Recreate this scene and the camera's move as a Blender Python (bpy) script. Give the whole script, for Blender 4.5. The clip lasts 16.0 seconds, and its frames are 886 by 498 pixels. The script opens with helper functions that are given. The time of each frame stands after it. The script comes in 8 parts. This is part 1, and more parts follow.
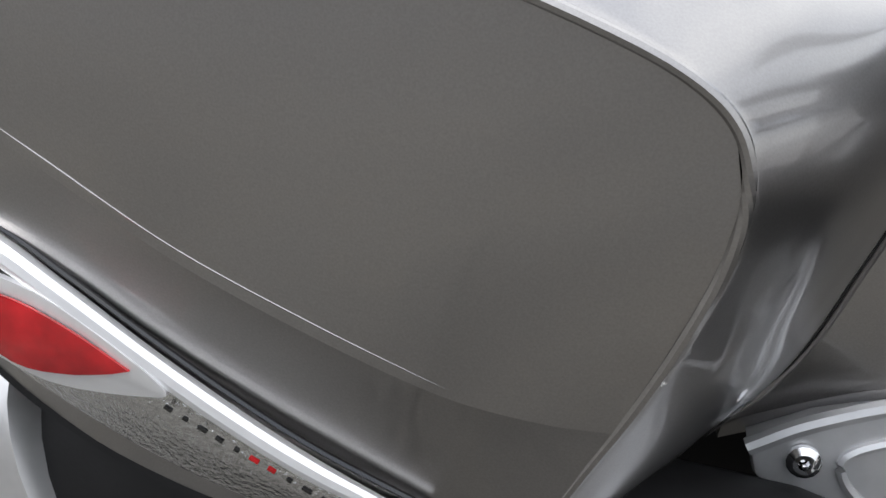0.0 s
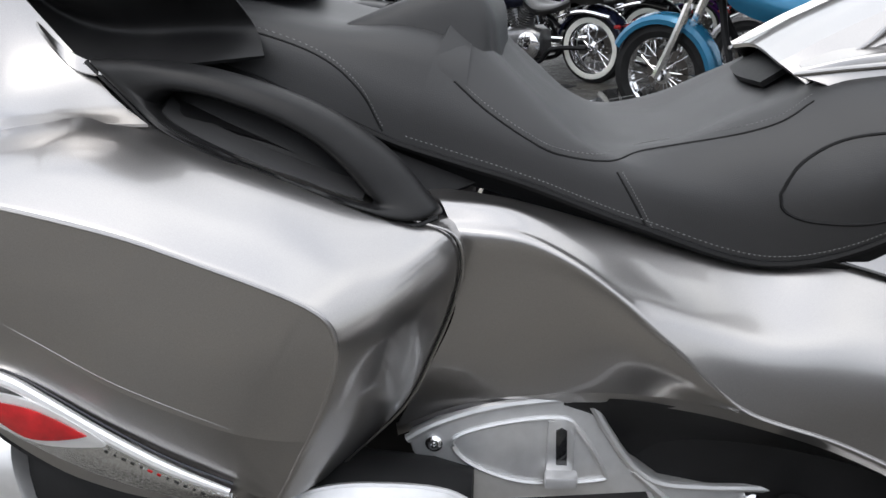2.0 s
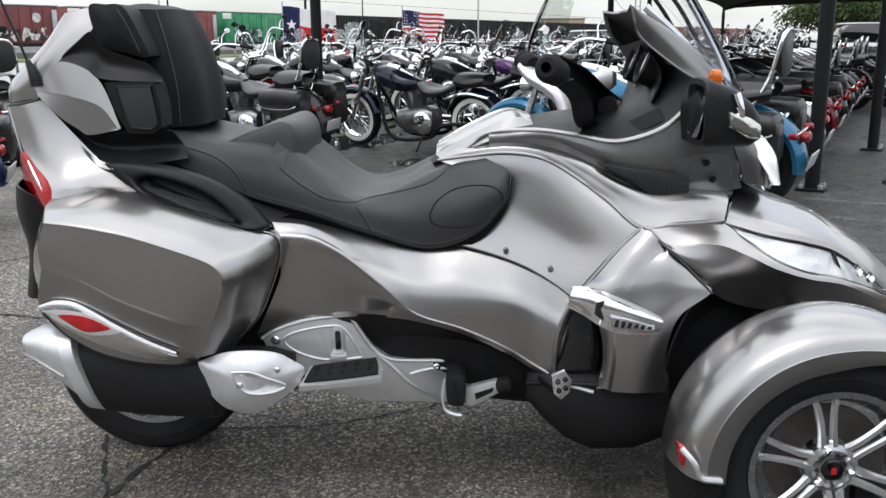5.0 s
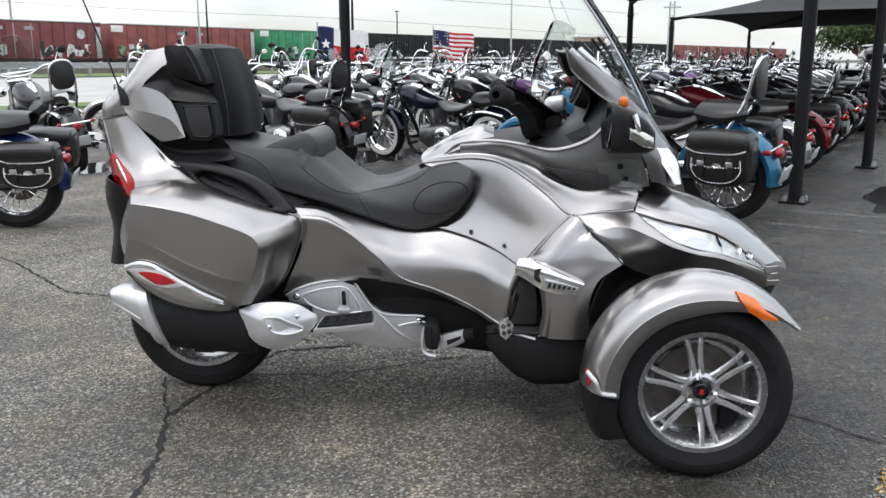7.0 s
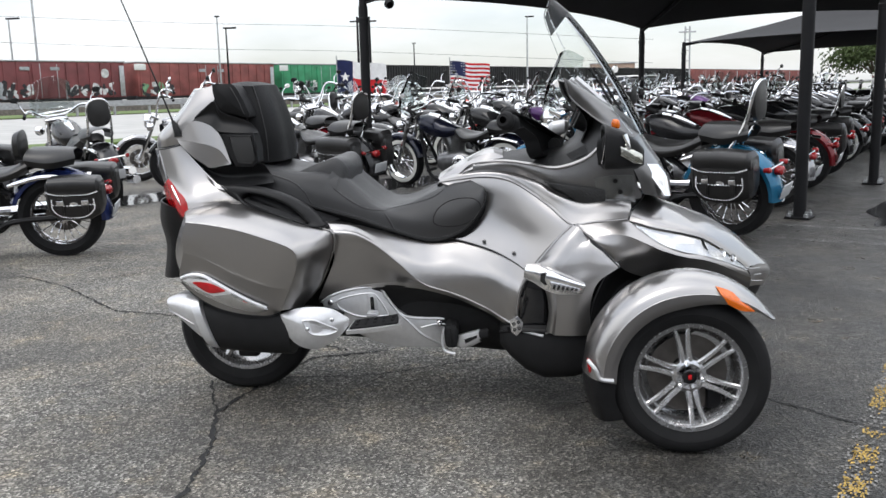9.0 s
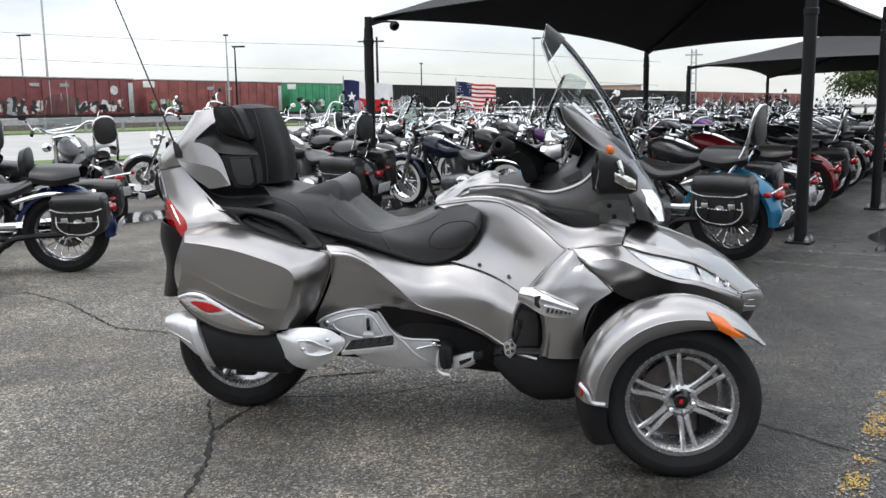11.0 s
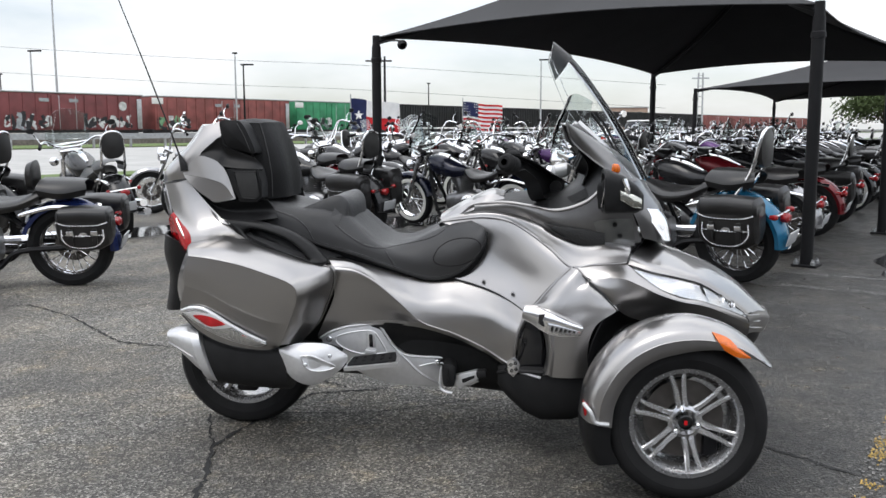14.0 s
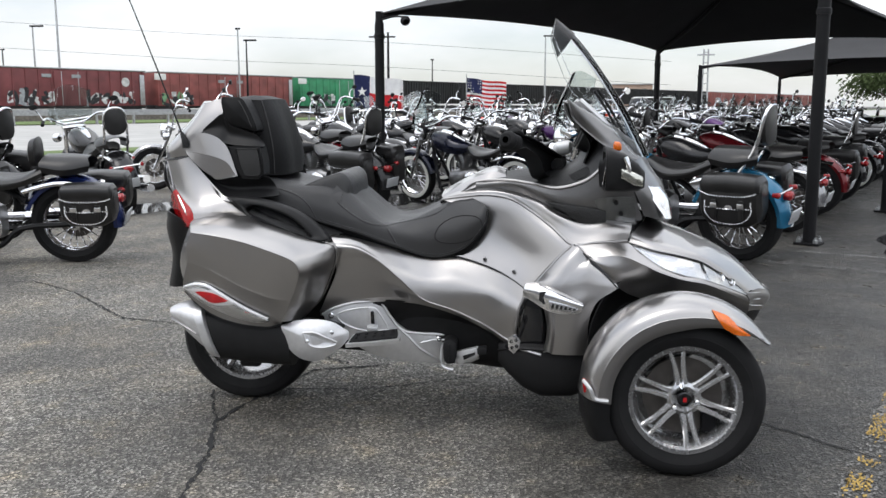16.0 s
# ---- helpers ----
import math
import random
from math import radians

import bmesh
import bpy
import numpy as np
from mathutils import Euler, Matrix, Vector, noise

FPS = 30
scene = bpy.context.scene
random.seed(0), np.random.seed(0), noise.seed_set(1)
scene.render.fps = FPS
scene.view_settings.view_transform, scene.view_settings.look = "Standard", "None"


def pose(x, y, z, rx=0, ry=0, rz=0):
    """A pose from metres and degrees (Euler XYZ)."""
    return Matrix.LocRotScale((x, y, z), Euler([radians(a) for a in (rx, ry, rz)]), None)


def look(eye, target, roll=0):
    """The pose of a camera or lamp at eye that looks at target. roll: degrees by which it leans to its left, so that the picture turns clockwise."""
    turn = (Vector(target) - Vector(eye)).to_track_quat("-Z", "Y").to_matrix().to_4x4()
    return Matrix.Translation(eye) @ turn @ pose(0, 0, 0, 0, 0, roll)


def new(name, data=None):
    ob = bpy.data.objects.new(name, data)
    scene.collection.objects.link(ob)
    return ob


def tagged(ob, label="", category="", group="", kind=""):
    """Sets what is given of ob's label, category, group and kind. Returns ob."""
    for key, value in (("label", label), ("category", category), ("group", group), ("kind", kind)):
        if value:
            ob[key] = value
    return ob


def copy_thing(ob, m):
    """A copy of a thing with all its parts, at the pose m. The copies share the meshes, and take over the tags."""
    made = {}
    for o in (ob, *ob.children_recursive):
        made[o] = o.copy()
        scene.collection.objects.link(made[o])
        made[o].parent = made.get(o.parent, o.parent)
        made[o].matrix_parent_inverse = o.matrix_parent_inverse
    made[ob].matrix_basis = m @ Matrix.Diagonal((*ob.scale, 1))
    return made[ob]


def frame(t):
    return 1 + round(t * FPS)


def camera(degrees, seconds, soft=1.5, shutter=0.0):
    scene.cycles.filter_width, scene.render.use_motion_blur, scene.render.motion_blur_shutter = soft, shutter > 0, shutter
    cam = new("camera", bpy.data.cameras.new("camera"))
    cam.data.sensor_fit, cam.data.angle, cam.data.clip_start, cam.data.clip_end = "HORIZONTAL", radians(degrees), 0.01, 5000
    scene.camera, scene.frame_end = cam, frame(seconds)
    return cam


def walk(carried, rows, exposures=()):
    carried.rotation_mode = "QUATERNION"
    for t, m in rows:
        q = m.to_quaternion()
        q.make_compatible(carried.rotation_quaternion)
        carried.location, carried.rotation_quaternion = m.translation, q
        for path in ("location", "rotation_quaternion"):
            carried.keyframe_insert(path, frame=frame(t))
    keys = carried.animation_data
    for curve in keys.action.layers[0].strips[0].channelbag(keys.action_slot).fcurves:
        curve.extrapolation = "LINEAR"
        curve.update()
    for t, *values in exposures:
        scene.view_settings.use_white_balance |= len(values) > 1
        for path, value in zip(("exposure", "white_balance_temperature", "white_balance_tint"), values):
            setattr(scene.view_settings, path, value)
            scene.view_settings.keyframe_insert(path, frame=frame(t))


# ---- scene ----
cam = camera(53.0, 16.0)
PATH = [
    (0, (0.347, -0.881, 0.741), (-0.123, 0.961, 0.118), 2.4),
    (0.3, (0.362, -0.91, 0.783), (-0.055, 0.939, 0.139), 1.3),
    (0.5, (0.370, -0.936, 0.806), (-0.033, 0.918, 0.175), 0.6),
    (0.7, (0.385, -0.97, 0.83), (-0.008, 0.889, 0.206), 0.3),
    (1, (0.401, -1.034, 0.87), (0.047, 0.835, 0.252), 0.6),
    (1.5, (0.46, -1.178, 0.946), (0.177, 0.696, 0.306), 1.0),
    (2, (0.555, -1.326, 1.015), (0.368, 0.572, 0.412), 0.6),
    (2.5, (0.641, -1.519, 1.060), (0.505, 0.403, 0.523), -0.6),
    (3, (0.725, -1.713, 1.112), (0.602, 0.187, 0.501), -1.1),
    (3.5, (0.792, -1.921, 1.142), (0.657, -0.012, 0.563), -2.0),
    (4, (0.835, -2.152, 1.165), (0.733, -0.223, 0.652), -1.8),
    (4.5, (0.865, -2.346, 1.198), (0.814, -0.407, 0.712), -0.7),
    (4.7, (0.892, -2.414, 1.199), (0.852, -0.471, 0.727), -0.4),
    (6.8, (1.109, -3.218, 1.243), (1.001, -1.266, 0.819), 0.1),
    (7, (1.125, -3.269, 1.249), (1.011, -1.316, 0.831), 0.0),
    (7.5, (1.199, -3.416, 1.246), (1.063, -1.459, 0.859), -0.0),
    (8, (1.229, -3.531, 1.246), (1.062, -1.574, 0.869), -0.6),
    (8.5, (1.195, -3.605, 1.256), (1.028, -1.646, 0.889), -1.0),
    (9, (1.164, -3.656, 1.254), (1.003, -1.694, 0.9), -1.4),
    (11.5, (1.213, -3.687, 1.273), (1.036, -1.718, 0.972), -0.5),
    (12, (1.217, -3.682, 1.269), (1.036, -1.712, 0.979), -0.1),
    (12.5, (1.219, -3.674, 1.263), (1.034, -1.702, 0.987), 0.2),
    (13, (1.209, -3.671, 1.258), (1.028, -1.697, 0.988), -0.0),
    (13.5, (1.204, -3.672, 1.26), (1.022, -1.698, 0.991), -0.3),
    (14, (1.205, -3.674, 1.258), (1.021, -1.701, 0.991), -0.1),
    (14.5, (1.206, -3.67, 1.256), (1.02, -1.697, 0.989), 0.5),
    (15, (1.21, -3.674, 1.254), (1.022, -1.705, 0.958), 0.6),
    (15.5, (1.213, -3.685, 1.259), (1.023, -1.719, 0.949), 0.3),
    (16, (1.214, -3.684, 1.261), (1.023, -1.719, 0.943), 0.0),
]
walk(cam, [(t, look(eye, target, roll)) for t, eye, target, roll in PATH],
     [(0.0, 0.02), (0.5, 0.62), (1.0, 0.45), (1.5, 0.12), (2.2, 0.16), (3.0, 0.12), (3.6, 0.05), (4.3, 0.0), (7.0, 0.06), (9.5, 0.02), (11.5, -0.02), (16.0, -0.06)])

# ---- light: bright overcast sky with a weak, wide sun ----
SUN_EL, SUN_AZ = 58.0, 215.0
world = bpy.data.worlds.new("overcast_sky")
scene.world = world
world.use_nodes = True
wn, wl = world.node_tree.nodes, world.node_tree.links
wn.clear()
w_out, w_bg = wn.new("ShaderNodeOutputWorld"), wn.new("ShaderNodeBackground")
w_sky = wn.new("ShaderNodeTexSky")
w_sky.sky_type, w_sky.sun_disc = "NISHITA", False
w_sky.sun_elevation, w_sky.sun_rotation = radians(SUN_EL), radians(SUN_AZ)
w_tc, w_map, w_cl = wn.new("ShaderNodeTexCoord"), wn.new("ShaderNodeMapping"), wn.new("ShaderNodeTexNoise")
w_map.inputs["Scale"].default_value = (1.0, 1.0, 3.2)
w_cl.inputs["Scale"].default_value, w_cl.inputs["Detail"].default_value, w_cl.inputs["Roughness"].default_value = 2.2, 6.0, 0.55
w_ramp = wn.new("ShaderNodeMapRange")
w_ramp.inputs["From Min"].default_value, w_ramp.inputs["From Max"].default_value = 0.36, 0.62
w_ramp.inputs["To Min"].default_value, w_ramp.inputs["To Max"].default_value = 0.45, 1.0
w_mix = wn.new("ShaderNodeMix")
w_mix.data_type = "RGBA"
w_mix.inputs["B"].default_value = (9.45, 9.6, 9.85, 1)
wl.new(w_tc.outputs["Generated"], w_map.inputs["Vector"])
wl.new(w_map.outputs["Vector"], w_cl.inputs["Vector"])
wl.new(w_cl.outputs["Fac"], w_ramp.inputs["Value"])
wl.new(w_ramp.outputs["Result"], w_mix.inputs["Factor"])
wl.new(w_sky.outputs["Color"], w_mix.inputs["A"])
# an overcast sky is brighter overhead than at the horizon
w_sep, w_grad, w_mul = wn.new("ShaderNodeSeparateXYZ"), wn.new("ShaderNodeMapRange"), wn.new("ShaderNodeMix")
w_grad.inputs["To Min"].default_value, w_grad.inputs["To Max"].default_value = 1.1, 2.8
w_mul.data_type, w_mul.blend_type = "RGBA", "MULTIPLY"
w_mul.inputs["Factor"].default_value = 1.0
wl.new(w_tc.outputs["Generated"], w_sep.inputs["Vector"])
wl.new(w_sep.outputs["Z"], w_grad.inputs["Value"])
wl.new(w_mix.outputs["Result"], w_mul.inputs["A"])
wl.new(w_grad.outputs["Result"], w_mul.inputs["B"])
wl.new(w_mul.outputs["Result"], w_bg.inputs["Color"])
w_bg.inputs["Strength"].default_value = 0.1
wl.new(w_bg.outputs["Background"], w_out.inputs["Surface"])
sun = new("sun", bpy.data.lights.new("sun", "SUN"))
sun.data.energy, sun.data.angle, sun.data.color = 0.7, radians(25), (1.0, 0.97, 0.93)
sun.matrix_world = look((0, 0, 0), (math.sin(radians(SUN_AZ)) * -math.cos(radians(SUN_EL)),
                                    math.cos(radians(SUN_AZ)) * -math.cos(radians(SUN_EL)), -math.sin(radians(SUN_EL))))

# ---- materials ----
def mat(name, color, rough=0.5, metal=0.0, coat=0.0, spec=0.5, var=0.0, scale=20.0, bump=0.0, bscale=200.0, rvar=0.0, rand=0.0):
    """A node material: base colour varied by a coarse noise, roughness by the same, fine relief by a second noise."""
    m = bpy.data.materials.new(name)
    m.use_nodes = True
    nt = m.node_tree
    b = nt.nodes["Principled BSDF"]
    b.inputs["Base Color"].default_value = (*color, 1)
    b.inputs["Roughness"].default_value, b.inputs["Metallic"].default_value = rough, metal
    b.inputs["Coat Weight"].default_value, b.inputs["Coat Roughness"].default_value = coat, 0.04
    b.inputs["Specular IOR Level"].default_value = spec
    tc = nt.nodes.new("ShaderNodeTexCoord")
    if var or rvar:
        n = nt.nodes.new("ShaderNodeTexNoise")
        n.inputs["Scale"].default_value, n.inputs["Detail"].default_value = scale, 6
        nt.links.new(tc.outputs["Object"], n.inputs["Vector"])
        if var:
            r = nt.nodes.new("ShaderNodeMapRange")
            r.inputs["From Min"].default_value, r.inputs["From Max"].default_value = 0.3, 0.7
            r.inputs["To Min"].default_value, r.inputs["To Max"].default_value = 1 - var, 1 + var
            h = nt.nodes.new("ShaderNodeHueSaturation")
            h.inputs["Color"].default_value = (*color, 1)
            nt.links.new(n.outputs["Fac"], r.inputs["Value"])
            nt.links.new(r.outputs["Result"], h.inputs["Value"])
            nt.links.new(h.outputs["Color"], b.inputs["Base Color"])
        if rvar:
            r2 = nt.nodes.new("ShaderNodeMapRange")
            r2.inputs["To Min"].default_value, r2.inputs["To Max"].default_value = max(rough - rvar, 0.02), min(rough + rvar, 1)
            nt.links.new(n.outputs["Fac"], r2.inputs["Value"])
            nt.links.new(r2.outputs["Result"], b.inputs["Roughness"])
    if bump:
        n2 = nt.nodes.new("ShaderNodeTexNoise")
        n2.inputs["Scale"].default_value, n2.inputs["Detail"].default_value = bscale, 3
        bp = nt.nodes.new("ShaderNodeBump")
        bp.inputs["Strength"].default_value, bp.inputs["Distance"].default_value = bump, 0.002
        nt.links.new(tc.outputs["Object"], n2.inputs["Vector"])
        nt.links.new(n2.outputs["Fac"], bp.inputs["Height"])
        nt.links.new(bp.outputs["Normal"], b.inputs["Normal"])
    return m


def glass(name, color=(1, 1, 1), rough=0.0, alpha=0.25, ior=1.45):
    """Thin clear plastic or glass: mostly see-through with a glossy skin."""
    m = bpy.data.materials.new(name)
    m.use_nodes = True
    nt = m.node_tree
    nt.nodes.clear()
    out, mx = nt.nodes.new("ShaderNodeOutputMaterial"), nt.nodes.new("ShaderNodeMixShader")
    tr, gl, fr = nt.nodes.new("ShaderNodeBsdfTransparent"), nt.nodes.new("ShaderNodeBsdfGlossy"), nt.nodes.new("ShaderNodeFresnel")
    fr.inputs["IOR"].default_value = ior
    tr.inputs["Color"].default_value = (*color, 1)
    gl.inputs["Roughness"].default_value = rough
    add = nt.nodes.new("ShaderNodeMath")
    add.operation, add.use_clamp = "ADD", True
    add.inputs[1].default_value = alpha
    nt.links.new(fr.outputs["Fac"], add.inputs[0])
    nt.links.new(add.outputs["Value"], mx.inputs["Fac"])
    nt.links.new(tr.outputs["BSDF"], mx.inputs[1])
    nt.links.new(gl.outputs["BSDF"], mx.inputs[2])
    nt.links.new(mx.outputs["Shader"], out.inputs["Surface"])
    return m


M_SILVER = mat("silver_metallic_paint", (0.348, 0.336, 0.329), 0.29, 0.97, coat=1.0, var=0.06, scale=900)
M_DARKGREY = mat("dark_grey_gloss_paint", (0.165, 0.163, 0.163), 0.33, 0.85, coat=0.6, spec=0.35, var=0.05, scale=30)
M_SATIN = mat("satin_silver_cast", (0.61, 0.61, 0.615), 0.36, 0.7, var=0.05, scale=60, bump=0.05, bscale=500)
M_CHROME = mat("chrome", (0.82, 0.82, 0.83), 0.06, 1.0, rvar=0.05, scale=12)
M_SPECKLE = mat("speckled_chrome", (0.7, 0.7, 0.7), 0.12, 1.0, bump=0.9, bscale=330)
M_RIM = mat("machined_alloy", (0.62, 0.62, 0.63), 0.22, 0.95, var=0.06, scale=40, rvar=0.08)
M_BLACKP = mat("black_plastic", (0.010, 0.010, 0.0105), 0.42, 0.0, spec=0.22, var=0.15, scale=40, bump=0.12, bscale=600)
M_GLOSSBLK = mat("gloss_black", (0.01, 0.01, 0.011), 0.08, 0.0, coat=0.6, var=0.1, scale=20)
M_MATTEBLK = mat("matte_black", (0.009, 0.009, 0.0095), 0.6, 0.0, spec=0.25, var=0.2, scale=25, bump=0.1, bscale=300)
M_VINYL = mat("dark_grey_vinyl", (0.03, 0.03, 0.031), 0.46, 0.0, spec=0.4, var=0.08, scale=8, bump=0.22, bscale=900, rvar=0.06)
M_VINYLBLK = mat("black_vinyl", (0.009, 0.009, 0.0095), 0.5, 0.0, spec=0.14, var=0.1, scale=8, bump=0.22, bscale=900)
M_THREAD = mat("grey_thread", (0.17, 0.17, 0.17), 0.8)
M_THREADBLK = mat("dark_thread", (0.05, 0.05, 0.05), 0.85)
M_RUBBER = mat("tyre_rubber", (0.011, 0.011, 0.0115), 0.75, 0.0, spec=0.22, var=0.2, scale=15, bump=0.1, bscale=200)
M_RED = mat("red_lens", (0.42, 0.008, 0.012), 0.12, 0.0, coat=0.5, var=0.25, scale=60)
M_AMBER = mat("amber_lens", (0.62, 0.125, 0.006), 0.15, 0.0, coat=0.5, var=0.15, scale=80)
M_LENS = glass("clear_lens", (0.97, 0.98, 0.99), 0.02, 0.12)
M_LAMPGLASS = glass("headlight_glass", (0.97, 0.98, 0.99), 0.01, 0.5, 1.1)
M_DEFLECT = glass("clear_deflector", (0.9, 0.91, 0.91), 0.03, 0.14, 1.1)
M_DIAL = mat("pale_dial", (0.62, 0.62, 0.6), 0.4, var=0.06, scale=60)
M_SHIELD = glass("clear_windshield", (0.985, 0.99, 0.99), 0.01, 0.0, 1.06)
M_TINT = glass("tinted_windshield_band", (0.34, 0.345, 0.355), 0.02, 0.02, 1.1)
M_ROTOR = mat("brushed_steel", (0.11, 0.1, 0.092), 0.55, 0.7, var=0.15, scale=30)
M_POLISH = mat("polished_alloy", (0.85, 0.85, 0.86), 0.14, 1.0, var=0.04, scale=30, rvar=0.06)
M_BRIGHT = mat("bright_satin_chrome", (0.82, 0.82, 0.83), 0.3, 0.55, var=0.04, scale=40)
M_REFLECT = mat("silvered_reflector", (0.95, 0.95, 0.96), 0.16, 1.0, var=0.04, scale=40)
M_FACET = mat("faceted_lamp_glass", (0.62, 0.62, 0.56), 0.1, 1.0, bump=1.0, bscale=70)
M_MESH = mat("black_mesh", (0.012, 0.012, 0.012), 0.5, 0.0, bump=1.0, bscale=120)
M_TAIL = mat("dark_red_lens", (0.26, 0.008, 0.01), 0.15, 0.0, coat=0.4, var=0.2, scale=60)
M_ENGINE = mat("grey_engine_alloy", (0.22, 0.22, 0.225), 0.36, 0.9, var=0.25, scale=14, rvar=0.1)
M_LEATHER = mat("black_leather", (0.011, 0.0105, 0.0105), 0.34, 0.0, spec=0.5, var=0.25, scale=12, bump=0.25, bscale=160, rvar=0.12)
M_STEELBLK = mat("black_painted_steel", (0.007, 0.007, 0.008), 0.5, 0.0, spec=0.2, var=0.2, scale=6, bump=0.05)
M_CANVAS = mat("black_shade_cloth", (0.018, 0.018, 0.02), 0.85, 0.0, var=0.18, scale=1.5, bump=0.2, bscale=120)
M_WHITEP = mat("white_paint", (0.72, 0.72, 0.7), 0.5, 0.0, var=0.1, scale=6)


def asphalt(name, tone, dark_tone):
    """Aggregate in binder with worn, stained and damp areas; tone scales its lightness, a second factor darkens the
    area under the canopies and towards +x.
    """
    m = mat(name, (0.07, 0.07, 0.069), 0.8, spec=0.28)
    nt = m.node_tree
    b, tc = nt.nodes["Principled BSDF"], nt.nodes["Texture Coordinate"]

    def tex(kind, scale, **kw):
        n = nt.nodes.new(kind)
        n.inputs["Scale"].default_value = scale
        for k, v in kw.items():
            n.inputs[k].default_value = v
        nt.links.new(tc.outputs["Object"], n.inputs["Vector"])
        return n

    def ramp(src, *stops):
        r = nt.nodes.new("ShaderNodeValToRGB")
        e = r.color_ramp.elements
        while len(e) < len(stops):
            e.new(0.5)
        for el, (p, c) in zip(e, stops):
            el.position, el.color = p, (c, c, c, 1) if isinstance(c, float) else (*c, 1)
        nt.links.new(src, r.inputs["Fac"])
        return r

    def mixc(fac, a, bb, blend="MIX"):
        mx = nt.nodes.new("ShaderNodeMix")
        mx.data_type, mx.blend_type = "RGBA", blend
        for v, i in ((fac, "Factor"), (a, "A"), (bb, "B")):
            if isinstance(v, float):
                mx.inputs[i].default_value = v
            elif isinstance(v, tuple):
                mx.inputs[i].default_value = (*v, 1)
            else:
                nt.links.new(v, mx.inputs[i])
        return mx.outputs["Result"]

    grain = tex("ShaderNodeTexVoronoi", 125.0)
    grain2 = tex("ShaderNodeTexNoise", 38.0, Detail=5.0, Roughness=0.75)
    blot = tex("ShaderNodeTexNoise", 2.1, Detail=6.0, Roughness=0.6)
    wide = tex("ShaderNodeTexNoise", 0.8, Detail=4.0)
    spot = tex("ShaderNodeTexNoise", 6.0, Detail=5.0, Roughness=0.65)
    stone = ramp(grain.outputs["Color"], (0.0, (0.046, 0.045, 0.043)), (0.4, (0.108, 0.106, 0.10)), (0.7, (0.25, 0.245, 0.232)), (1.0, (0.68, 0.66, 0.62)))
    base = mixc(ramp(grain2.outputs["Fac"], (0.35, 0.0), (0.75, 0.25)).outputs["Color"], stone.outputs["Color"], (0.135, 0.128, 0.118))
    def tint(c, k):
        return mixc(1.0, c, k, "MULTIPLY")

    worn = mixc(ramp(blot.outputs["Fac"], (0.44, 0.0), (0.64, 0.9)).outputs["Color"], base, tint(base, (1.5, 1.44, 1.34)))
    dark = mixc(ramp(wide.outputs["Fac"], (0.42, 0.0), (0.6, 0.85)).outputs["Color"], worn, tint(worn, (0.58, 0.57, 0.56)))
    stain = mixc(ramp(spot.outputs["Fac"], (0.54, 0.0), (0.7, 0.8)).outputs["Color"], dark, tint(dark, (1.55, 1.42, 1.2)))
    # colour darkened, finish smoothed, under the canopies and towards +x, with an uneven edge
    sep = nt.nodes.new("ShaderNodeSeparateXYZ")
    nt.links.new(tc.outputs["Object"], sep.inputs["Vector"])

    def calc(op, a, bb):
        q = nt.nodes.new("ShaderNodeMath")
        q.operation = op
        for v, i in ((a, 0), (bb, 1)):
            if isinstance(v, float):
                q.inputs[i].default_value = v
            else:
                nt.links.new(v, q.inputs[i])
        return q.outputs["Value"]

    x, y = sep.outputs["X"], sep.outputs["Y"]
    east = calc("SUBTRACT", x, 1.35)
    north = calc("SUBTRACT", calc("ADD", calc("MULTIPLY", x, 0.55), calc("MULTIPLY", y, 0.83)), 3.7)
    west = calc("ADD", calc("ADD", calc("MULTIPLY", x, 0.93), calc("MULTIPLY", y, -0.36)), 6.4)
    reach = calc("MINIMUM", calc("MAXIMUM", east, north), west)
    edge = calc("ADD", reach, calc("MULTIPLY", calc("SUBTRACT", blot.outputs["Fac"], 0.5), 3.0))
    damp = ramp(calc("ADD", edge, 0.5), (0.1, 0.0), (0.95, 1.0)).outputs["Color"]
    dim = mixc(damp, (tone * 1.01, tone, tone * 0.975), (tone * dark_tone, tone * dark_tone, tone * dark_tone))
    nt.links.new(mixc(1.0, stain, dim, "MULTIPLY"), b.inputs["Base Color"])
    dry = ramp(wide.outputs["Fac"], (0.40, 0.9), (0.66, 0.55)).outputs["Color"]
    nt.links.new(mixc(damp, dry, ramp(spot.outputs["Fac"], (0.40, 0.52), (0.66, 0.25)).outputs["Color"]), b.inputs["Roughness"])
    bp = nt.nodes.new("ShaderNodeBump")
    bp.inputs["Strength"].default_value, bp.inputs["Distance"].default_value = 1.0, 0.012
    nt.links.new(mixc(0.5, grain.outputs["Distance"], grain2.outputs["Fac"]), bp.inputs["Height"])
    nt.links.new(bp.outputs["Normal"], b.inputs["Normal"])
    return m


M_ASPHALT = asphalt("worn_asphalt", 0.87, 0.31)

# speaker mesh: rows of small round holes in dark steel
M_SPKMESH = mat("speaker_mesh", (0.06, 0.06, 0.062), 0.6, 0.0, spec=0.25)
_mt = M_SPKMESH.node_tree
_tc, _vo, _mr = _mt.nodes.new("ShaderNodeTexCoord"), _mt.nodes.new("ShaderNodeTexVoronoi"), _mt.nodes.new("ShaderNodeMapRange")
_vo.inputs["Scale"].default_value, _vo.inputs["Randomness"].default_value = 330.0, 0.0
_mr.inputs["From Min"].default_value, _mr.inputs["From Max"].default_value = 0.28, 0.4
_mr.inputs["To Min"].default_value, _mr.inputs["To Max"].default_value = 0.004, 0.035
_mt.links.new(_tc.outputs["Object"], _vo.inputs["Vector"])
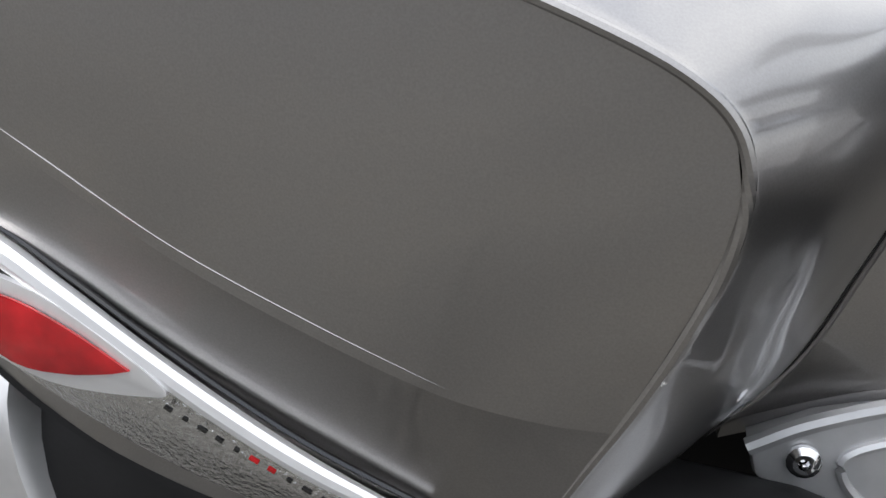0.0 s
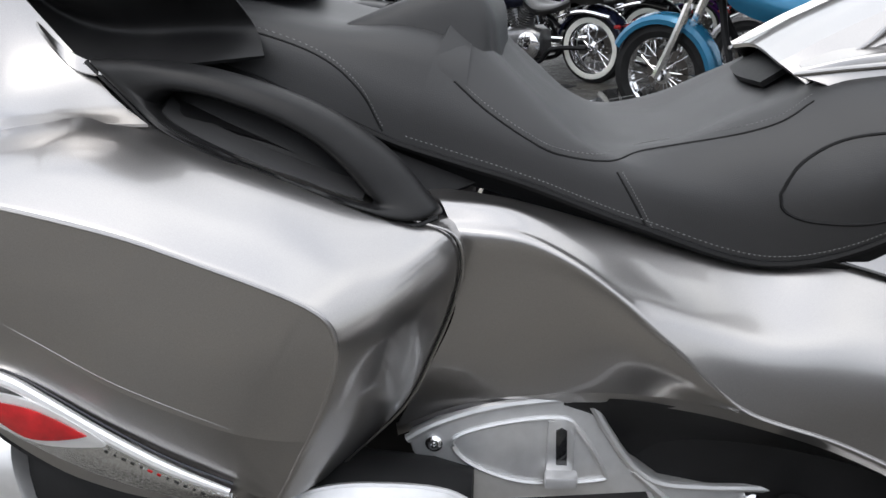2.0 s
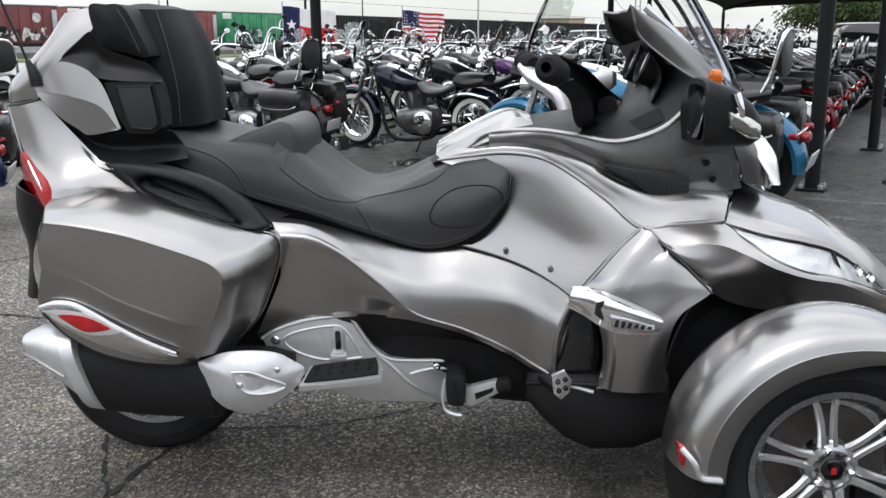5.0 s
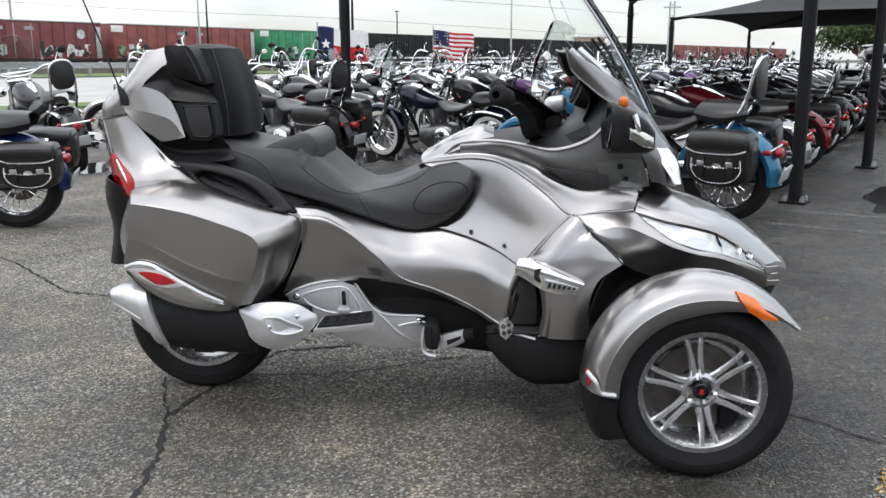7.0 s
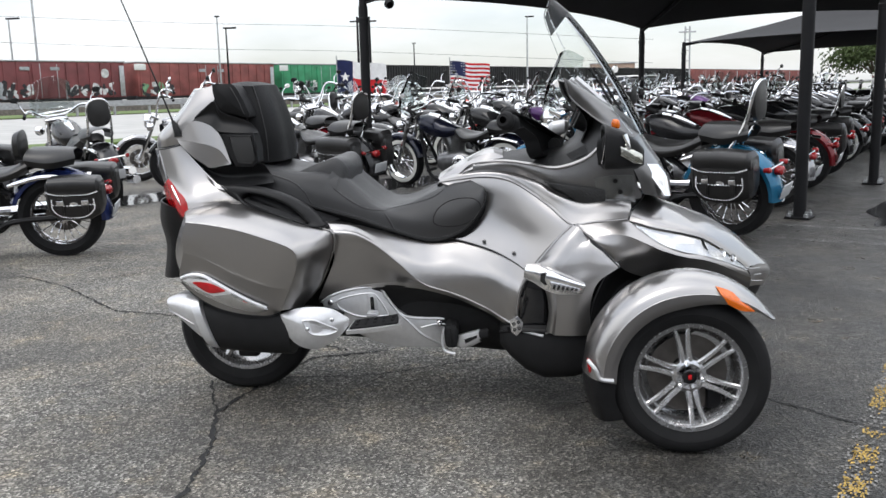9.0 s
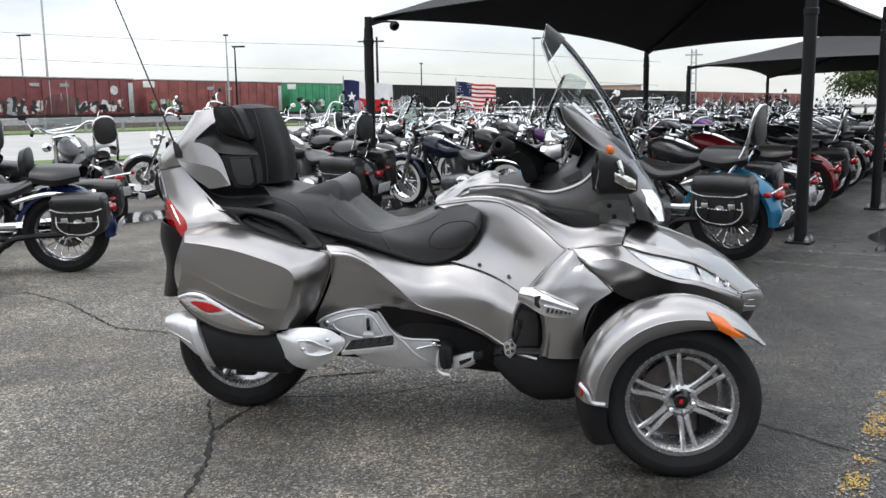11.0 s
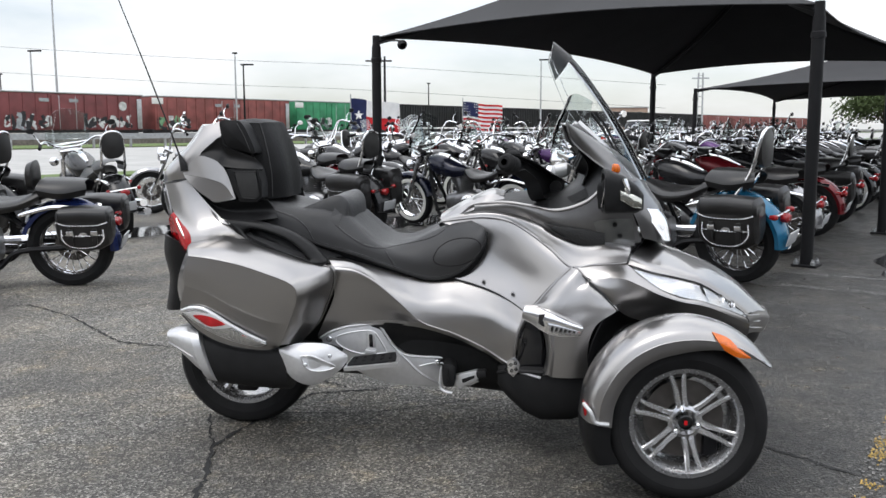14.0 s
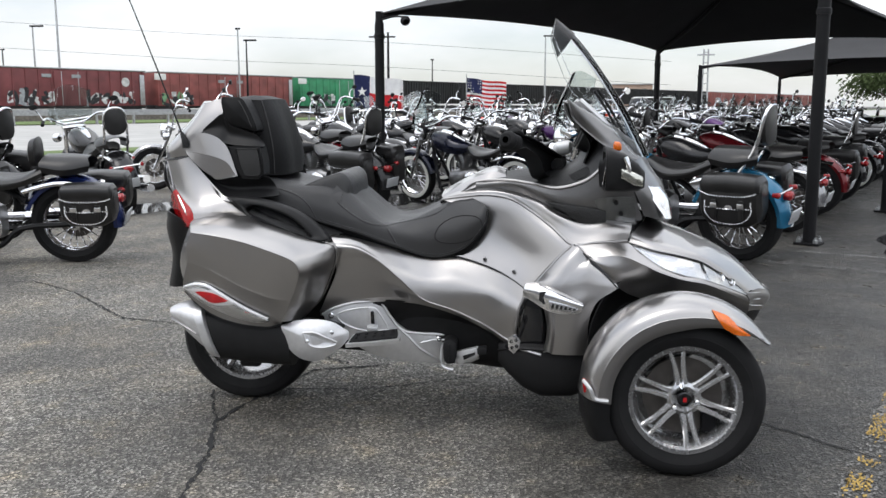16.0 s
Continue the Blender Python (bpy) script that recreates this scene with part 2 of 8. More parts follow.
_mt.links.new(_vo.outputs["Distance"], _mr.inputs["Value"])
_mt.links.new(_mr.outputs["Result"], _mt.nodes["Principled BSDF"].inputs["Base Color"])

M_WHEEL = mat("painted_alloy", (0.36, 0.36, 0.365), 0.26, 0.9, coat=0.4, var=0.08, scale=60, rvar=0.06)
M_SPOKE = mat("satin_alloy_spoke", (0.8, 0.8, 0.805), 0.15, 0.85, coat=0.3, var=0.06, scale=60, rvar=0.06)

from mathutils.bvhtree import BVHTree

# ---- modelling tools ----
def V(*p):
    return Vector(p)


def spline(pts, n, closed=False):
    """n points along a smooth curve through pts, evenly in their index."""
    p = [Vector(q) for q in pts]
    k, out = len(p), []
    spans = k if closed else k - 1
    for i in range(n):
        u = i * spans / (n if closed else n - 1)
        s = min(int(u), spans - 1)
        f = u - s
        if closed:
            a, b, c, d = p[(s - 1) % k], p[s % k], p[(s + 1) % k], p[(s + 2) % k]
        else:
            b, c = p[s], p[s + 1]
            a = p[s - 1] if s else b * 2 - c
            d = p[s + 2] if s + 2 < k else c * 2 - b
        out.append(0.5 * (2 * b + (c - a) * f + (2 * a - 5 * b + 4 * c - d) * f * f + (3 * b - a - 3 * c + d) * f ** 3))
    return out


def mirrored(rails):
    """Rails from one edge to the centre line, carried on to the other side."""
    flip = [[(x, -y, z) for x, y, z in r] for r in reversed(rails)]
    return rails + (flip[1:] if all(abs(q[1]) < 1e-6 for q in rails[-1]) else flip)


def grid(bm, rows, closed=False):
    vs = [[bm.verts.new(q) for q in r] for r in rows]
    for i in range(len(vs) - 1):
        m = len(vs[i])
        for j in range(m if closed else m - 1):
            a, b, c, d = vs[i][j], vs[i][(j + 1) % m], vs[i + 1][(j + 1) % m], vs[i + 1][j]
            if len({tuple(v.co) for v in (a, b, c, d)}) == 4:
                bm.faces.new((a, b, c, d))
    return vs


def thicken(bm, thick):
    """Give an open sheet a second skin along its normals and close its rim."""
    bm.normal_update()
    faces, rim = bm.faces[:], [(e.verts[0], e.verts[1]) for e in bm.edges if e.is_boundary]
    twin = {v: bm.verts.new(v.co - v.normal * thick) for v in bm.verts[:]}
    for f in faces:
        bm.faces.new([twin[v] for v in reversed(f.verts)])
    for a, b in rim:
        bm.faces.new((a, b, twin[b], twin[a]))
    bmesh.ops.recalc_face_normals(bm, faces=bm.faces)


def loft(rails, nu=24, nv=12, thick=0.004, bm=None, relax=0):
    """A smooth shell through rails, given a thickness."""
    own = bmesh.new()
    cols = [spline(r, nu) for r in rails]
    rows = list(zip(*[spline([c[i] for c in cols], nv) for i in range(nu)]))
    grid(own, rows)
    bmesh.ops.remove_doubles(own, verts=own.verts, dist=1e-5)
    inner = [v for v in own.verts if not v.is_boundary]
    for _ in range(relax):
        bmesh.ops.smooth_vert(own, verts=inner, factor=0.5, use_axis_x=True, use_axis_y=True, use_axis_z=True)
    bmesh.ops.recalc_face_normals(own, faces=own.faces)
    if thick:
        c = sum((v.co for v in own.verts), Vector()) / len(own.verts)
        out = sum((f.normal.dot(Vector((0, -1, 0.4))) for f in own.faces))
        if out < 0:
            bmesh.ops.reverse_faces(own, faces=own.faces)
        thicken(own, thick)
    return merge(bm, own)


def merge(bm, own):
    if bm is None:
        return own
    me = bpy.data.meshes.new("tmp")
    own.to_mesh(me)
    own.free()
    bm.from_mesh(me)
    bpy.data.meshes.remove(me)
    return bm


def tube(path, r, n=24, seg=10, bm=None, flat=1.0, closed=False, smooth=True):
    """A round bar along a path; r is one radius or one for each point of the path."""
    own = bmesh.new()
    pts = spline(path, n, closed) if smooth else [Vector(p) for p in path]
    n = len(pts)
    rs = [r] * n if isinstance(r, (int, float)) else [v.x for v in spline([(q, 0, 0) for q in r], n)]
    rows, up = [], Vector((0, 0, 1))
    for i, p in enumerate(pts):
        a, b = pts[(i - 1) % n if closed else max(i - 1, 0)], pts[(i + 1) % n if closed else min(i + 1, n - 1)]
        t = (b - a).normalized()
        s = t.cross(up)
        s = s.normalized() if s.length > 0.05 else t.cross(Vector((0, 1, 0))).normalized()
        w = s.cross(t)
        rows.append([p + (s * math.cos(k * math.tau / seg) * flat + w * math.sin(k * math.tau / seg)) * rs[i] for k in range(seg)])
    if closed:
        rows.append(rows[0])
    vs = grid(own, rows, True)
    if closed:
        bmesh.ops.remove_doubles(own, verts=own.verts, dist=1e-6)
    else:
        own.faces.new(vs[0]), own.faces.new(vs[-1])
    bmesh.ops.recalc_face_normals(own, faces=own.faces)
    return merge(bm, own)


def block(c, size, bevel=0.004, bm=None, turn=(0, 0, 0), seg=2):
    own = bmesh.new()
    bmesh.ops.create_cube(own, size=1)
    for v in own.verts:
        v.co = Vector((v.co.x * size[0], v.co.y * size[1], v.co.z * size[2]))
    if bevel:
        bmesh.ops.bevel(own, geom=own.edges[:], offset=bevel, segments=seg, profile=0.5, affect="EDGES")
    own.transform(pose(*c, *turn))
    return merge(bm, own)


def lathe(profile, seg=32, m=None, bm=None, closed=False, cap=True):
    """Turned round the local z axis: profile of (radius, height); m places it."""
    own = bmesh.new()
    rows = [[Vector((r * math.cos(k * math.tau / seg), r * math.sin(k * math.tau / seg), h)) for k in range(seg)] for r, h in profile]
    if closed:
        rows.append(rows[0])
    vs = grid(own, rows, True)
    if closed:
        bmesh.ops.remove_doubles(own, verts=own.verts, dist=1e-6)
    elif cap:
        for ring, (r, h) in ((vs[0], profile[0]), (vs[-1], profile[-1])):
            if r > 1e-5:
                own.faces.new(ring)
        bmesh.ops.remove_doubles(own, verts=own.verts, dist=1e-6)
    bmesh.ops.recalc_face_normals(own, faces=own.faces)
    if m:
        own.transform(m)
    return merge(bm, own)


def plate(outline, y0, y1, bevel=0.003, n=0, bm=None):
    """A flat plate with an outline in x and z, from y0 to y1; n > 0 rounds the outline."""
    own = bmesh.new()
    pts = [(p.x, p.z) for p in spline([(x, 0, z) for x, z in outline], n, True)] if n else outline
    a, b = [own.verts.new((x, y0, z)) for x, z in pts], [own.verts.new((x, y1, z)) for x, z in pts]
    own.faces.new(a), own.faces.new(b)
    for i in range(len(pts)):
        j = (i + 1) % len(pts)
        own.faces.new((a[i], a[j], b[j], b[i]))
    bmesh.ops.recalc_face_normals(own, faces=own.faces)
    if bevel:
        rim = [e for e in own.edges if abs(e.verts[0].co.y - e.verts[1].co.y) < 1e-6]
        bmesh.ops.bevel(own, geom=rim, offset=bevel, segments=2, profile=0.5, affect="EDGES", clamp_overlap=True)
    return merge(bm, own)


def rings(sections, seg=28, bm=None, power=2.0):
    """A closed body along x from sections (x, y centre, z centre, half width, half height), as super-ellipses."""
    own = bmesh.new()
    rows = []
    for x, cy, cz, ry, rz in sections:
        row = []
        for k in range(seg):
            c, s = math.cos(k * math.tau / seg), math.sin(k * math.tau / seg)
            row.append(Vector((x, cy + ry * math.copysign(abs(c) ** (2 / power), c), cz + rz * math.copysign(abs(s) ** (2 / power), s))))
        rows.append(row)
    vs = grid(own, rows, True)
    own.faces.new(vs[0]), own.faces.new(vs[-1])
    bmesh.ops.recalc_face_normals(own, faces=own.faces)
    return merge(bm, own)


def finish(bm, name, material, angle=35):
    me = bpy.data.meshes.new(name)
    bm.to_mesh(me)
    bm.free()
    me.materials.append(material)
    me.polygons.foreach_set("use_smooth", [True] * len(me.polygons))
    me.set_sharp_from_angle(angle=radians(angle))
    return me


SHIFT = None  # a small move of the bodywork on its wheels


def part(name, bm, material, parent, label="", angle=35, both=False):
    """One mesh under its thing; both: the same on the other side of the machine too."""
    made = []
    if SHIFT:
        bmesh.ops.translate(bm, verts=bm.verts, vec=SHIFT)
    for side in (0, 1) if both else (0,):
        b = bm.copy() if both and not side else bm
        if side:
            for v in b.verts:
                v.co.y = -v.co.y
            bmesh.ops.reverse_faces(b, faces=b.faces)
        ob = new(name, finish(b, name, material, angle))
        ob.parent = parent if not isinstance(parent, (list, tuple)) else parent[side]
        if label:
            ob["label"] = label
        made.append(ob)
    return made if both else made[0]


def along(a, b, shares):
    return [tuple(Vector(p).lerp(Vector(q), f)) for p, q, f in zip(a, b, shares)]


def pad(outline, y, depth, bulge=0.006, n=0, steps=5):
    """A cushion with an outline in x and z: its face at y swells towards -y, its sides run back by depth."""
    pts = [(p.x, p.z) for p in spline([(x, 0, z) for x, z in outline], n, True)] if n else outline
    ring = [Vector((x, y, z)) for x, z in pts]
    mid = sum(ring, Vector()) / len(ring)
    b = dome(ring, mid, 0.0, bulge, steps)
    k = len(ring)
    a, c = [b.verts.new(p) for p in ring], [b.verts.new(p + Vector((0, depth, 0))) for p in ring]
    for i in range(k):
        b.faces.new((a[i], a[(i + 1) % k], c[(i + 1) % k], c[i]))
    b.faces.new(c)
    bmesh.ops.remove_doubles(b, verts=b.verts, dist=1e-5)
    bmesh.ops.recalc_face_normals(b, faces=b.faces)
    return b


def drape(ob, path, off=0.0, n=30, closed=False):
    """Lay a line given as (x, z) on the side of a part that looks to -y."""
    me = ob.data
    tree = BVHTree.FromPolygons([v.co for v in me.vertices], [tuple(p.vertices) for p in me.polygons])
    pts = [Vector((x, 0, z)) for x, z in path]
    if closed:
        pts.append(pts[0])
    out = []
    for p in spline(pts, n):
        hit = tree.ray_cast(Vector((p.x, -2.0, p.z)), Vector((0, 1, 0)))[0]
        if hit:
            out.append(hit - Vector((0, off, 0)) - (SHIFT or Vector()))
    return out


def thing(name, label, category, group="", m=None, kind=""):
    ob = new(name)
    ob.empty_display_size = 0.1
    if m:
        ob.matrix_world = m
    return tagged(ob, label, category, group, kind)


def solo(name, bm, material, label, category, kind="", group="", m=None, angle=35):
    ob = new(name, finish(bm, name, material, angle))
    if m:
        ob.matrix_world = m
    return tagged(ob, label, category, group, kind)


AXLE = Matrix.Rotation(radians(90), 4, "X")  # local z to -y

# ---- the three-wheeled touring motorcycle ----
trike = thing("touring_trike", "silver three-wheeled touring motorcycle with grey seat, parked on worn asphalt", "trike")
WX, WY, WZ = 1.752, -0.655, 0.273

# side cases


def dome(ring, centre, lift, bulge, steps=6):
    """A closed outline filled as a shallow dome that swells towards -y."""
    b = bmesh.new()
    rows = [[b.verts.new(centre.lerp(p, k / steps) + Vector((0, -lift - bulge * (1 - (k / steps) ** 2), 0))) for p in ring] for k in range(1, steps + 1)]
    rows.append([b.verts.new(p) for p in ring])
    top = b.verts.new(centre + Vector((0, -lift - bulge, 0)))
    n = len(ring)
    for i in range(n):
        b.faces.new((top, rows[0][i], rows[0][(i + 1) % n]))
        for p, q in zip(rows, rows[1:]):
            b.faces.new((p[i], q[i], q[(i + 1) % n], p[(i + 1) % n]))
    bmesh.ops.recalc_face_normals(b, faces=b.faces)
    return b


case_rim = [(-0.03, -0.537, 0.798), (0.04, -0.547, 0.792), (0.11, -0.553, 0.781), (0.18, -0.556, 0.766), (0.25, -0.557, 0.744), (0.31, -0.556, 0.723), (0.348, -0.554, 0.706), (0.369, -0.551, 0.688),
            (0.376, -0.549, 0.665), (0.373, -0.545, 0.637), (0.362, -0.54, 0.602), (0.346, -0.533, 0.563), (0.325, -0.524, 0.52), (0.298, -0.512, 0.462)]
upper_mid = [(-0.05, -0.538, 0.742), (0.01, -0.545, 0.728), (0.07, -0.549, 0.708), (0.13, -0.552, 0.688), (0.19, -0.553, 0.667), (0.26, -0.552, 0.65), (0.32, -0.549, 0.64), (0.373, -0.545, 0.637)]
case_fold = [(-0.05, -0.533, 0.686), (0.01, -0.538, 0.669), (0.07, -0.542, 0.64), (0.135, -0.544, 0.606), (0.20, -0.543, 0.579), (0.26, -0.54, 0.558), (0.305, -0.536, 0.55), (0.339, -0.531, 0.548)]
case_skirt = [(-0.08, -0.506, 0.604), (-0.02, -0.519, 0.607), (0.05, -0.525, 0.592), (0.11, -0.525, 0.564), (0.17, -0.522, 0.535), (0.22, -0.519, 0.512), (0.265, -0.515, 0.487), (0.298, -0.512, 0.462)]
case_low = [(-0.085, -0.478, 0.565), (-0.03, -0.49, 0.515), (0.04, -0.496, 0.475), (0.10, -0.498, 0.455), (0.15, -0.498, 0.445), (0.20, -0.495, 0.439), (0.245, -0.49, 0.437), (0.288, -0.485, 0.448)]
bm = loft([case_rim[:8], upper_mid, case_fold], 40, 18)
bm = loft([case_fold, case_skirt, case_low], 40, 10, bm=bm)
case = part("side_case", bm, M_SILVER, trike, "silver side case with sharp upper edge", both=True, angle=6)
lid_in = [(-0.065, -0.41, 0.832), (0.0, -0.41, 0.845), (0.07, -0.405, 0.853), (0.14, -0.402, 0.843), (0.215, -0.405, 0.821), (0.30, -0.408, 0.795), (0.375, -0.407, 0.769), (0.428, -0.402, 0.752),
          (0.470, -0.396, 0.737), (0.482, -0.392, 0.703), (0.473, -0.391, 0.655), (0.452, -0.391, 0.597), (0.418, -0.393, 0.525), (0.345, -0.398, 0.447)]
lid_back = [(x, y + 0.07, z + (0.012 if k < 7 else 0.0)) for k, (x, y, z) in enumerate(lid_in)]


def swollen(k, u, rise):
    """A point of the lid between its rim and its inner edge, swollen outwards: up along the top, forwards round the end."""
    a, b = Vector(case_rim[k]), Vector(lid_in[k])
    turn = min(max((k - 5) / 4, 0), 1)
    return tuple(a.lerp(b, u) + (Vector((0, -0.35, 0.94)) * (1 - turn) + Vector((0.62, -0.75, 0.1)) * turn) * rise)


part("lid", loft([case_rim, [swollen(k, 0.05, 0.004) for k in range(14)], [swollen(k, 0.35, 0.012) for k in range(14)], [swollen(k, 0.7, 0.010) for k in range(14)], lid_in, lid_back], 84, 40), M_SILVER, case, both=True, angle=60)
part("rear_cap", loft([[(-0.03, -0.537, 0.798), (-0.05, -0.538, 0.742), (-0.05, -0.533, 0.686), (-0.08, -0.506, 0.604)],
                       [(-0.062, -0.45, 0.825), (-0.10, -0.44, 0.74), (-0.12, -0.43, 0.66), (-0.115, -0.41, 0.58)],
                       [(-0.09, -0.30, 0.82), (-0.15, -0.30, 0.72), (-0.16, -0.30, 0.64), (-0.14, -0.30, 0.58)]], 12, 8), M_SILVER, case, both=True)
part("floor_panel", loft([case_low, [(x - 0.01, y + 0.09, z - 0.02) for x, y, z in case_low], [(x - 0.01, -0.28, z - 0.01) for x, y, z in case_low]], 24, 6), M_BLACKP, case, both=True)
part("edge_roll", tube(case_rim, 0.0028, 84, 8), M_SILVER, case, both=True)
part("seam", tube([(x + 0.001, y - 0.002, z + 0.001) for x, y, z in lid_in[7:]], 0.0011, 50, 6), M_GLOSSBLK, case, both=True)
part("seam_lip", tube([(x + 0.004, y - 0.002, z + 0.001) for x, y, z in lid_in[7:]], 0.0016, 50, 6), M_SILVER, case, both=True)
part("crease_line", tube(drape(case[0], [(0.02, 0.672), (0.07, 0.647), (0.135, 0.613), (0.20, 0.586), (0.255, 0.565), (0.29, 0.552)], -0.0006, 40), [0.0006, 0.0009, 0.0009, 0.0009, 0.0007, 0.0002], 40, 6), M_SILVER, case, both=True)
groove = [(-0.075, -0.512, 0.584), (-0.03, -0.521, 0.596), (0.015, -0.525, 0.592), (0.06, -0.527, 0.569), (0.10, -0.526, 0.544), (0.145, -0.524, 0.517), (0.19, -0.521, 0.493), (0.245, -0.516, 0.469)]
trim_low = [(-0.07, -0.500, 0.572), (-0.025, -0.508, 0.538), (0.03, -0.510, 0.508), (0.085, -0.511, 0.484), (0.135, -0.510, 0.467), (0.18, -0.509, 0.457), (0.215, -0.508, 0.453), (0.25, -0.508, 0.46)]
trim = part("trim_plate", loft([groove, [((a[0] + b[0]) / 2, (a[1] + b[1]) / 2 - 0.005, (a[2] + b[2]) / 2) for a, b in zip(groove, trim_low)], trim_low], 40, 8, 0.006), M_SPECKLE, case, "speckled chrome trim plate", both=True)
part("trim_groove", tube([(x + 0.005, y + 0.001, z + 0.0135) for x, y, z in groove], 0.0017, 40, 6), M_GLOSSBLK, case, both=True)
part("trim_bar", tube([(x + 0.002, y - 0.003, z + 0.005) for x, y, z in groove], [0.004, 0.0075, 0.0075, 0.007, 0.0065, 0.0065, 0.006, 0.004], 40, 10), M_BRIGHT, case, "bright trim bar", both=True)
chrome_ring = spline([(-0.062, -0.518, 0.583), (-0.01, -0.524, 0.587), (0.045, -0.526, 0.579), (0.085, -0.526, 0.560), (0.12, -0.524, 0.534), (0.108, -0.522, 0.527), (0.06, -0.52, 0.524), (0.028, -0.519, 0.531), (-0.008, -0.518, 0.548), (-0.045, -0.516, 0.572), (-0.062, -0.518, 0.583)], 61)[:-1]
chrome_ring = [p + Vector((0, -0.007, 0)) for p in chrome_ring]
surround = part("reflector_surround", dome(chrome_ring, sum(chrome_ring, Vector()) / len(chrome_ring), 0.004, 0.003, 5), M_BRIGHT, case, "bright almond-shaped surround", both=True)
lens_ring = spline([(-0.022, -0.528, 0.575), (0.004, -0.530, 0.577), (0.042, -0.531, 0.572), (0.075, -0.531, 0.559), (0.103, -0.529, 0.542)], 15) + list(reversed(spline([(-0.022, -0.528, 0.573), (0.002, -0.528, 0.556), (0.034, -0.528, 0.536), (0.066, -0.528, 0.534), (0.103, -0.529, 0.541)], 15)[1:-1]))
lens_ring = [p + Vector((0, -0.007, 0)) for p in lens_ring]
part("reflector", dome(lens_ring, sum(lens_ring, Vector()) / len(lens_ring), 0.0015, 0.003), M_RED, surround, "red almond-shaped reflector", both=True)
for k in range(12):  # unreadable lettering on the trim as small bars
    u = 0.118 + 0.0093 * k
    part("lettering_bar", block((u, -0.5285 + 0.03 * max(0, u - 0.15), 0.520 - (u - 0.118) * 0.44), ((0.0045, 0.003, 0.0055)[k % 3], 0.002, 0.0021), 0.0003, turn=(0, 24, 0)), M_RED if k in (5, 6) else M_GLOSSBLK, case[0])

# rear quarter and middle body
top_rail = [(0.43, -0.30, 0.768), (0.53, -0.278, 0.750), (0.64, -0.264, 0.72), (0.74, -0.256, 0.693), (0.83, -0.252, 0.68), (0.93, -0.264, 0.681), (1.04, -0.288, 0.65), (1.12, -0.304, 0.616), (1.175, -0.325, 0.586), (1.215, -0.345, 0.558)]
mid_rail = [(0.455, -0.337, 0.757), (0.54, -0.325, 0.747), (0.625, -0.322, 0.708), (0.715, -0.326, 0.658), (0.82, -0.333, 0.612), (0.93, -0.338, 0.593), (1.045, -0.346, 0.553), (1.12, -0.344, 0.512), (1.165, -0.355, 0.486), (1.195, -0.372, 0.468)]
crease = [(0.476, -0.36, 0.722), (0.545, -0.364, 0.722), (0.598, -0.367, 0.704), (0.655, -0.368, 0.667), (0.73, -0.368, 0.602), (0.815, -0.364, 0.526)]
low_run = [(0.935, -0.352, 0.483), (1.05, -0.346, 0.428), (1.12, -0.340, 0.381), (1.172, -0.350, 0.352)]
low_mid = [(0.468, -0.346, 0.61), (0.535, -0.349, 0.617), (0.60, -0.352, 0.612), (0.66, -0.355, 0.592), (0.735, -0.359, 0.56), (0.818, -0.361, 0.522)]
low_edge = [(0.40, -0.330, 0.46), (0.49, -0.331, 0.499), (0.59, -0.333, 0.519), (0.68, -0.336, 0.526), (0.75, -0.342, 0.524), (0.822, -0.356, 0.517)]
def sunk(d):
    """The lower run of the panel, a little farther in and down."""
    return [(x, y + 0.25 * d, z - d) for x, y, z in low_run]


fold_mid = crease + low_run
under_mid, under_low = low_mid + sunk(0.003), low_edge + sunk(0.006)
side = part("side_panel", loft([top_rail, along(top_rail, mid_rail, [0.5] * 10), mid_rail, along(mid_rail, fold_mid, (0.5, 0.55, 0.64, 0.73, 0.8, 0.85, 0.8, 0.78, 0.78, 0.78)), fold_mid,
                                along(fold_mid, under_mid, (0.5, 0.4, 0.3, 0.22, 0.2, 0.22, 0.3, 0.3, 0.3, 0.3)), under_mid, under_low], 72, 56), M_SILVER, trike, "silver body side panel", both=True, angle=80)
part("lower_flange", loft([low_edge + low_run, [(x, y + 0.014, z - 0.02) for x, y, z in low_edge + low_run]], 50, 4, 0.005), M_SILVER, side, both=True)
# tank panel
bottom = [(0.905, -0.268, 0.689), (1.0, -0.286, 0.667), (1.09, -0.304, 0.637), (1.165, -0.325, 0.597), (1.222, -0.348, 0.556)]
brow_line = [(0.87, -0.192, 0.896), (0.945, -0.21, 0.908), (1.05, -0.23, 0.919), (1.145, -0.246, 0.905), (1.23, -0.268, 0.857), (1.30, -0.30, 0.808), (1.378, -0.345, 0.746)]
tank = part("tank_panel", loft([bottom,
                                [(0.935, -0.24, 0.76), (1.05, -0.26, 0.745), (1.135, -0.276, 0.716), (1.21, -0.304, 0.678), (1.282, -0.345, 0.642)],
                                [(0.95, -0.226, 0.83), (1.06, -0.246, 0.825), (1.15, -0.268, 0.795), (1.235, -0.302, 0.748), (1.332, -0.348, 0.698)],
                                [(0.92, -0.214, 0.878), (1.045, -0.236, 0.886), (1.15, -0.258, 0.862), (1.245, -0.292, 0.81), (1.355, -0.348, 0.724)],
                                [tuple(v) for v in spline(brow_line, 5)]], 36, 32, relax=8), M_SILVER, trike, "silver tank panel", both=True)
part("panel_gap", tube([(x, y - 0.001, z) for x, y, z in bottom], 0.0024, 24, 6), M_GLOSSBLK, tank, both=True)
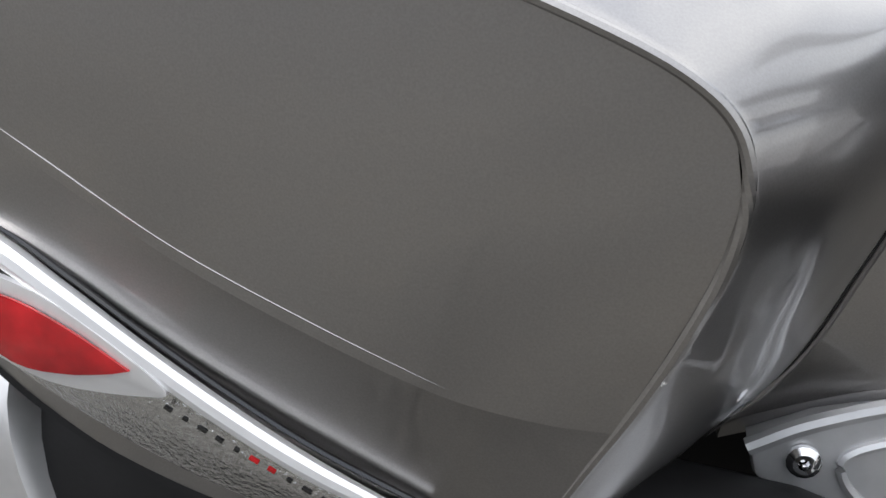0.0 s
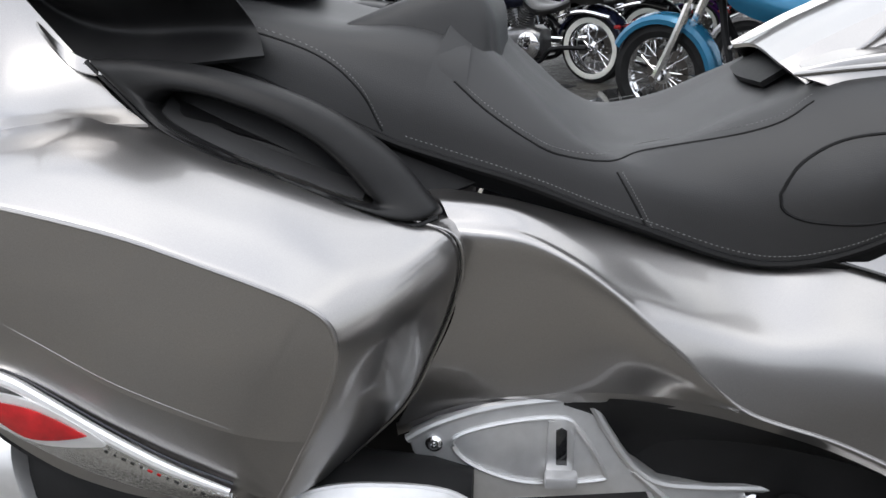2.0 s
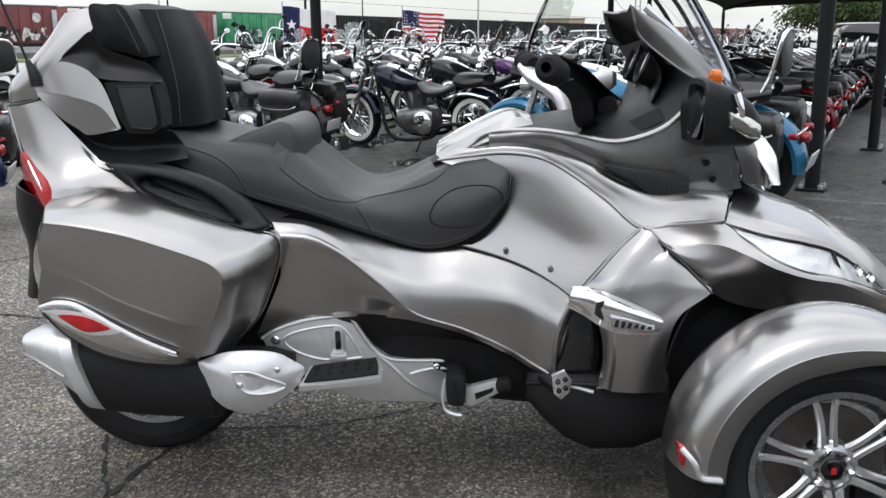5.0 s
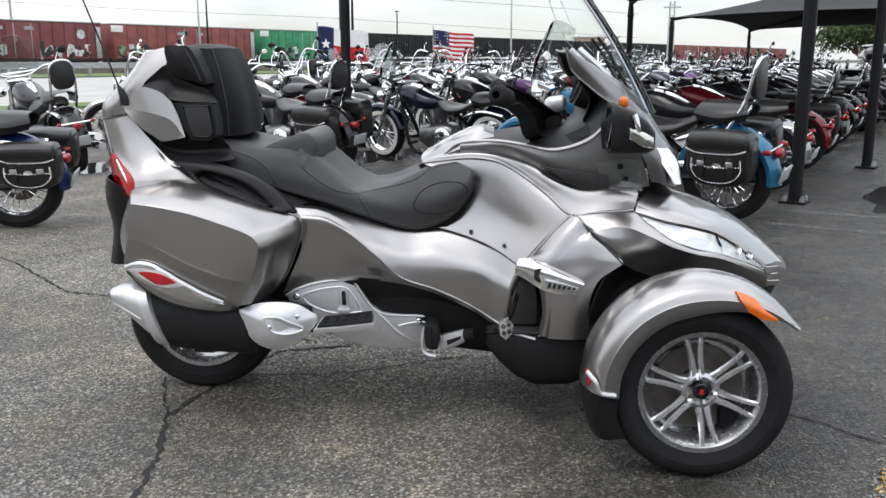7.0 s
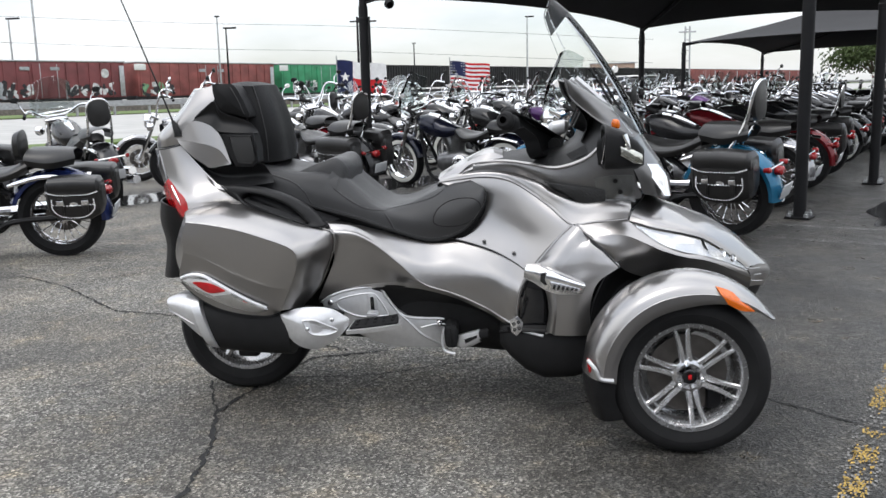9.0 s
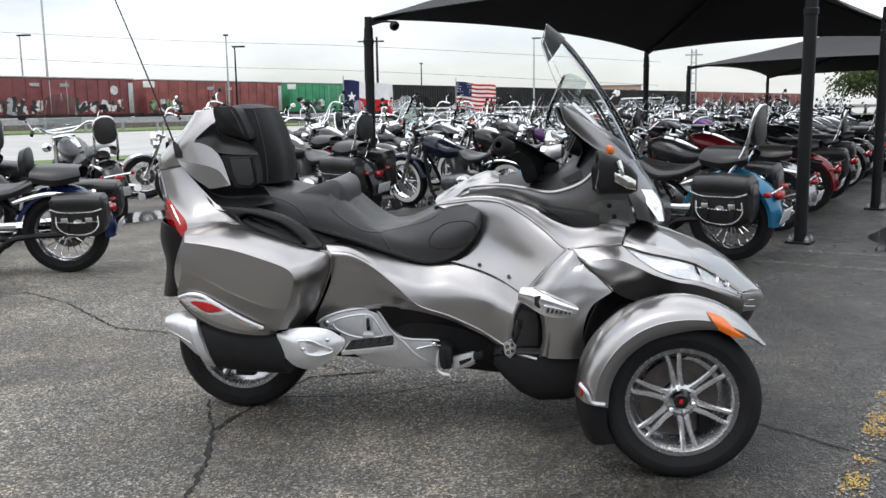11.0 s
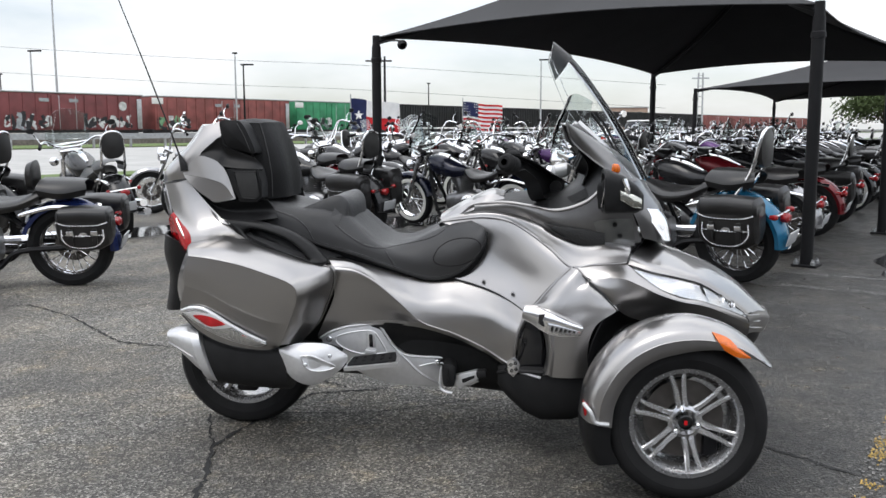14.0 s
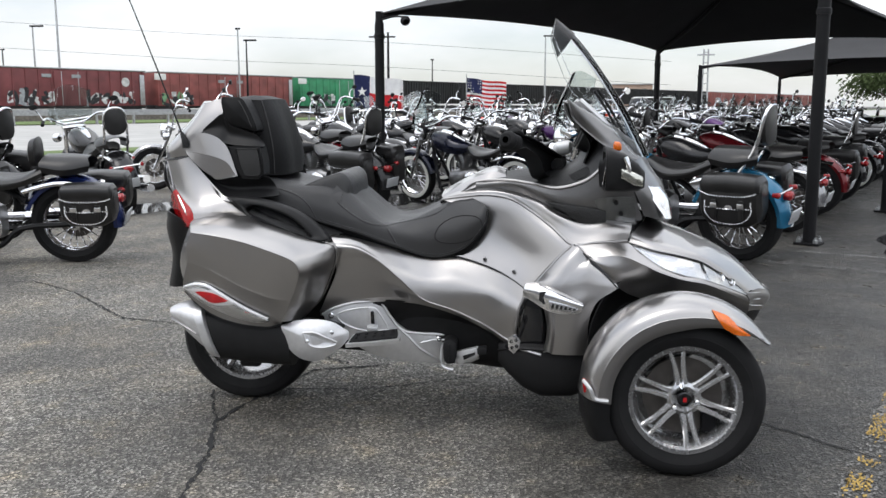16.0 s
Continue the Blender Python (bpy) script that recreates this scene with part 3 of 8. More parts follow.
fold_path = [(1.376, -0.352, 0.742), (1.34, -0.352, 0.708), (1.30, -0.355, 0.664), (1.25, -0.36, 0.606), (1.222, -0.362, 0.568), (1.198, -0.370, 0.535), (1.178, -0.374, 0.48), (1.170, -0.374, 0.42), (1.170, -0.372, 0.368), (1.178, -0.372, 0.35)]
part("edge_fold", tube(fold_path, [0.005, 0.006, 0.007, 0.007, 0.007, 0.007, 0.007, 0.007, 0.006, 0.005], 50, 8), M_SILVER, tank, both=True)
for p in ((1.047, -0.297, 0.675), (1.16, -0.322, 0.633)):
    part("screw", lathe([(0.007, -0.012), (0.007, 0.003), (0.0055, 0.005), (0.0032, 0.005), (0.003, 0.003), (0, 0.003)], 14, pose(*p) @ AXLE), M_ENGINE, tank, both=True)
# shoulder band above the tank panel
band_up = [(0.885, -0.18, 0.899), (0.945, -0.198, 0.921), (1.05, -0.215, 0.936), (1.15, -0.235, 0.925), (1.25, -0.262, 0.894), (1.335, -0.30, 0.846), (1.42, -0.315, 0.818), (1.52, -0.315, 0.824), (1.60, -0.315, 0.815)]
band_low = [tuple(v) for v in spline(brow_line, 7)] + [(1.46, -0.352, 0.755), (1.582, -0.354, 0.765)]
band_in = [(x, y + 0.045, z + 0.012) for x, y, z in band_up]
band_mid = [tuple(Vector(a).lerp(Vector(b), 0.5) + Vector((0, -0.003, 0.006 if k < 4 else -0.004))) for k, (a, b) in enumerate(zip(band_up, band_low))]
part("shoulder_band", loft([band_low, band_mid, band_up, band_in], 50, 18), M_SILVER, tank, both=True, angle=50)
part("band_lip", tube([(x, y - 0.002, z) for x, y, z in band_low], [0.003, 0.004, 0.005, 0.005, 0.005, 0.0055, 0.0055, 0.005, 0.004], 60, 10), M_SILVER, tank, both=True)
# console lid between seat and cockpit
lid_foot = [(0.892, -0.178, 0.882), (0.955, -0.184, 0.925), (1.02, -0.186, 0.948), (1.128, -0.178, 0.957)]
lid_ridge = [(0.864, -0.142, 0.905), (0.948, -0.142, 0.953), (1.06, -0.142, 1.002), (1.12, -0.142, 0.992)]
bm = loft([lid_foot, along(lid_foot, lid_ridge, [0.5] * 4), lid_ridge], 24, 8, 0.006)
bm = loft([lid_ridge, [(x, 0.0, z + 0.012) for x, y, z in lid_ridge], [(x, -y, z) for x, y, z in lid_ridge]], 24, 14, 0.006, bm=bm)
bm = loft([[(x, -y, z) for x, y, z in lid_ridge], [(x, -y, z) for x, y, z in lid_foot]], 24, 8, 0.006, bm=bm)
console = part("console_lid", bm, M_SILVER, trike, "silver console lid with folded edges", angle=25)
part("lid_end", loft([[(1.128, -0.178, 0.957), (1.128, 0.0, 0.96), (1.128, 0.178, 0.957)], [(1.12, -0.142, 0.992), (1.12, 0.0, 1.004), (1.12, 0.142, 0.992)]], 14, 4, 0.004), M_BLACKP, console)
part("console_gap", tube([(0.89, -0.18, 0.88), (0.955, -0.183, 0.922), (1.02, -0.183, 0.947), (1.125, -0.177, 0.955)], 0.003, 20, 6), M_GLOSSBLK, console, both=True)

# front side panel with badge and intake
fl = [(1.376, -0.348, 0.748), (1.322, -0.350, 0.696), (1.268, -0.358, 0.628), (1.236, -0.368, 0.582), (1.276, -0.394, 0.505), (1.288, -0.40, 0.42), (1.275, -0.395, 0.335)]
fc = [(1.438, -0.378, 0.699), (1.400, -0.395, 0.672), (1.368, -0.405, 0.634), (1.338, -0.412, 0.588), (1.318, -0.418, 0.51), (1.318, -0.42, 0.42), (1.31, -0.415, 0.336)]
fr = [(1.441, -0.379, 0.696), (1.482, -0.397, 0.66), (1.515, -0.408, 0.625), (1.545, -0.415, 0.597), (1.468, -0.428, 0.54), (1.44, -0.428, 0.45), (1.446, -0.42, 0.338)]
bm = loft([fl, [tuple(Vector(a).lerp(Vector(b), 0.5) + Vector((0, -0.011, 0.009))) for a, b in zip(fl, fc)], fc], 44, 12)
bm = loft([fc, [tuple(Vector(a).lerp(Vector(b), 0.5) + Vector((0, -0.008, 0))) for a, b in zip(fc, fr)], fr], 44, 12, bm=bm)
front = part("front_side_panel", bm, M_SILVER, trike, "silver front side panel", both=True)
part("front_gap", tube([(x + 0.007, y + 0.004, z - 0.006) for x, y, z in fold_path[:7]], 0.0075, 30, 8), M_GLOSSBLK, front, both=True)
part("intake", plate([(1.205, 0.565), (1.275, 0.505), (1.287, 0.42), (1.276, 0.332), (1.176, 0.345), (1.172, 0.42), (1.182, 0.49)], -0.362, -0.33, 0.004), M_GLOSSBLK, front, "gloss black intake", both=True)
part("intake_rim", tube([(1.178, -0.372, 0.352), (1.188, -0.375, 0.344), (1.22, -0.385, 0.338), (1.268, -0.397, 0.328)], 0.0058, 20, 8), M_SATIN, front, both=True)
badge = part("badge_wing", loft([[(1.196, -0.405, 0.560), (1.235, -0.428, 0.545), (1.275, -0.447, 0.522), (1.315, -0.456, 0.509), (1.36, -0.462, 0.506), (1.41, -0.464, 0.512)],
                                 [(1.198, -0.412, 0.58), (1.24, -0.436, 0.571), (1.285, -0.454, 0.556), (1.325, -0.462, 0.545), (1.365, -0.467, 0.536), (1.416, -0.468, 0.527)],
                                 [(1.206, -0.407, 0.602), (1.245, -0.428, 0.602), (1.29, -0.446, 0.588), (1.33, -0.456, 0.573), (1.37, -0.462, 0.558), (1.418, -0.465, 0.54)],
                                 [(1.21, -0.385, 0.604), (1.25, -0.40, 0.606), (1.295, -0.415, 0.594), (1.335, -0.425, 0.579), (1.375, -0.43, 0.562), (1.418, -0.435, 0.542)]], 30, 14, 0.006), M_CHROME, front, "chrome wing badge", both=True, angle=40)
part("badge_back", loft([[(1.196, -0.405, 0.560), (1.235, -0.428, 0.545), (1.275, -0.447, 0.522), (1.315, -0.456, 0.509), (1.36, -0.462, 0.506), (1.41, -0.464, 0.512)], [(1.20, -0.36, 0.565), (1.24, -0.37, 0.55), (1.28, -0.39, 0.528), (1.32, -0.40, 0.515), (1.36, -0.41, 0.512), (1.40, -0.415, 0.516)]], 20, 5, 0.004), M_CHROME, badge, both=True)
part("badge_face", plate([(1.292, 0.552), (1.33, 0.546), (1.398, 0.528), (1.40, 0.516), (1.36, 0.513), (1.296, 0.522)], -0.4705, -0.455, 0.002), M_RIM, badge, both=True)
for k in range(6):
    part("lettering_bar", plate([(1.300 + 0.016 * k, 0.526 - 0.0012 * k), (1.309 + 0.016 * k, 0.525 - 0.0012 * k), (1.313 + 0.016 * k, 0.543 - 0.0034 * k), (1.304 + 0.016 * k, 0.5445 - 0.0034 * k)], -0.4725, -0.469, 0.0006), M_GLOSSBLK, badge[0])
part("emblem", plate([(1.258, 0.582), (1.278, 0.586), (1.268, 0.562), (1.276, 0.536), (1.256, 0.552)], -0.457, -0.435, 0.001), M_GLOSSBLK, badge[0])

# nose, hood and headlights
nose_top = [(1.388, -0.350, 0.749), (1.46, -0.352, 0.756), (1.572, -0.354, 0.760), (1.627, -0.386, 0.722), (1.695, -0.414, 0.682), (1.775, -0.408, 0.650), (1.88, -0.378, 0.624), (2.045, -0.262, 0.545)]
nose_mid = [(1.392, -0.353, 0.745), (1.45, -0.386, 0.708), (1.555, -0.405, 0.714), (1.632, -0.418, 0.687), (1.70, -0.43, 0.657), (1.78, -0.424, 0.632), (1.885, -0.388, 0.606), (2.065, -0.245, 0.515)]
nose_low = [(1.394, -0.355, 0.742), (1.47, -0.392, 0.672), (1.555, -0.40, 0.590), (1.63, -0.375, 0.552), (1.72, -0.345, 0.53), (1.83, -0.315, 0.52), (1.95, -0.255, 0.50), (2.07, -0.18, 0.45)]
bm = loft([nose_top, [tuple(Vector(a).lerp(Vector(b), 0.5) + Vector((0, -0.002, 0.001))) for a, b in zip(nose_top, nose_mid)], nose_mid], 50, 10)
bm = loft([nose_mid, [tuple(Vector(a).lerp(Vector(b), 0.5) + Vector((0, -0.010, 0.0))) for a, b in zip(nose_mid, nose_low)], nose_low], 50, 12, bm=bm)
nose = part("nose_panel", bm, M_SILVER, trike, "silver nose panel", both=True, angle=20)
part("nose_gap", tube([(1.384, -0.354, 0.746), (1.439, -0.388, 0.700), (1.484, -0.402, 0.66), (1.518, -0.411, 0.625), (1.548, -0.415, 0.593)], 0.0028, 24, 6), M_GLOSSBLK, nose, both=True)
part("nose_crease", tube(nose_mid[1:6], [0.0006, 0.0016, 0.0016, 0.0012, 0.0005], 40, 6), M_SILVER, nose, both=True)
SHIFT = Vector((0.004, 0, 0.013))
hood_edge = [(1.582, -0.345, 0.744), (1.675, -0.375, 0.722), (1.78, -0.372, 0.70), (1.86, -0.352, 0.673), (1.955, -0.30, 0.612), (2.055, -0.225, 0.535)]
hood = part("hood", loft(mirrored([hood_edge,
                                   [(1.60, -0.318, 0.774), (1.69, -0.345, 0.744), (1.79, -0.342, 0.720), (1.872, -0.322, 0.69), (1.968, -0.272, 0.627), (2.075, -0.20, 0.541)],
                                   [(1.66, -0.18, 0.81), (1.745, -0.18, 0.768), (1.835, -0.175, 0.736), (1.925, -0.165, 0.698), (2.03, -0.14, 0.63), (2.155, -0.09, 0.525)],
                                   [(1.685, 0.0, 0.82), (1.765, 0.0, 0.778), (1.855, 0.0, 0.745), (1.95, 0.0, 0.704), (2.055, 0.0, 0.635), (2.175, 0.0, 0.52)]]), 32, 28, 0.005), M_SILVER, trike, "silver hood")
part("hood_ridge", tube([(x - 0.004, y + 0.012, z + 0.004) for x, y, z in hood_edge], [0.003, 0.006, 0.0065, 0.006, 0.005, 0.003], 40, 8), M_SILVER, hood, both=True)
part("nose_tip", loft(mirrored([[(2.047, -0.232, 0.533), (2.062, -0.215, 0.50), (2.05, -0.19, 0.455)], [(2.10, -0.165, 0.54), (2.118, -0.15, 0.50), (2.10, -0.135, 0.45)],
                                [(2.155, -0.09, 0.525), (2.17, -0.08, 0.488), (2.15, -0.075, 0.44)], [(2.175, 0, 0.52), (2.19, 0, 0.482), (2.17, 0, 0.435)]]), 12, 24, 0.005), M_SILVER, hood, "rounded silver nose tip", angle=60)
for k in range(3):
    part("nose_rib", tube([(2.035 + 0.006 * k, -0.252 + 0.012 * k, 0.545 - 0.026 * k), (2.07 + 0.006 * k, -0.212 + 0.008 * k, 0.532 - 0.026 * k), (2.116 + 0.005 * k, -0.158, 0.524 - 0.026 * k)], 0.0022, 14, 6), M_SATIN, hood, both=True)
part("hood_gap", tube([(1.582, -0.344, 0.747), (1.597, -0.318, 0.777), (1.655, -0.18, 0.813), (1.68, 0, 0.823)], 0.005, 24, 6), M_GLOSSBLK, hood)
part("grille", loft(mirrored([[(2.05, -0.20, 0.50), (2.055, -0.18, 0.45), (2.01, -0.18, 0.38)], [(2.13, -0.09, 0.505), (2.13, -0.09, 0.43), (2.08, -0.09, 0.35)], [(2.155, 0, 0.50), (2.15, 0, 0.42), (2.10, 0, 0.34)]]), 12, 18), M_BLACKP, trike, "black nose grille")
lamp_low = [(1.612, -0.380, 0.722), (1.690, -0.420, 0.670), (1.77, -0.416, 0.638), (1.875, -0.384, 0.61), (1.965, -0.318, 0.572), (2.048, -0.24, 0.53)]
lamp_top = [(x, y + 0.012, z) for x, y, z in hood_edge]
lamp_mid = [((a[0] + b[0]) / 2, (a[1] + b[1]) / 2 - 0.003, (a[2] + b[2]) / 2 + 0.003) for a, b in zip(lamp_top, lamp_low)]
lamp = part("headlight", loft([[(a[0], a[1] + 0.03, a[2] - 0.012) for a in r] for r in (lamp_top, lamp_mid, lamp_low)], 30, 10, 0.004), M_REFLECT, nose, "silvered headlight reflector", both=True)
for o in part("lamp_cover", loft([lamp_top, lamp_mid, lamp_low], 30, 10, 0.003), M_LAMPGLASS, lamp, "clear headlight cover", both=True):
    o.visible_shadow = False
for p, r in (((1.925, -0.318, 0.612), 0.016), ((1.975, -0.285, 0.585), 0.013)):
    part("lamp_bowl", lathe([(r, 0), (r * 1.05, 0.012), (r * 0.8, 0.006), (r * 0.3, -0.01), (0, -0.012)], 20, pose(*p, 60, 0, 40)), M_CHROME, lamp, both=True)
part("lamp_divider", tube([(1.852, -0.350, 0.672), (1.858, -0.372, 0.65), (1.872, -0.368, 0.618)], 0.0035, 12, 6), M_BLACKP, lamp, both=True)
part("lamp_spear", loft([[(1.87, -0.343, 0.655), (1.92, -0.318, 0.630), (1.965, -0.292, 0.602)], [(1.87, -0.352, 0.640), (1.92, -0.325, 0.618), (1.968, -0.294, 0.598)]], 14, 4, 0.003), M_BLACKP, lamp, "dark bar inside the lamp", both=True)

# dark inner structure, belly and side covers
part("side_cover", loft([[(0.60, -0.325, 0.505), (0.82, -0.333, 0.487), (1.03, -0.325, 0.42), (1.16, -0.318, 0.335), (1.24, -0.31, 0.29)],
                         [(0.62, -0.29, 0.43), (0.82, -0.262, 0.41), (1.02, -0.245, 0.36), (1.16, -0.27, 0.27), (1.25, -0.28, 0.2)],
                         [(0.66, -0.27, 0.36), (0.84, -0.24, 0.34), (1.0, -0.225, 0.30), (1.14, -0.24, 0.21), (1.25, -0.24, 0.13)]], 24, 10), M_BLACKP, trike, "black plastic side cover", both=True)
part("belly", rings([(0.12, 0, 0.45, 0.14, 0.1), (0.35, 0, 0.40, 0.24, 0.16), (0.7, 0, 0.42, 0.27, 0.2), (1.1, 0, 0.42, 0.27, 0.25), (1.4, 0, 0.42, 0.30, 0.26), (1.75, 0, 0.40, 0.27, 0.22), (2.03, 0, 0.42, 0.18, 0.09)], 24, power=3), M_MATTEBLK, trike, "matte black engine and frame")
part("under_cowl", rings([(1.10, -0.29, 0.30, 0.04, 0.04), (1.14, -0.295, 0.285, 0.075, 0.07), (1.20, -0.30, 0.262, 0.09, 0.10), (1.27, -0.30, 0.245, 0.095, 0.115), (1.38, -0.30, 0.25, 0.10, 0.115), (1.46, -0.29, 0.26, 0.09, 0.10)], 28, power=3.0), M_MATTEBLK, trike, "black lower cowl", both=True)
part("cowl_lip", tube([(1.10, -0.335, 0.315), (1.18, -0.385, 0.335), (1.30, -0.397, 0.335), (1.44, -0.388, 0.335)], 0.006, 20, 6), M_BLACKP, trike, both=True)
part("wheel_arch", loft([[(1.43, -0.42, 0.34), (1.46, -0.425, 0.48), (1.54, -0.41, 0.60), (1.68, -0.385, 0.575), (1.85, -0.33, 0.545)], [(1.44, -0.33, 0.30), (1.50, -0.33, 0.48), (1.58, -0.32, 0.57), (1.70, -0.31, 0.55), (1.85, -0.27, 0.50)],
                         [(1.46, -0.27, 0.2), (1.53, -0.26, 0.38), (1.62, -0.25, 0.46), (1.72, -0.25, 0.44), (1.85, -0.22, 0.40)]], 20, 8), M_MATTEBLK, trike, "black wheel arch", both=True)
for a, b in (((1.60, -0.24, 0.24), (1.74, -0.58, 0.22)), ((1.88, -0.2, 0.24), (1.76, -0.58, 0.22)), ((1.62, -0.24, 0.38), (1.75, -0.57, 0.40)), ((1.86, -0.2, 0.38), (1.75, -0.57, 0.40))):
    part("suspension_arm", tube([a, b], 0.014, 4, 8), M_STEELBLK, trike, both=True)
part("shock", tube([(1.70, -0.28, 0.50), (1.74, -0.50, 0.25)], 0.028, 6, 12), M_STEELBLK, trike, both=True)

# footrest panel, board, pedals; the panel runs inwards to the front
def swing(bm):
    for v in bm.verts:
        d = max(v.co.x - 0.45, 0)
        v.co.y += 0.2 * d
        v.co.z -= 0.08 * d
    return bm


foot = [(0.412, 0.44), (0.45, 0.464), (0.51, 0.487), (0.575, 0.5), (0.632, 0.503), (0.66, 0.465), (0.695, 0.415), (0.735, 0.388), (0.80, 0.383), (0.90, 0.382), (0.98, 0.36), (1.055, 0.33),
        (1.04, 0.30), (0.99, 0.272), (0.92, 0.264), (0.80, 0.262), (0.68, 0.264), (0.60, 0.285), (0.545, 0.315), (0.50, 0.345), (0.45, 0.385), (0.418, 0.42)]
footrest = part("footrest_panel", swing(plate(foot, -0.345, -0.31, 0.006)), M_SATIN, trike, "satin silver footrest panel", both=True)
part("rim_bead", swing(tube([(x, -0.346, z) for x, z in foot[:12]], 0.006, 70, 8)), M_SATIN, footrest, both=True)
part("inner_bead", swing(tube([(0.47, -0.347, 0.442), (0.52, -0.347, 0.465), (0.60, -0.347, 0.478), (0.628, -0.347, 0.46), (0.66, -0.347, 0.405), (0.655, -0.347, 0.39), (0.56, -0.347, 0.385), (0.49, -0.347, 0.41)], 0.0035, 60, 6, closed=True)), M_SATIN, footrest, both=True)
part("web_bead", swing(tube([(0.70, -0.347, 0.405), (0.74, -0.348, 0.37), (0.79, -0.348, 0.32), (0.87, -0.347, 0.272)], 0.005, 30, 6)), M_SATIN, footrest, both=True)
part("web_bead", swing(tube([(0.79, -0.347, 0.345), (0.86, -0.348, 0.362), (0.94, -0.348, 0.355), (1.0, -0.347, 0.335)], 0.004, 30, 6)), M_SATIN, footrest, both=True)
part("slot_frame", swing(plate([(0.587, 0.472), (0.604, 0.479), (0.621, 0.472), (0.622, 0.40), (0.586, 0.40)], -0.351, -0.343, 0.003)), M_SATIN, footrest, both=True)
part("slot", swing(plate([(0.597, 0.462), (0.604, 0.466), (0.611, 0.462), (0.613, 0.413), (0.599, 0.413)], -0.3525, -0.348, 0.0005)), M_GLOSSBLK, footrest, "dark slot", both=True)
part("slot_block", swing(block((0.606, -0.358, 0.396), (0.042, 0.024, 0.018), 0.004)), M_SATIN, footrest, both=True)
for p in ((0.446, 0.437), (0.862, 0.365)):
    part("bolt", swing(lathe([(0.011, 0), (0.011, 0.004), (0.007, 0.007), (0.004, 0.007), (0.0035, 0.003), (0, 0.003)], 14, pose(p[0], -0.346, p[1]) @ AXLE)), M_CHROME, footrest, both=True)
board = part("passenger_board", loft([[(0.535, -0.35, 0.366), (0.62, -0.35, 0.377), (0.715, -0.35, 0.389)], [(0.53, -0.40, 0.36), (0.62, -0.40, 0.371), (0.728, -0.40, 0.383)], [(0.522, -0.455, 0.352), (0.62, -0.458, 0.362), (0.73, -0.452, 0.375)]], 12, 8, 0.014), M_SATIN, footrest, "folding passenger board", both=True)
part("board_pad", loft([[(0.545, -0.358, 0.372), (0.62, -0.358, 0.382), (0.708, -0.358, 0.394)], [(0.538, -0.40, 0.366), (0.62, -0.40, 0.377), (0.716, -0.40, 0.389)], [(0.534, -0.442, 0.36), (0.62, -0.444, 0.37), (0.718, -0.44, 0.383)]], 12, 8, 0.006), M_RUBBER, board, "ribbed rubber pad", both=True)
for k in range(10):
    part("pad_stud", lathe([(0.008, 0), (0.007, 0.003), (0, 0.003)], 8, pose(0.56 + 0.034 * (k % 5), -0.385 - 0.03 * (k // 5), 0.37 + 0.0045 * (k % 5) - 0.0045 * (k // 5), 6, -7, 0)), M_RUBBER, board[0])
peg = part("rider_peg", pad([(0.888, 0.335), (0.90, 0.352), (0.925, 0.348), (0.938, 0.33), (0.936, 0.275), (0.925, 0.262), (0.893, 0.27)], -0.365, 0.09, 0.008, 28), M_RUBBER, footrest, "black rubber rider peg", both=True, angle=60)
part("peg_bracket", tube([(0.884, -0.362, 0.338), (0.880, -0.366, 0.30), (0.884, -0.368, 0.258), (0.905, -0.37, 0.244), (0.928, -0.37, 0.24)], [0.003, 0.004, 0.005, 0.006, 0.006], 20, 8, flat=1.4), M_SATIN, peg, both=True)
part("peg_groove", tube([(0.91, -0.374, 0.34), (0.912, -0.377, 0.30), (0.91, -0.375, 0.27)], 0.002, 10, 6), M_MATTEBLK, peg, both=True)
arm = part("brake_arm", plate([(0.938, 0.30), (1.02, 0.322), (1.03, 0.31), (1.026, 0.285), (0.955, 0.247), (0.938, 0.255)], -0.335, -0.31, 0.005), M_SATIN, footrest, "brake arm", both=True)
part("arm_window", plate([(0.962, 0.285), (1.012, 0.302), (1.010, 0.29), (0.966, 0.268)], -0.3375, -0.332, 0.001), M_MATTEBLK, arm, both=True)
part("arm_tip", block((1.038, -0.325, 0.307), (0.04, 0.04, 0.032), 0.008, turn=(0, -8, 0)), M_RUBBER, footrest, both=True)
pedal = part("brake_pedal", pad([(1.140, 0.420), (1.170, 0.434), (1.187, 0.412), (1.182, 0.382), (1.163, 0.362), (1.145, 0.378)], -0.56, 0.014, 0.003, 0), M_CHROME, trike, "small chrome drilled brake pedal")
for p in ((1.154, 0.408), (1.171, 0.414), (1.157, 0.386), (1.173, 0.392)):
    part("rubber_insert", lathe([(0.0062, 0), (0.0062, 0.003), (0.003, 0.004), (0, 0.004)], 10, pose(p[0], -0.562, p[1]) @ AXLE), M_RUBBER, pedal)
part("pedal_arm", tube([(1.163, -0.55, 0.395), (1.165, -0.48, 0.36), (1.15, -0.40, 0.335), (1.12, -0.30, 0.33)], 0.009, 14, 8), M_STEELBLK, pedal)

# exhaust
SHIFT = Vector((0.034, 0, 0.013))
exhaust = part("muffler", rings([(-0.06, -0.385, 0.385, 0.092, 0.098), (0.0, -0.385, 0.375, 0.097, 0.105), (0.12, -0.385, 0.365, 0.1, 0.108), (0.28, -0.385, 0.355, 0.098, 0.104)], 28, power=2.6), M_MATTEBLK, trike, "matte black muffler")
SHIFT = None


def slanted(bm):
    """Rake the end of the muffler: lower parts lie farther forward."""
    for v in bm.verts:
        v.co.x -= 0.33 * (v.co.z - 0.40)
    return bm


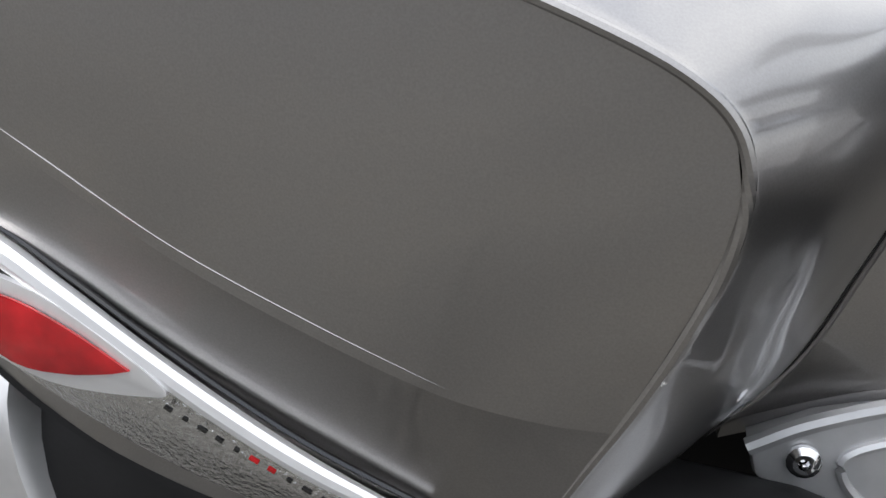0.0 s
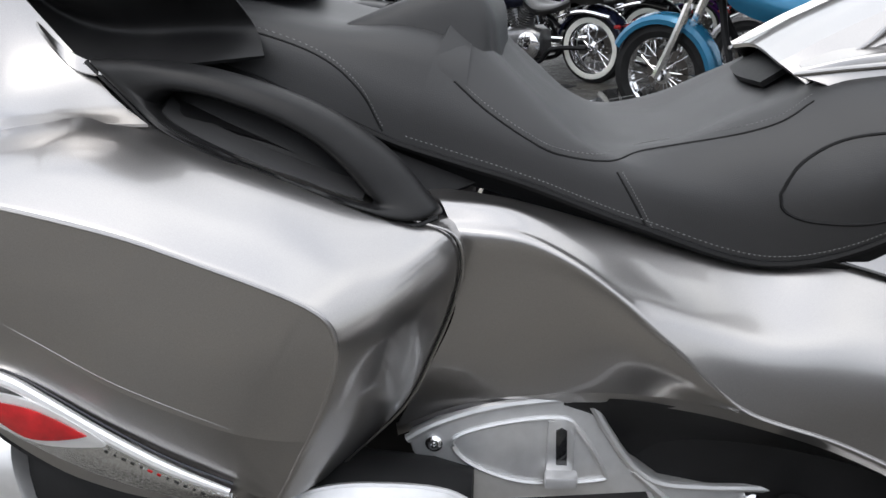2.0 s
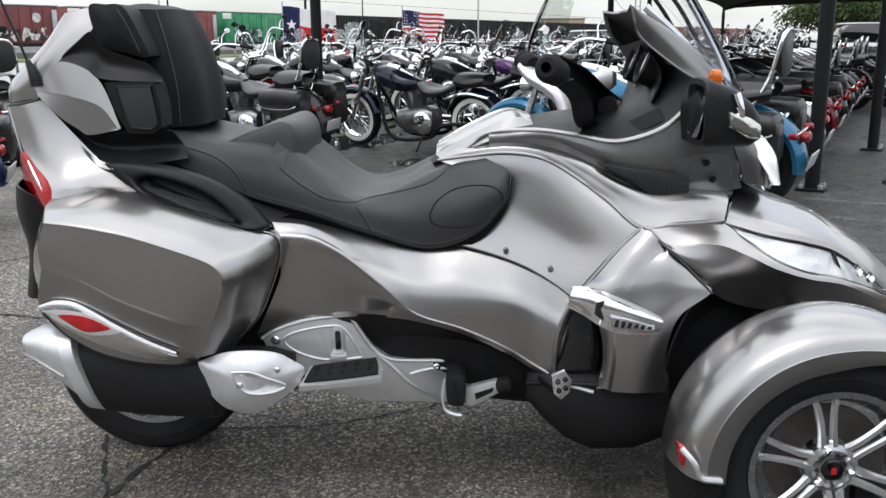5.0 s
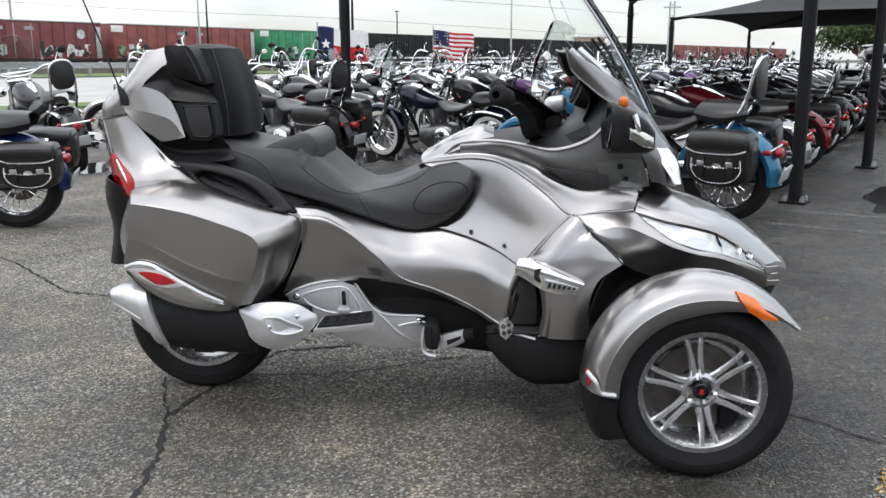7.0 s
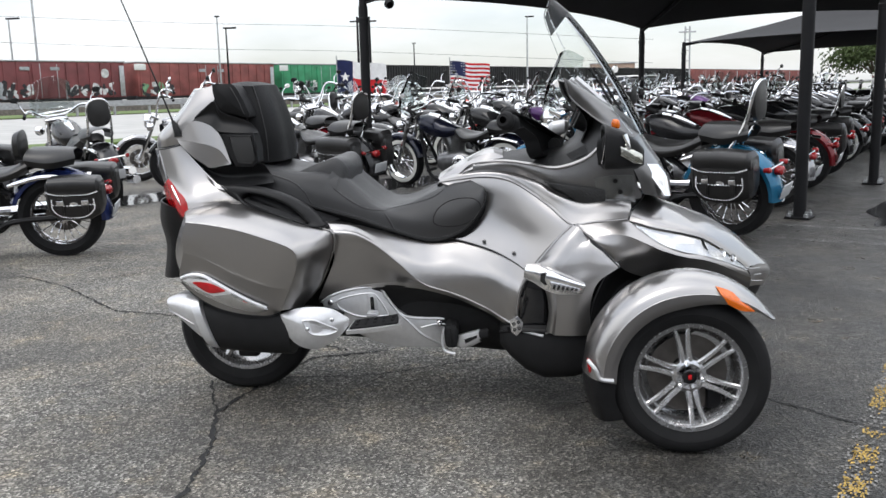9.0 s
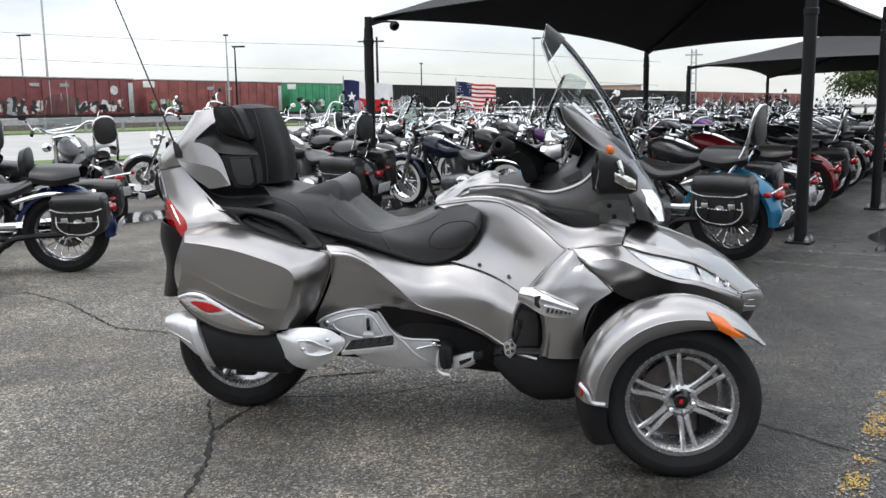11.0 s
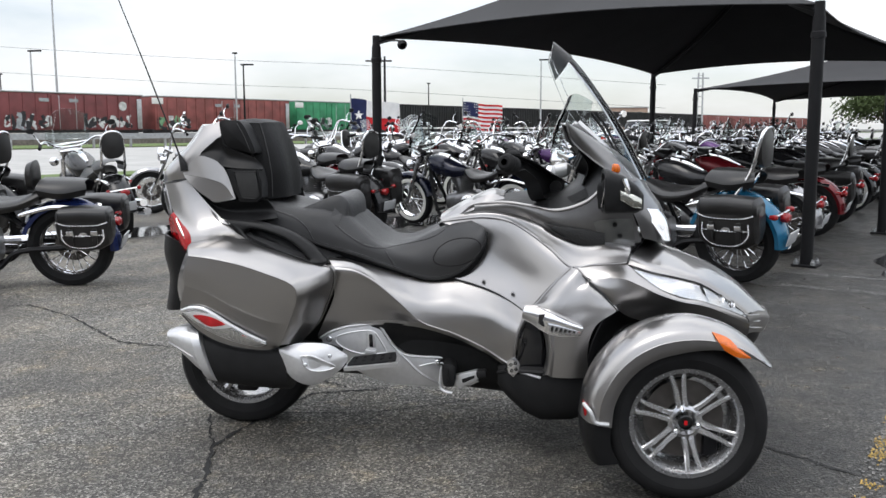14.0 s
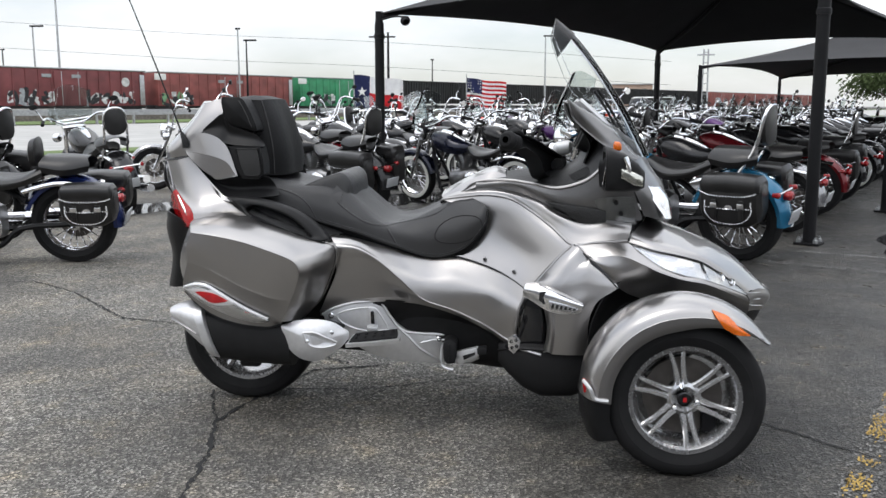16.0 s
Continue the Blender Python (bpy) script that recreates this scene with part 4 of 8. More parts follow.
part("tail_cap", slanted(rings([(-0.145, -0.40, 0.463, 0.028, 0.014), (-0.138, -0.40, 0.462, 0.045, 0.026), (-0.10, -0.395, 0.448, 0.07, 0.054), (-0.06, -0.39, 0.425, 0.09, 0.084), (-0.025, -0.388, 0.405, 0.099, 0.104), (-0.02, -0.388, 0.405, 0.095, 0.1)], 32, power=2.8)), M_SATIN, exhaust, "satin silver tail cap")
part("tail_ring", slanted(rings([(-0.036, -0.388, 0.405, 0.096, 0.1), (-0.031, -0.388, 0.405, 0.105, 0.111), (0.001, -0.388, 0.401, 0.106, 0.112), (0.006, -0.388, 0.40, 0.098, 0.104)], 32, power=2.8)), M_SATIN, exhaust)
# grey strip: the shading line between the cap's wedges, put in as colour
part("tail_notch", slanted(rings([(-0.139, -0.43, 0.447, 0.02, 0.007), (-0.09, -0.452, 0.425, 0.022, 0.009), (-0.045, -0.468, 0.40, 0.02, 0.006)], 12)), M_ENGINE, exhaust, "grey strip drawn as the shading line across the cap")
shield_ring = spline([(0.285, -0.472, 0.435), (0.297, -0.476, 0.40), (0.316, -0.478, 0.353), (0.35, -0.478, 0.32), (0.397, -0.474, 0.304), (0.433, -0.468, 0.308), (0.483, -0.455, 0.337), (0.52, -0.442, 0.368), (0.536, -0.434, 0.402), (0.511, -0.44, 0.424), (0.475, -0.45, 0.448), (0.42, -0.46, 0.458), (0.35, -0.466, 0.455), (0.285, -0.472, 0.435)], 53)[:-1]
shield_mid = sum(shield_ring, Vector()) / len(shield_ring)
shield = part("heat_shield", dome(shield_ring, shield_mid, 0.004, 0.030, 8), M_SATIN, exhaust, "satin silver heat shield")
part("shield_rim", tube(shield_ring, 0.0035, 60, 6, closed=True), M_SATIN, shield)
part("shield_back", rings([(0.27, -0.40, 0.38, 0.066, 0.068), (0.36, -0.39, 0.38, 0.075, 0.07), (0.45, -0.37, 0.385, 0.06, 0.05), (0.50, -0.35, 0.39, 0.03, 0.025)], 20), M_MATTEBLK, exhaust, "black pipe behind the shield")
scoop_ring = spline([(0.374, -0.502, 0.419), (0.417, -0.502, 0.42), (0.455, -0.498, 0.404), (0.499, -0.480, 0.377), (0.46, -0.490, 0.361), (0.407, -0.500, 0.366), (0.386, -0.503, 0.392), (0.374, -0.502, 0.419)], 33)[:-1]
part("shield_scoop", dome(scoop_ring, sum(scoop_ring, Vector()) / len(scoop_ring), 0.0, -0.008, 5), M_SATIN, shield)
part("scoop_lip", tube(scoop_ring, 0.0034, 44, 6, closed=True), M_SATIN, shield)
for p in ((0.392, -0.502, 0.387), (0.478, -0.468, 0.414)):
    part("bolt", lathe([(0.008, -0.006), (0.008, 0.004), (0.004, 0.006), (0.003, 0.003), (0, 0.003)], 12, pose(*p) @ AXLE), M_CHROME, shield)

# wheels
SHIFT = None


def wheel(parent_name, cx, cy, cz, r_t, w, r_rim, out, label):
    """A tyre with an alloy rim; out: -1 when its face looks to -y."""
    m = Matrix.Translation((cx, cy, cz)) @ Matrix.Rotation(radians(90 * -out), 4, "X")
    h = w / 2
    tyre = part(parent_name, lathe([(r_rim - 0.004, -h * 0.78), (r_rim + 0.012, -h * 0.86), (r_rim + 0.03, -h * 0.98), (r_t - 0.045, -h), (r_t - 0.022, -h * 0.95), (r_t - 0.006, -h * 0.78), (r_t, -h * 0.5),
                                    (r_t, h * 0.5), (r_t - 0.006, h * 0.78), (r_t - 0.022, h * 0.95), (r_t - 0.045, h), (r_rim + 0.03, h * 0.98), (r_rim + 0.012, h * 0.86), (r_rim - 0.004, h * 0.78)], 72, m, closed=True), M_RUBBER, trike, label)
    for k in (-0.3, 0.0, 0.3):
        part("tread_groove", lathe([(r_t + 0.0006, h * k - 0.004), (r_t + 0.0006, h * k + 0.004)], 72, m, cap=False), M_MATTEBLK, tyre)
    part("bead_line", lathe([(r_rim + 0.034, h * 0.995), (r_rim + 0.037, h * 1.01), (r_rim + 0.04, h * 0.995)], 72, m, cap=False), M_RUBBER, tyre)
    rim = part("rim", lathe([(r_rim - 0.006, -h * 0.8), (r_rim - 0.03, -h * 0.6), (r_rim - 0.034, h * 0.35), (r_rim - 0.02, h * 0.72), (r_rim - 0.012, h * 0.84), (r_rim + 0.003, h * 0.86), (r_rim, h * 0.78)], 72, m, cap=False), M_WHEEL, tyre, "silver alloy rim")
    return tyre, rim, m, h


for s in (1, -1):
    tyre, rim, m, h = wheel("front_wheel", WX, s * WY, WZ, 0.273, 0.165, 0.188, -s, "black front tyre on alloy rim with paired spokes")
    part("hub", lathe([(0.05, h * 0.1), (0.062, h * 0.42), (0.058, h * 0.56), (0.045, h * 0.62), (0.0, h * 0.62)], 32, m), M_RIM, rim)
    part("hub_cap", lathe([(0.025, h * 0.6), (0.025, h * 0.66), (0.021, h * 0.68), (0, h * 0.68)], 28, m), M_GLOSSBLK, rim, "black hub cap")
    part("hub_mark", block((0, 0, h * 0.72), (0.012, 0.016, 0.002), 0.0005), M_RED, rim).matrix_local = m
    for k in range(6):
        a = radians(101 + 60 * k)
        for o in (-1, 1):
            def at(r, side, lift):
                return V(math.cos(a) * r - math.sin(a) * side * o, math.sin(a) * r + math.cos(a) * side * o, h * lift)

            b = tube([at(0.035, 0.015, 0.44), at(0.075, 0.0125, 0.56), at(0.12, 0.0145, 0.65), at(0.155, 0.019, 0.70), at(0.178, 0.0235, 0.72)], [0.0095, 0.0085, 0.0075, 0.0068, 0.0055], 14, 6, flat=1.25)
            b.transform(m)
            part("spoke", b, M_SPOKE, rim)
    for k in range(3):
        a = radians(106 + 120 * k)
        part("lug_nut", lathe([(0.009, h * 0.5), (0.009, h * 0.66), (0.006, h * 0.70), (0, h * 0.70)], 8, m @ Matrix.Translation((math.cos(a) * 0.045, math.sin(a) * 0.045, 0))), M_CHROME, rim)
    # added black disc that blocks the light behind the spokes
    part("dust_shield", lathe([(0, -h * 0.62), (0.168, -h * 0.62), (0.168, -h * 0.55), (0, -h * 0.55)], 40, m), M_MATTEBLK, tyre)
    part("brake_disc", lathe([(0.06, -0.004), (0.135, -0.004), (0.135, 0.004), (0.06, 0.004)], 48, m, closed=True), M_ROTOR, tyre, "steel brake disc")
    part("caliper", block((0.09 * s, -0.08, 0.0), (0.05, 0.09, 0.06), 0.01), M_STEELBLK, tyre, "black brake caliper").matrix_local = m
    part("valve", tube([(0.09, -0.155, h * 0.5), (0.088, -0.15, h * 0.75)], 0.004, 4, 6), M_RUBBER, rim).matrix_local = m
tyre, rim, m, h = wheel("rear_wheel", 0.015, 0.03, 0.288, 0.288, 0.215, 0.196, -1, "wide black rear tyre on alloy rim")
for k in range(5):
    a = radians(20 + 72 * k)
    b = tube([V(math.cos(a) * 0.02, math.sin(a) * 0.02, h * 0.35), V(math.cos(a) * 0.19, math.sin(a) * 0.19, h * 0.5)], [0.022, 0.016], 8, 8)
    b.transform(m)
    part("spoke", b, M_RIM, rim)
part("rear_disc", lathe([(0.05, h * 0.3), (0.13, h * 0.3), (0.13, h * 0.36), (0.05, h * 0.36)], 40, m, closed=True), M_ROTOR, tyre, "steel brake disc")
part("rear_caliper", block((0.05, -0.13, 0.2), (0.09, 0.05, 0.06), 0.015), M_MATTEBLK, tyre)
part("swing_arm", tube([(0.0, -0.16, 0.30), (0.25, -0.17, 0.33), (0.5, -0.15, 0.36)], 0.035, 12, 10), M_STEELBLK, trike, both=True)

# front fenders
def arc(r, y, a0, a1, r1=None, n=9):
    out = []
    for k in range(n):
        u = k / (n - 1)
        a = radians(a0 + (a1 - a0) * u)
        q = r + ((r1 or r) - r) * max(0, (u - 0.6) / 0.4) ** 1.5
        out.append((WX + math.cos(a) * q, y, WZ + math.sin(a) * q))
    return out


bm = loft([arc(0.252, -0.762, 182, 47, 0.320), arc(0.27, -0.768, 181, 44, 0.325), arc(0.298, -0.769, 180, 41, 0.331)], 52, 8, 0.006)
bm = loft([arc(0.298, -0.769, 180, 41, 0.331), arc(0.329, -0.752, 179, 39, 0.338), arc(0.351, -0.71, 178, 38, 0.344), arc(0.358, -0.65, 178, 37, 0.348), arc(0.352, -0.58, 178, 38, 0.344), arc(0.33, -0.545, 178, 40, 0.334)], 52, 22, 0.006, bm=bm)
fender = part("front_fender", bm, M_SILVER, trike, "silver front fender creased round the arch", both=True, angle=25)
part("crease_roll", tube(arc(0.298, -0.7695, 180, 41, 0.331), [0.0022] * 8 + [0.001], 52, 6), M_SILVER, fender, both=True)
part("side_marker", loft([[(x + 0.016, y, z + 0.007) for x, y, z in r] for r in ([(1.803, -0.757, 0.592), (1.855, -0.758, 0.572), (1.93, -0.752, 0.515)], [(1.818, -0.778, 0.566), (1.872, -0.781, 0.541), (1.926, -0.770, 0.512)], [(1.840, -0.778, 0.534), (1.88, -0.780, 0.514), (1.926, -0.771, 0.508)])], 16, 8, 0.004), M_AMBER, fender, "amber side marker lens", both=True)
part("rear_marker", block((1.414, -0.715, 0.318), (0.014, 0.05, 0.045), 0.005, turn=(0, -6, 0)), M_RED, fender, "red reflector", both=True)
part("marker_clip", tube([(1.405, -0.752, 0.345), (1.43, -0.773, 0.318), (1.445, -0.772, 0.285), (1.49, -0.772, 0.278)], 0.007, 16, 8), M_SATIN, fender, both=True)
part("mud_flap", loft([[(1.50, -0.755, 0.275), (1.425, -0.755, 0.275), (1.395, -0.65, 0.28), (1.42, -0.56, 0.28)], [(1.50, -0.75, 0.2), (1.435, -0.75, 0.2), (1.405, -0.65, 0.2), (1.43, -0.56, 0.2)], [(1.53, -0.74, 0.13), (1.46, -0.74, 0.125), (1.43, -0.65, 0.125), (1.45, -0.56, 0.13)]], 20, 8, 0.006), M_BLACKP, fender, "black mud flap", both=True)
part("fender_stay", tube([(1.70, -0.54, 0.36), (1.70, -0.53, 0.5), (1.72, -0.56, 0.61)], 0.016, 12, 8), M_STEELBLK, fender, both=True)

SHIFT = Vector((0.004, 0, 0.013))

# seat
lip = [(0.40, -0.266, 0.792), (0.55, -0.268, 0.748), (0.68, -0.267, 0.702), (0.84, -0.268, 0.659), (0.965, -0.288, 0.70), (1.04, -0.305, 0.785), (1.055, -0.292, 0.85)]
flank = [(0.42, -0.258, 0.865), (0.545, -0.258, 0.815), (0.67, -0.258, 0.768), (0.81, -0.268, 0.745), (0.92, -0.294, 0.775), (1.005, -0.305, 0.828), (1.035, -0.282, 0.874)]
edge = [(0.45, -0.205, 0.94), (0.54, -0.205, 0.865), (0.635, -0.215, 0.792), (0.735, -0.215, 0.797), (0.85, -0.21, 0.845), (0.92, -0.215, 0.876), (0.985, -0.215, 0.892)]
shell = [(0.47, -0.12, 0.935), (0.55, -0.12, 0.852), (0.645, -0.12, 0.79), (0.74, -0.12, 0.79), (0.83, -0.12, 0.835), (0.89, -0.11, 0.868), (0.935, -0.10, 0.88)]
mid = [(0.475, 0.0, 0.94), (0.55, 0.0, 0.855), (0.645, 0.0, 0.792), (0.74, 0.0, 0.795), (0.83, 0.0, 0.84), (0.88, 0.0, 0.865), (0.92, 0.0, 0.88)]
seat = part("seat", loft(mirrored([lip, flank, edge, shell, mid]), 44, 40, 0.02), M_VINYL, trike, "dark grey vinyl seat with stitched seams", angle=50)
p_lip = [(0.04, -0.25, 0.90), (0.16, -0.255, 0.885), (0.28, -0.262, 0.84), (0.38, -0.266, 0.797), (0.47, -0.266, 0.770)]
p_flank = [(0.05, -0.24, 0.955), (0.17, -0.245, 0.94), (0.29, -0.25, 0.905), (0.385, -0.256, 0.872), (0.47, -0.256, 0.845)]
p_edge = [(0.07, -0.17, 0.985), (0.18, -0.185, 0.962), (0.30, -0.2, 0.935), (0.395, -0.205, 0.935), (0.475, -0.2, 0.92)]
p_mid = [(0.07, 0.0, 0.985), (0.18, 0.0, 0.955), (0.30, 0.0, 0.925), (0.395, 0.0, 0.93), (0.475, 0.0, 0.925)]
pillion = part("pillion", loft(mirrored([p_lip, p_flank, p_edge, p_mid]), 30, 32, 0.02), M_VINYL, seat, angle=50)
part("lumbar_pad", loft(mirrored([[(0.30, -0.206, 0.925), (0.39, -0.214, 0.912), (0.455, -0.216, 0.905), (0.485, -0.211, 0.90), (0.50, -0.195, 0.888)],
                                  [(0.31, -0.195, 0.932), (0.39, -0.2, 0.958), (0.455, -0.2, 0.975), (0.49, -0.195, 0.95), (0.50, -0.185, 0.90)],
                                  [(0.32, -0.15, 0.938), (0.39, -0.16, 0.966), (0.46, -0.16, 0.985), (0.498, -0.155, 0.955), (0.508, -0.145, 0.895)],
                                  [(0.33, 0.0, 0.938), (0.39, 0.0, 0.962), (0.46, 0.0, 0.98), (0.505, 0.0, 0.95), (0.51, 0.0, 0.885)]]), 24, 26, 0.03), M_VINYL, seat, angle=50)
part("seat_skirt", loft([[(x, y + 0.004, z + 0.006) for x, y, z in p_lip[2:-1] + lip[1:]], [(x, y + 0.012, z - 0.022) for x, y, z in p_lip[2:-1] + lip[1:]]], 50, 4, 0.006), M_VINYLBLK, seat, "black seat skirt", both=True)
part("piping", tube([(x, y - 0.002, z + 0.004) for x, y, z in p_lip + lip[1:]], 0.005, 70, 6), M_VINYLBLK, seat, both=True)


def stitches(path, n, both=True):
    """A row of short raised stitches along a seam."""
    pts, b = spline(path, n * 2), bmesh.new()
    for i in range(0, n * 2 - 1, 2):
        tube([pts[i], pts[i].lerp(pts[i + 1], 0.8)], 0.0006, 2, 5, bm=b, smooth=False)
    made = part("stitching", b, M_THREAD, seat, "light grey stitching", both=both)
    for o in made if both else [made]:
        o["kind"] = "stuff"
    return made


stitches([(x, y - 0.006, z + 0.016) for x, y, z in lip], 150)
stitches([(x, y - 0.003, z + 0.004) for x, y, z in p_lip[1:4]] + [(0.40, -0.262, 0.80), (0.398, -0.258, 0.85)], 60)


def seam(ob, path, n, thread=0.007, away=0.0):
    """A sewn seam laid on the upholstery, with a row of stitches beside it."""
    line = drape(ob, path, -0.0005, n)
    if len(line) > 3:
        part("seam_line", tube(line, 0.0016, n, 6), M_VINYLBLK, seat, both=True)
    row = drape(ob, [(x + away, z + thread) for x, z in path], 0.0, n)
    if len(row) > 3:
        stitches(row, n)


seam(seat, [(0.46, 0.885), (0.50, 0.852), (0.55, 0.82), (0.59, 0.802), (0.65, 0.794), (0.70, 0.802), (0.79, 0.822), (0.85, 0.842), (0.89, 0.868)], 70)
seam(seat, [(0.66, 0.782), (0.68, 0.75), (0.70, 0.715)], 20, 0.0, 0.007)
seam(pillion, [(0.10, 0.955), (0.19, 0.945), (0.29, 0.915), (0.345, 0.875), (0.375, 0.825)], 50, 0.006)
knee = [(0.85, 0.765), (0.87, 0.80), (0.91, 0.828), (0.96, 0.842), (1.01, 0.842), (1.035, 0.82), (1.03, 0.785), (1.0, 0.758), (0.95, 0.738), (0.89, 0.735), (0.857, 0.745)]
part("knee_outline", tube(drape(seat, knee, -0.0006, 70, True), 0.0022, 70, 6), M_VINYLBLK, seat, "embossed oval outline", both=True)
part("nose_tab", loft(mirrored([[(0.85, -0.1, 0.862), (0.885, -0.1, 0.885), (0.905, -0.1, 0.895)], [(0.84, 0.0, 0.86), (0.88, 0.0, 0.888), (0.905, 0.0, 0.898)]]), 10, 12, 0.008), M_VINYLBLK, seat)

# grab handles
SHIFT = None
outer = [(0.05, -0.345, 0.913), (0.10, -0.352, 0.914), (0.15, -0.356, 0.912), (0.20, -0.358, 0.906), (0.25, -0.36, 0.894), (0.30, -0.363, 0.878), (0.35, -0.367, 0.855), (0.40, -0.374, 0.822), (0.44, -0.384, 0.780), (0.457, -0.392, 0.758),
         (0.425, -0.407, 0.752), (0.36, -0.412, 0.771), (0.29, -0.412, 0.794), (0.21, -0.408, 0.820), (0.15, -0.39, 0.842), (0.10, -0.362, 0.873)]
inner = [(0.138, -0.372, 0.866), (0.147, -0.374, 0.876), (0.165, -0.376, 0.881), (0.20, -0.378, 0.876), (0.245, -0.381, 0.863), (0.285, -0.384, 0.848), (0.32, -0.387, 0.829), (0.35, -0.392, 0.805), (0.373, -0.396, 0.781), (0.386, -0.40, 0.770),
         (0.375, -0.403, 0.770), (0.34, -0.407, 0.780), (0.285, -0.407, 0.798), (0.215, -0.402, 0.824), (0.165, -0.388, 0.844), (0.144, -0.376, 0.857)]
outer, inner = [Vector(p) for p in outer + outer[:1]], [Vector(p) for p in inner + inner[:1]]
swell = [p.lerp(q, 0.5) + Vector((0, -0.34, 0.12)) * min((p - q).length, 0.035) for p, q in zip(outer, inner)]
handle = part("grab_handle", loft([[p + Vector((0, 0.05, -0.012)) for p in outer], [p + Vector((0, 0.010, 0)) for p in outer], [p.lerp(m, 0.3) + Vector((0, -0.006, 0)) for p, m in zip(outer, swell)], swell,
                                   [p.lerp(m, 0.3) + Vector((0, -0.005, 0)) for p, m in zip(inner, swell)], [p + Vector((0, 0.012, 0)) for p in inner], [p + Vector((0, 0.05, 0)) for p in inner]], 96, 26, 0.003), M_BLACKP, trike, "black plastic passenger grab handle", both=True, angle=60)
part("handle_gasket", tube([p + Vector((0, -0.003, -0.003)) for p in outer[9:]], 0.0028, 40, 6), M_MATTEBLK, handle, both=True)
part("handle_well", loft([[p + Vector((0, 0.045, 0.012)) for p in inner[1:9]], [p + Vector((0, 0.03, -0.01)) for p in reversed(inner[9:16])]], 30, 6, 0.004), M_BLACKP, handle, both=True)
part("grip_shelf", loft([[p + Vector((0, 0.036, 0.016)) for p in reversed(inner[10:16])], [p + Vector((0, 0.006, 0.003)) for p in reversed(inner[10:16])]], 24, 5, 0.003), M_VINYL, handle, "dark grey grip shelf", both=True)
part("side_filler", loft([[(0.0, -0.375, 0.858), (0.12, -0.368, 0.862), (0.25, -0.362, 0.83), (0.36, -0.362, 0.785), (0.44, -0.348, 0.75)], [(0.02, -0.31, 0.885), (0.13, -0.31, 0.885), (0.26, -0.31, 0.855), (0.36, -0.31, 0.805), (0.455, -0.305, 0.758)],
                          [(0.03, -0.256, 0.91), (0.14, -0.258, 0.895), (0.28, -0.263, 0.85), (0.37, -0.267, 0.81), (0.49, -0.264, 0.765)]], 24, 8), M_BLACKP, trike, "black filler beside the seat", both=True)

# tail, trunk and backrest
tail = part("tail_panel", loft([[(-0.117, -0.297, 1.064), (-0.05, -0.306, 0.99), (0.03, -0.328, 0.913), (0.09, -0.368, 0.872), (0.14, -0.402, 0.850)],
                                [(-0.165, -0.295, 1.055), (-0.118, -0.316, 0.96), (-0.055, -0.348, 0.89), (0.0, -0.384, 0.858), (0.045, -0.412, 0.849)],
                                [(-0.21, -0.28, 1.048), (-0.18, -0.296, 0.945), (-0.137, -0.324, 0.90), (-0.087, -0.366, 0.858), (-0.064, -0.412, 0.833)]], 28, 14), M_SILVER, trike, "silver tail panel", both=True)
part("tail_rear", loft(mirrored([[(-0.21, -0.28, 1.048), (-0.185, -0.292, 0.945), (-0.17, -0.29, 0.87)], [(-0.28, -0.14, 1.045), (-0.26, -0.15, 0.94), (-0.235, -0.15, 0.86)], [(-0.295, 0, 1.045), (-0.28, 0, 0.94), (-0.255, 0, 0.86)]]), 12, 18), M_SILVER, tail[0])
part("tail_light", loft([[(-0.176, -0.298, 0.937), (-0.135, -0.326, 0.898), (-0.085, -0.368, 0.855), (-0.072, -0.378, 0.815), (-0.086, -0.37, 0.79)], [(-0.192, -0.288, 0.925), (-0.162, -0.31, 0.872), (-0.132, -0.335, 0.82), (-0.112, -0.345, 0.792), (-0.105, -0.345, 0.778)], [(-0.23, -0.22, 0.90), (-0.215, -0.23, 0.84), (-0.19, -0.24, 0.80), (-0.17, -0.25, 0.785), (-0.15, -0.25, 0.77)]], 20, 12, 0.006), M_RED, tail, "red wrap-around tail light", both=True)
# added polished strip that stands for a glint on the red lens
part("light_glint", tube([(-0.164, -0.309, 0.912), (-0.14, -0.328, 0.872), (-0.115, -0.348, 0.838)], [0.003, 0.007, 0.004], 12, 8, flat=0.5), M_POLISH, tail, "polished strip put in as a glint on the tail light", both=True)
part("plate_carrier", loft(mirrored([[(-0.105, -0.31, 0.80), (-0.115, -0.30, 0.75), (-0.135, -0.275, 0.65), (-0.165, -0.25, 0.54)], [(-0.20, -0.285, 0.838), (-0.205, -0.275, 0.765), (-0.20, -0.255, 0.66), (-0.225, -0.235, 0.53)], [(-0.265, -0.15, 0.84), (-0.275, -0.15, 0.76), (-0.26, -0.14, 0.65), (-0.28, -0.14, 0.52)], [(-0.275, 0, 0.84), (-0.29, 0, 0.76), (-0.27, 0, 0.64), (-0.29, 0, 0.52)]]), 18, 24, 0.006), M_BLACKP, trike, "black rear mudguard")
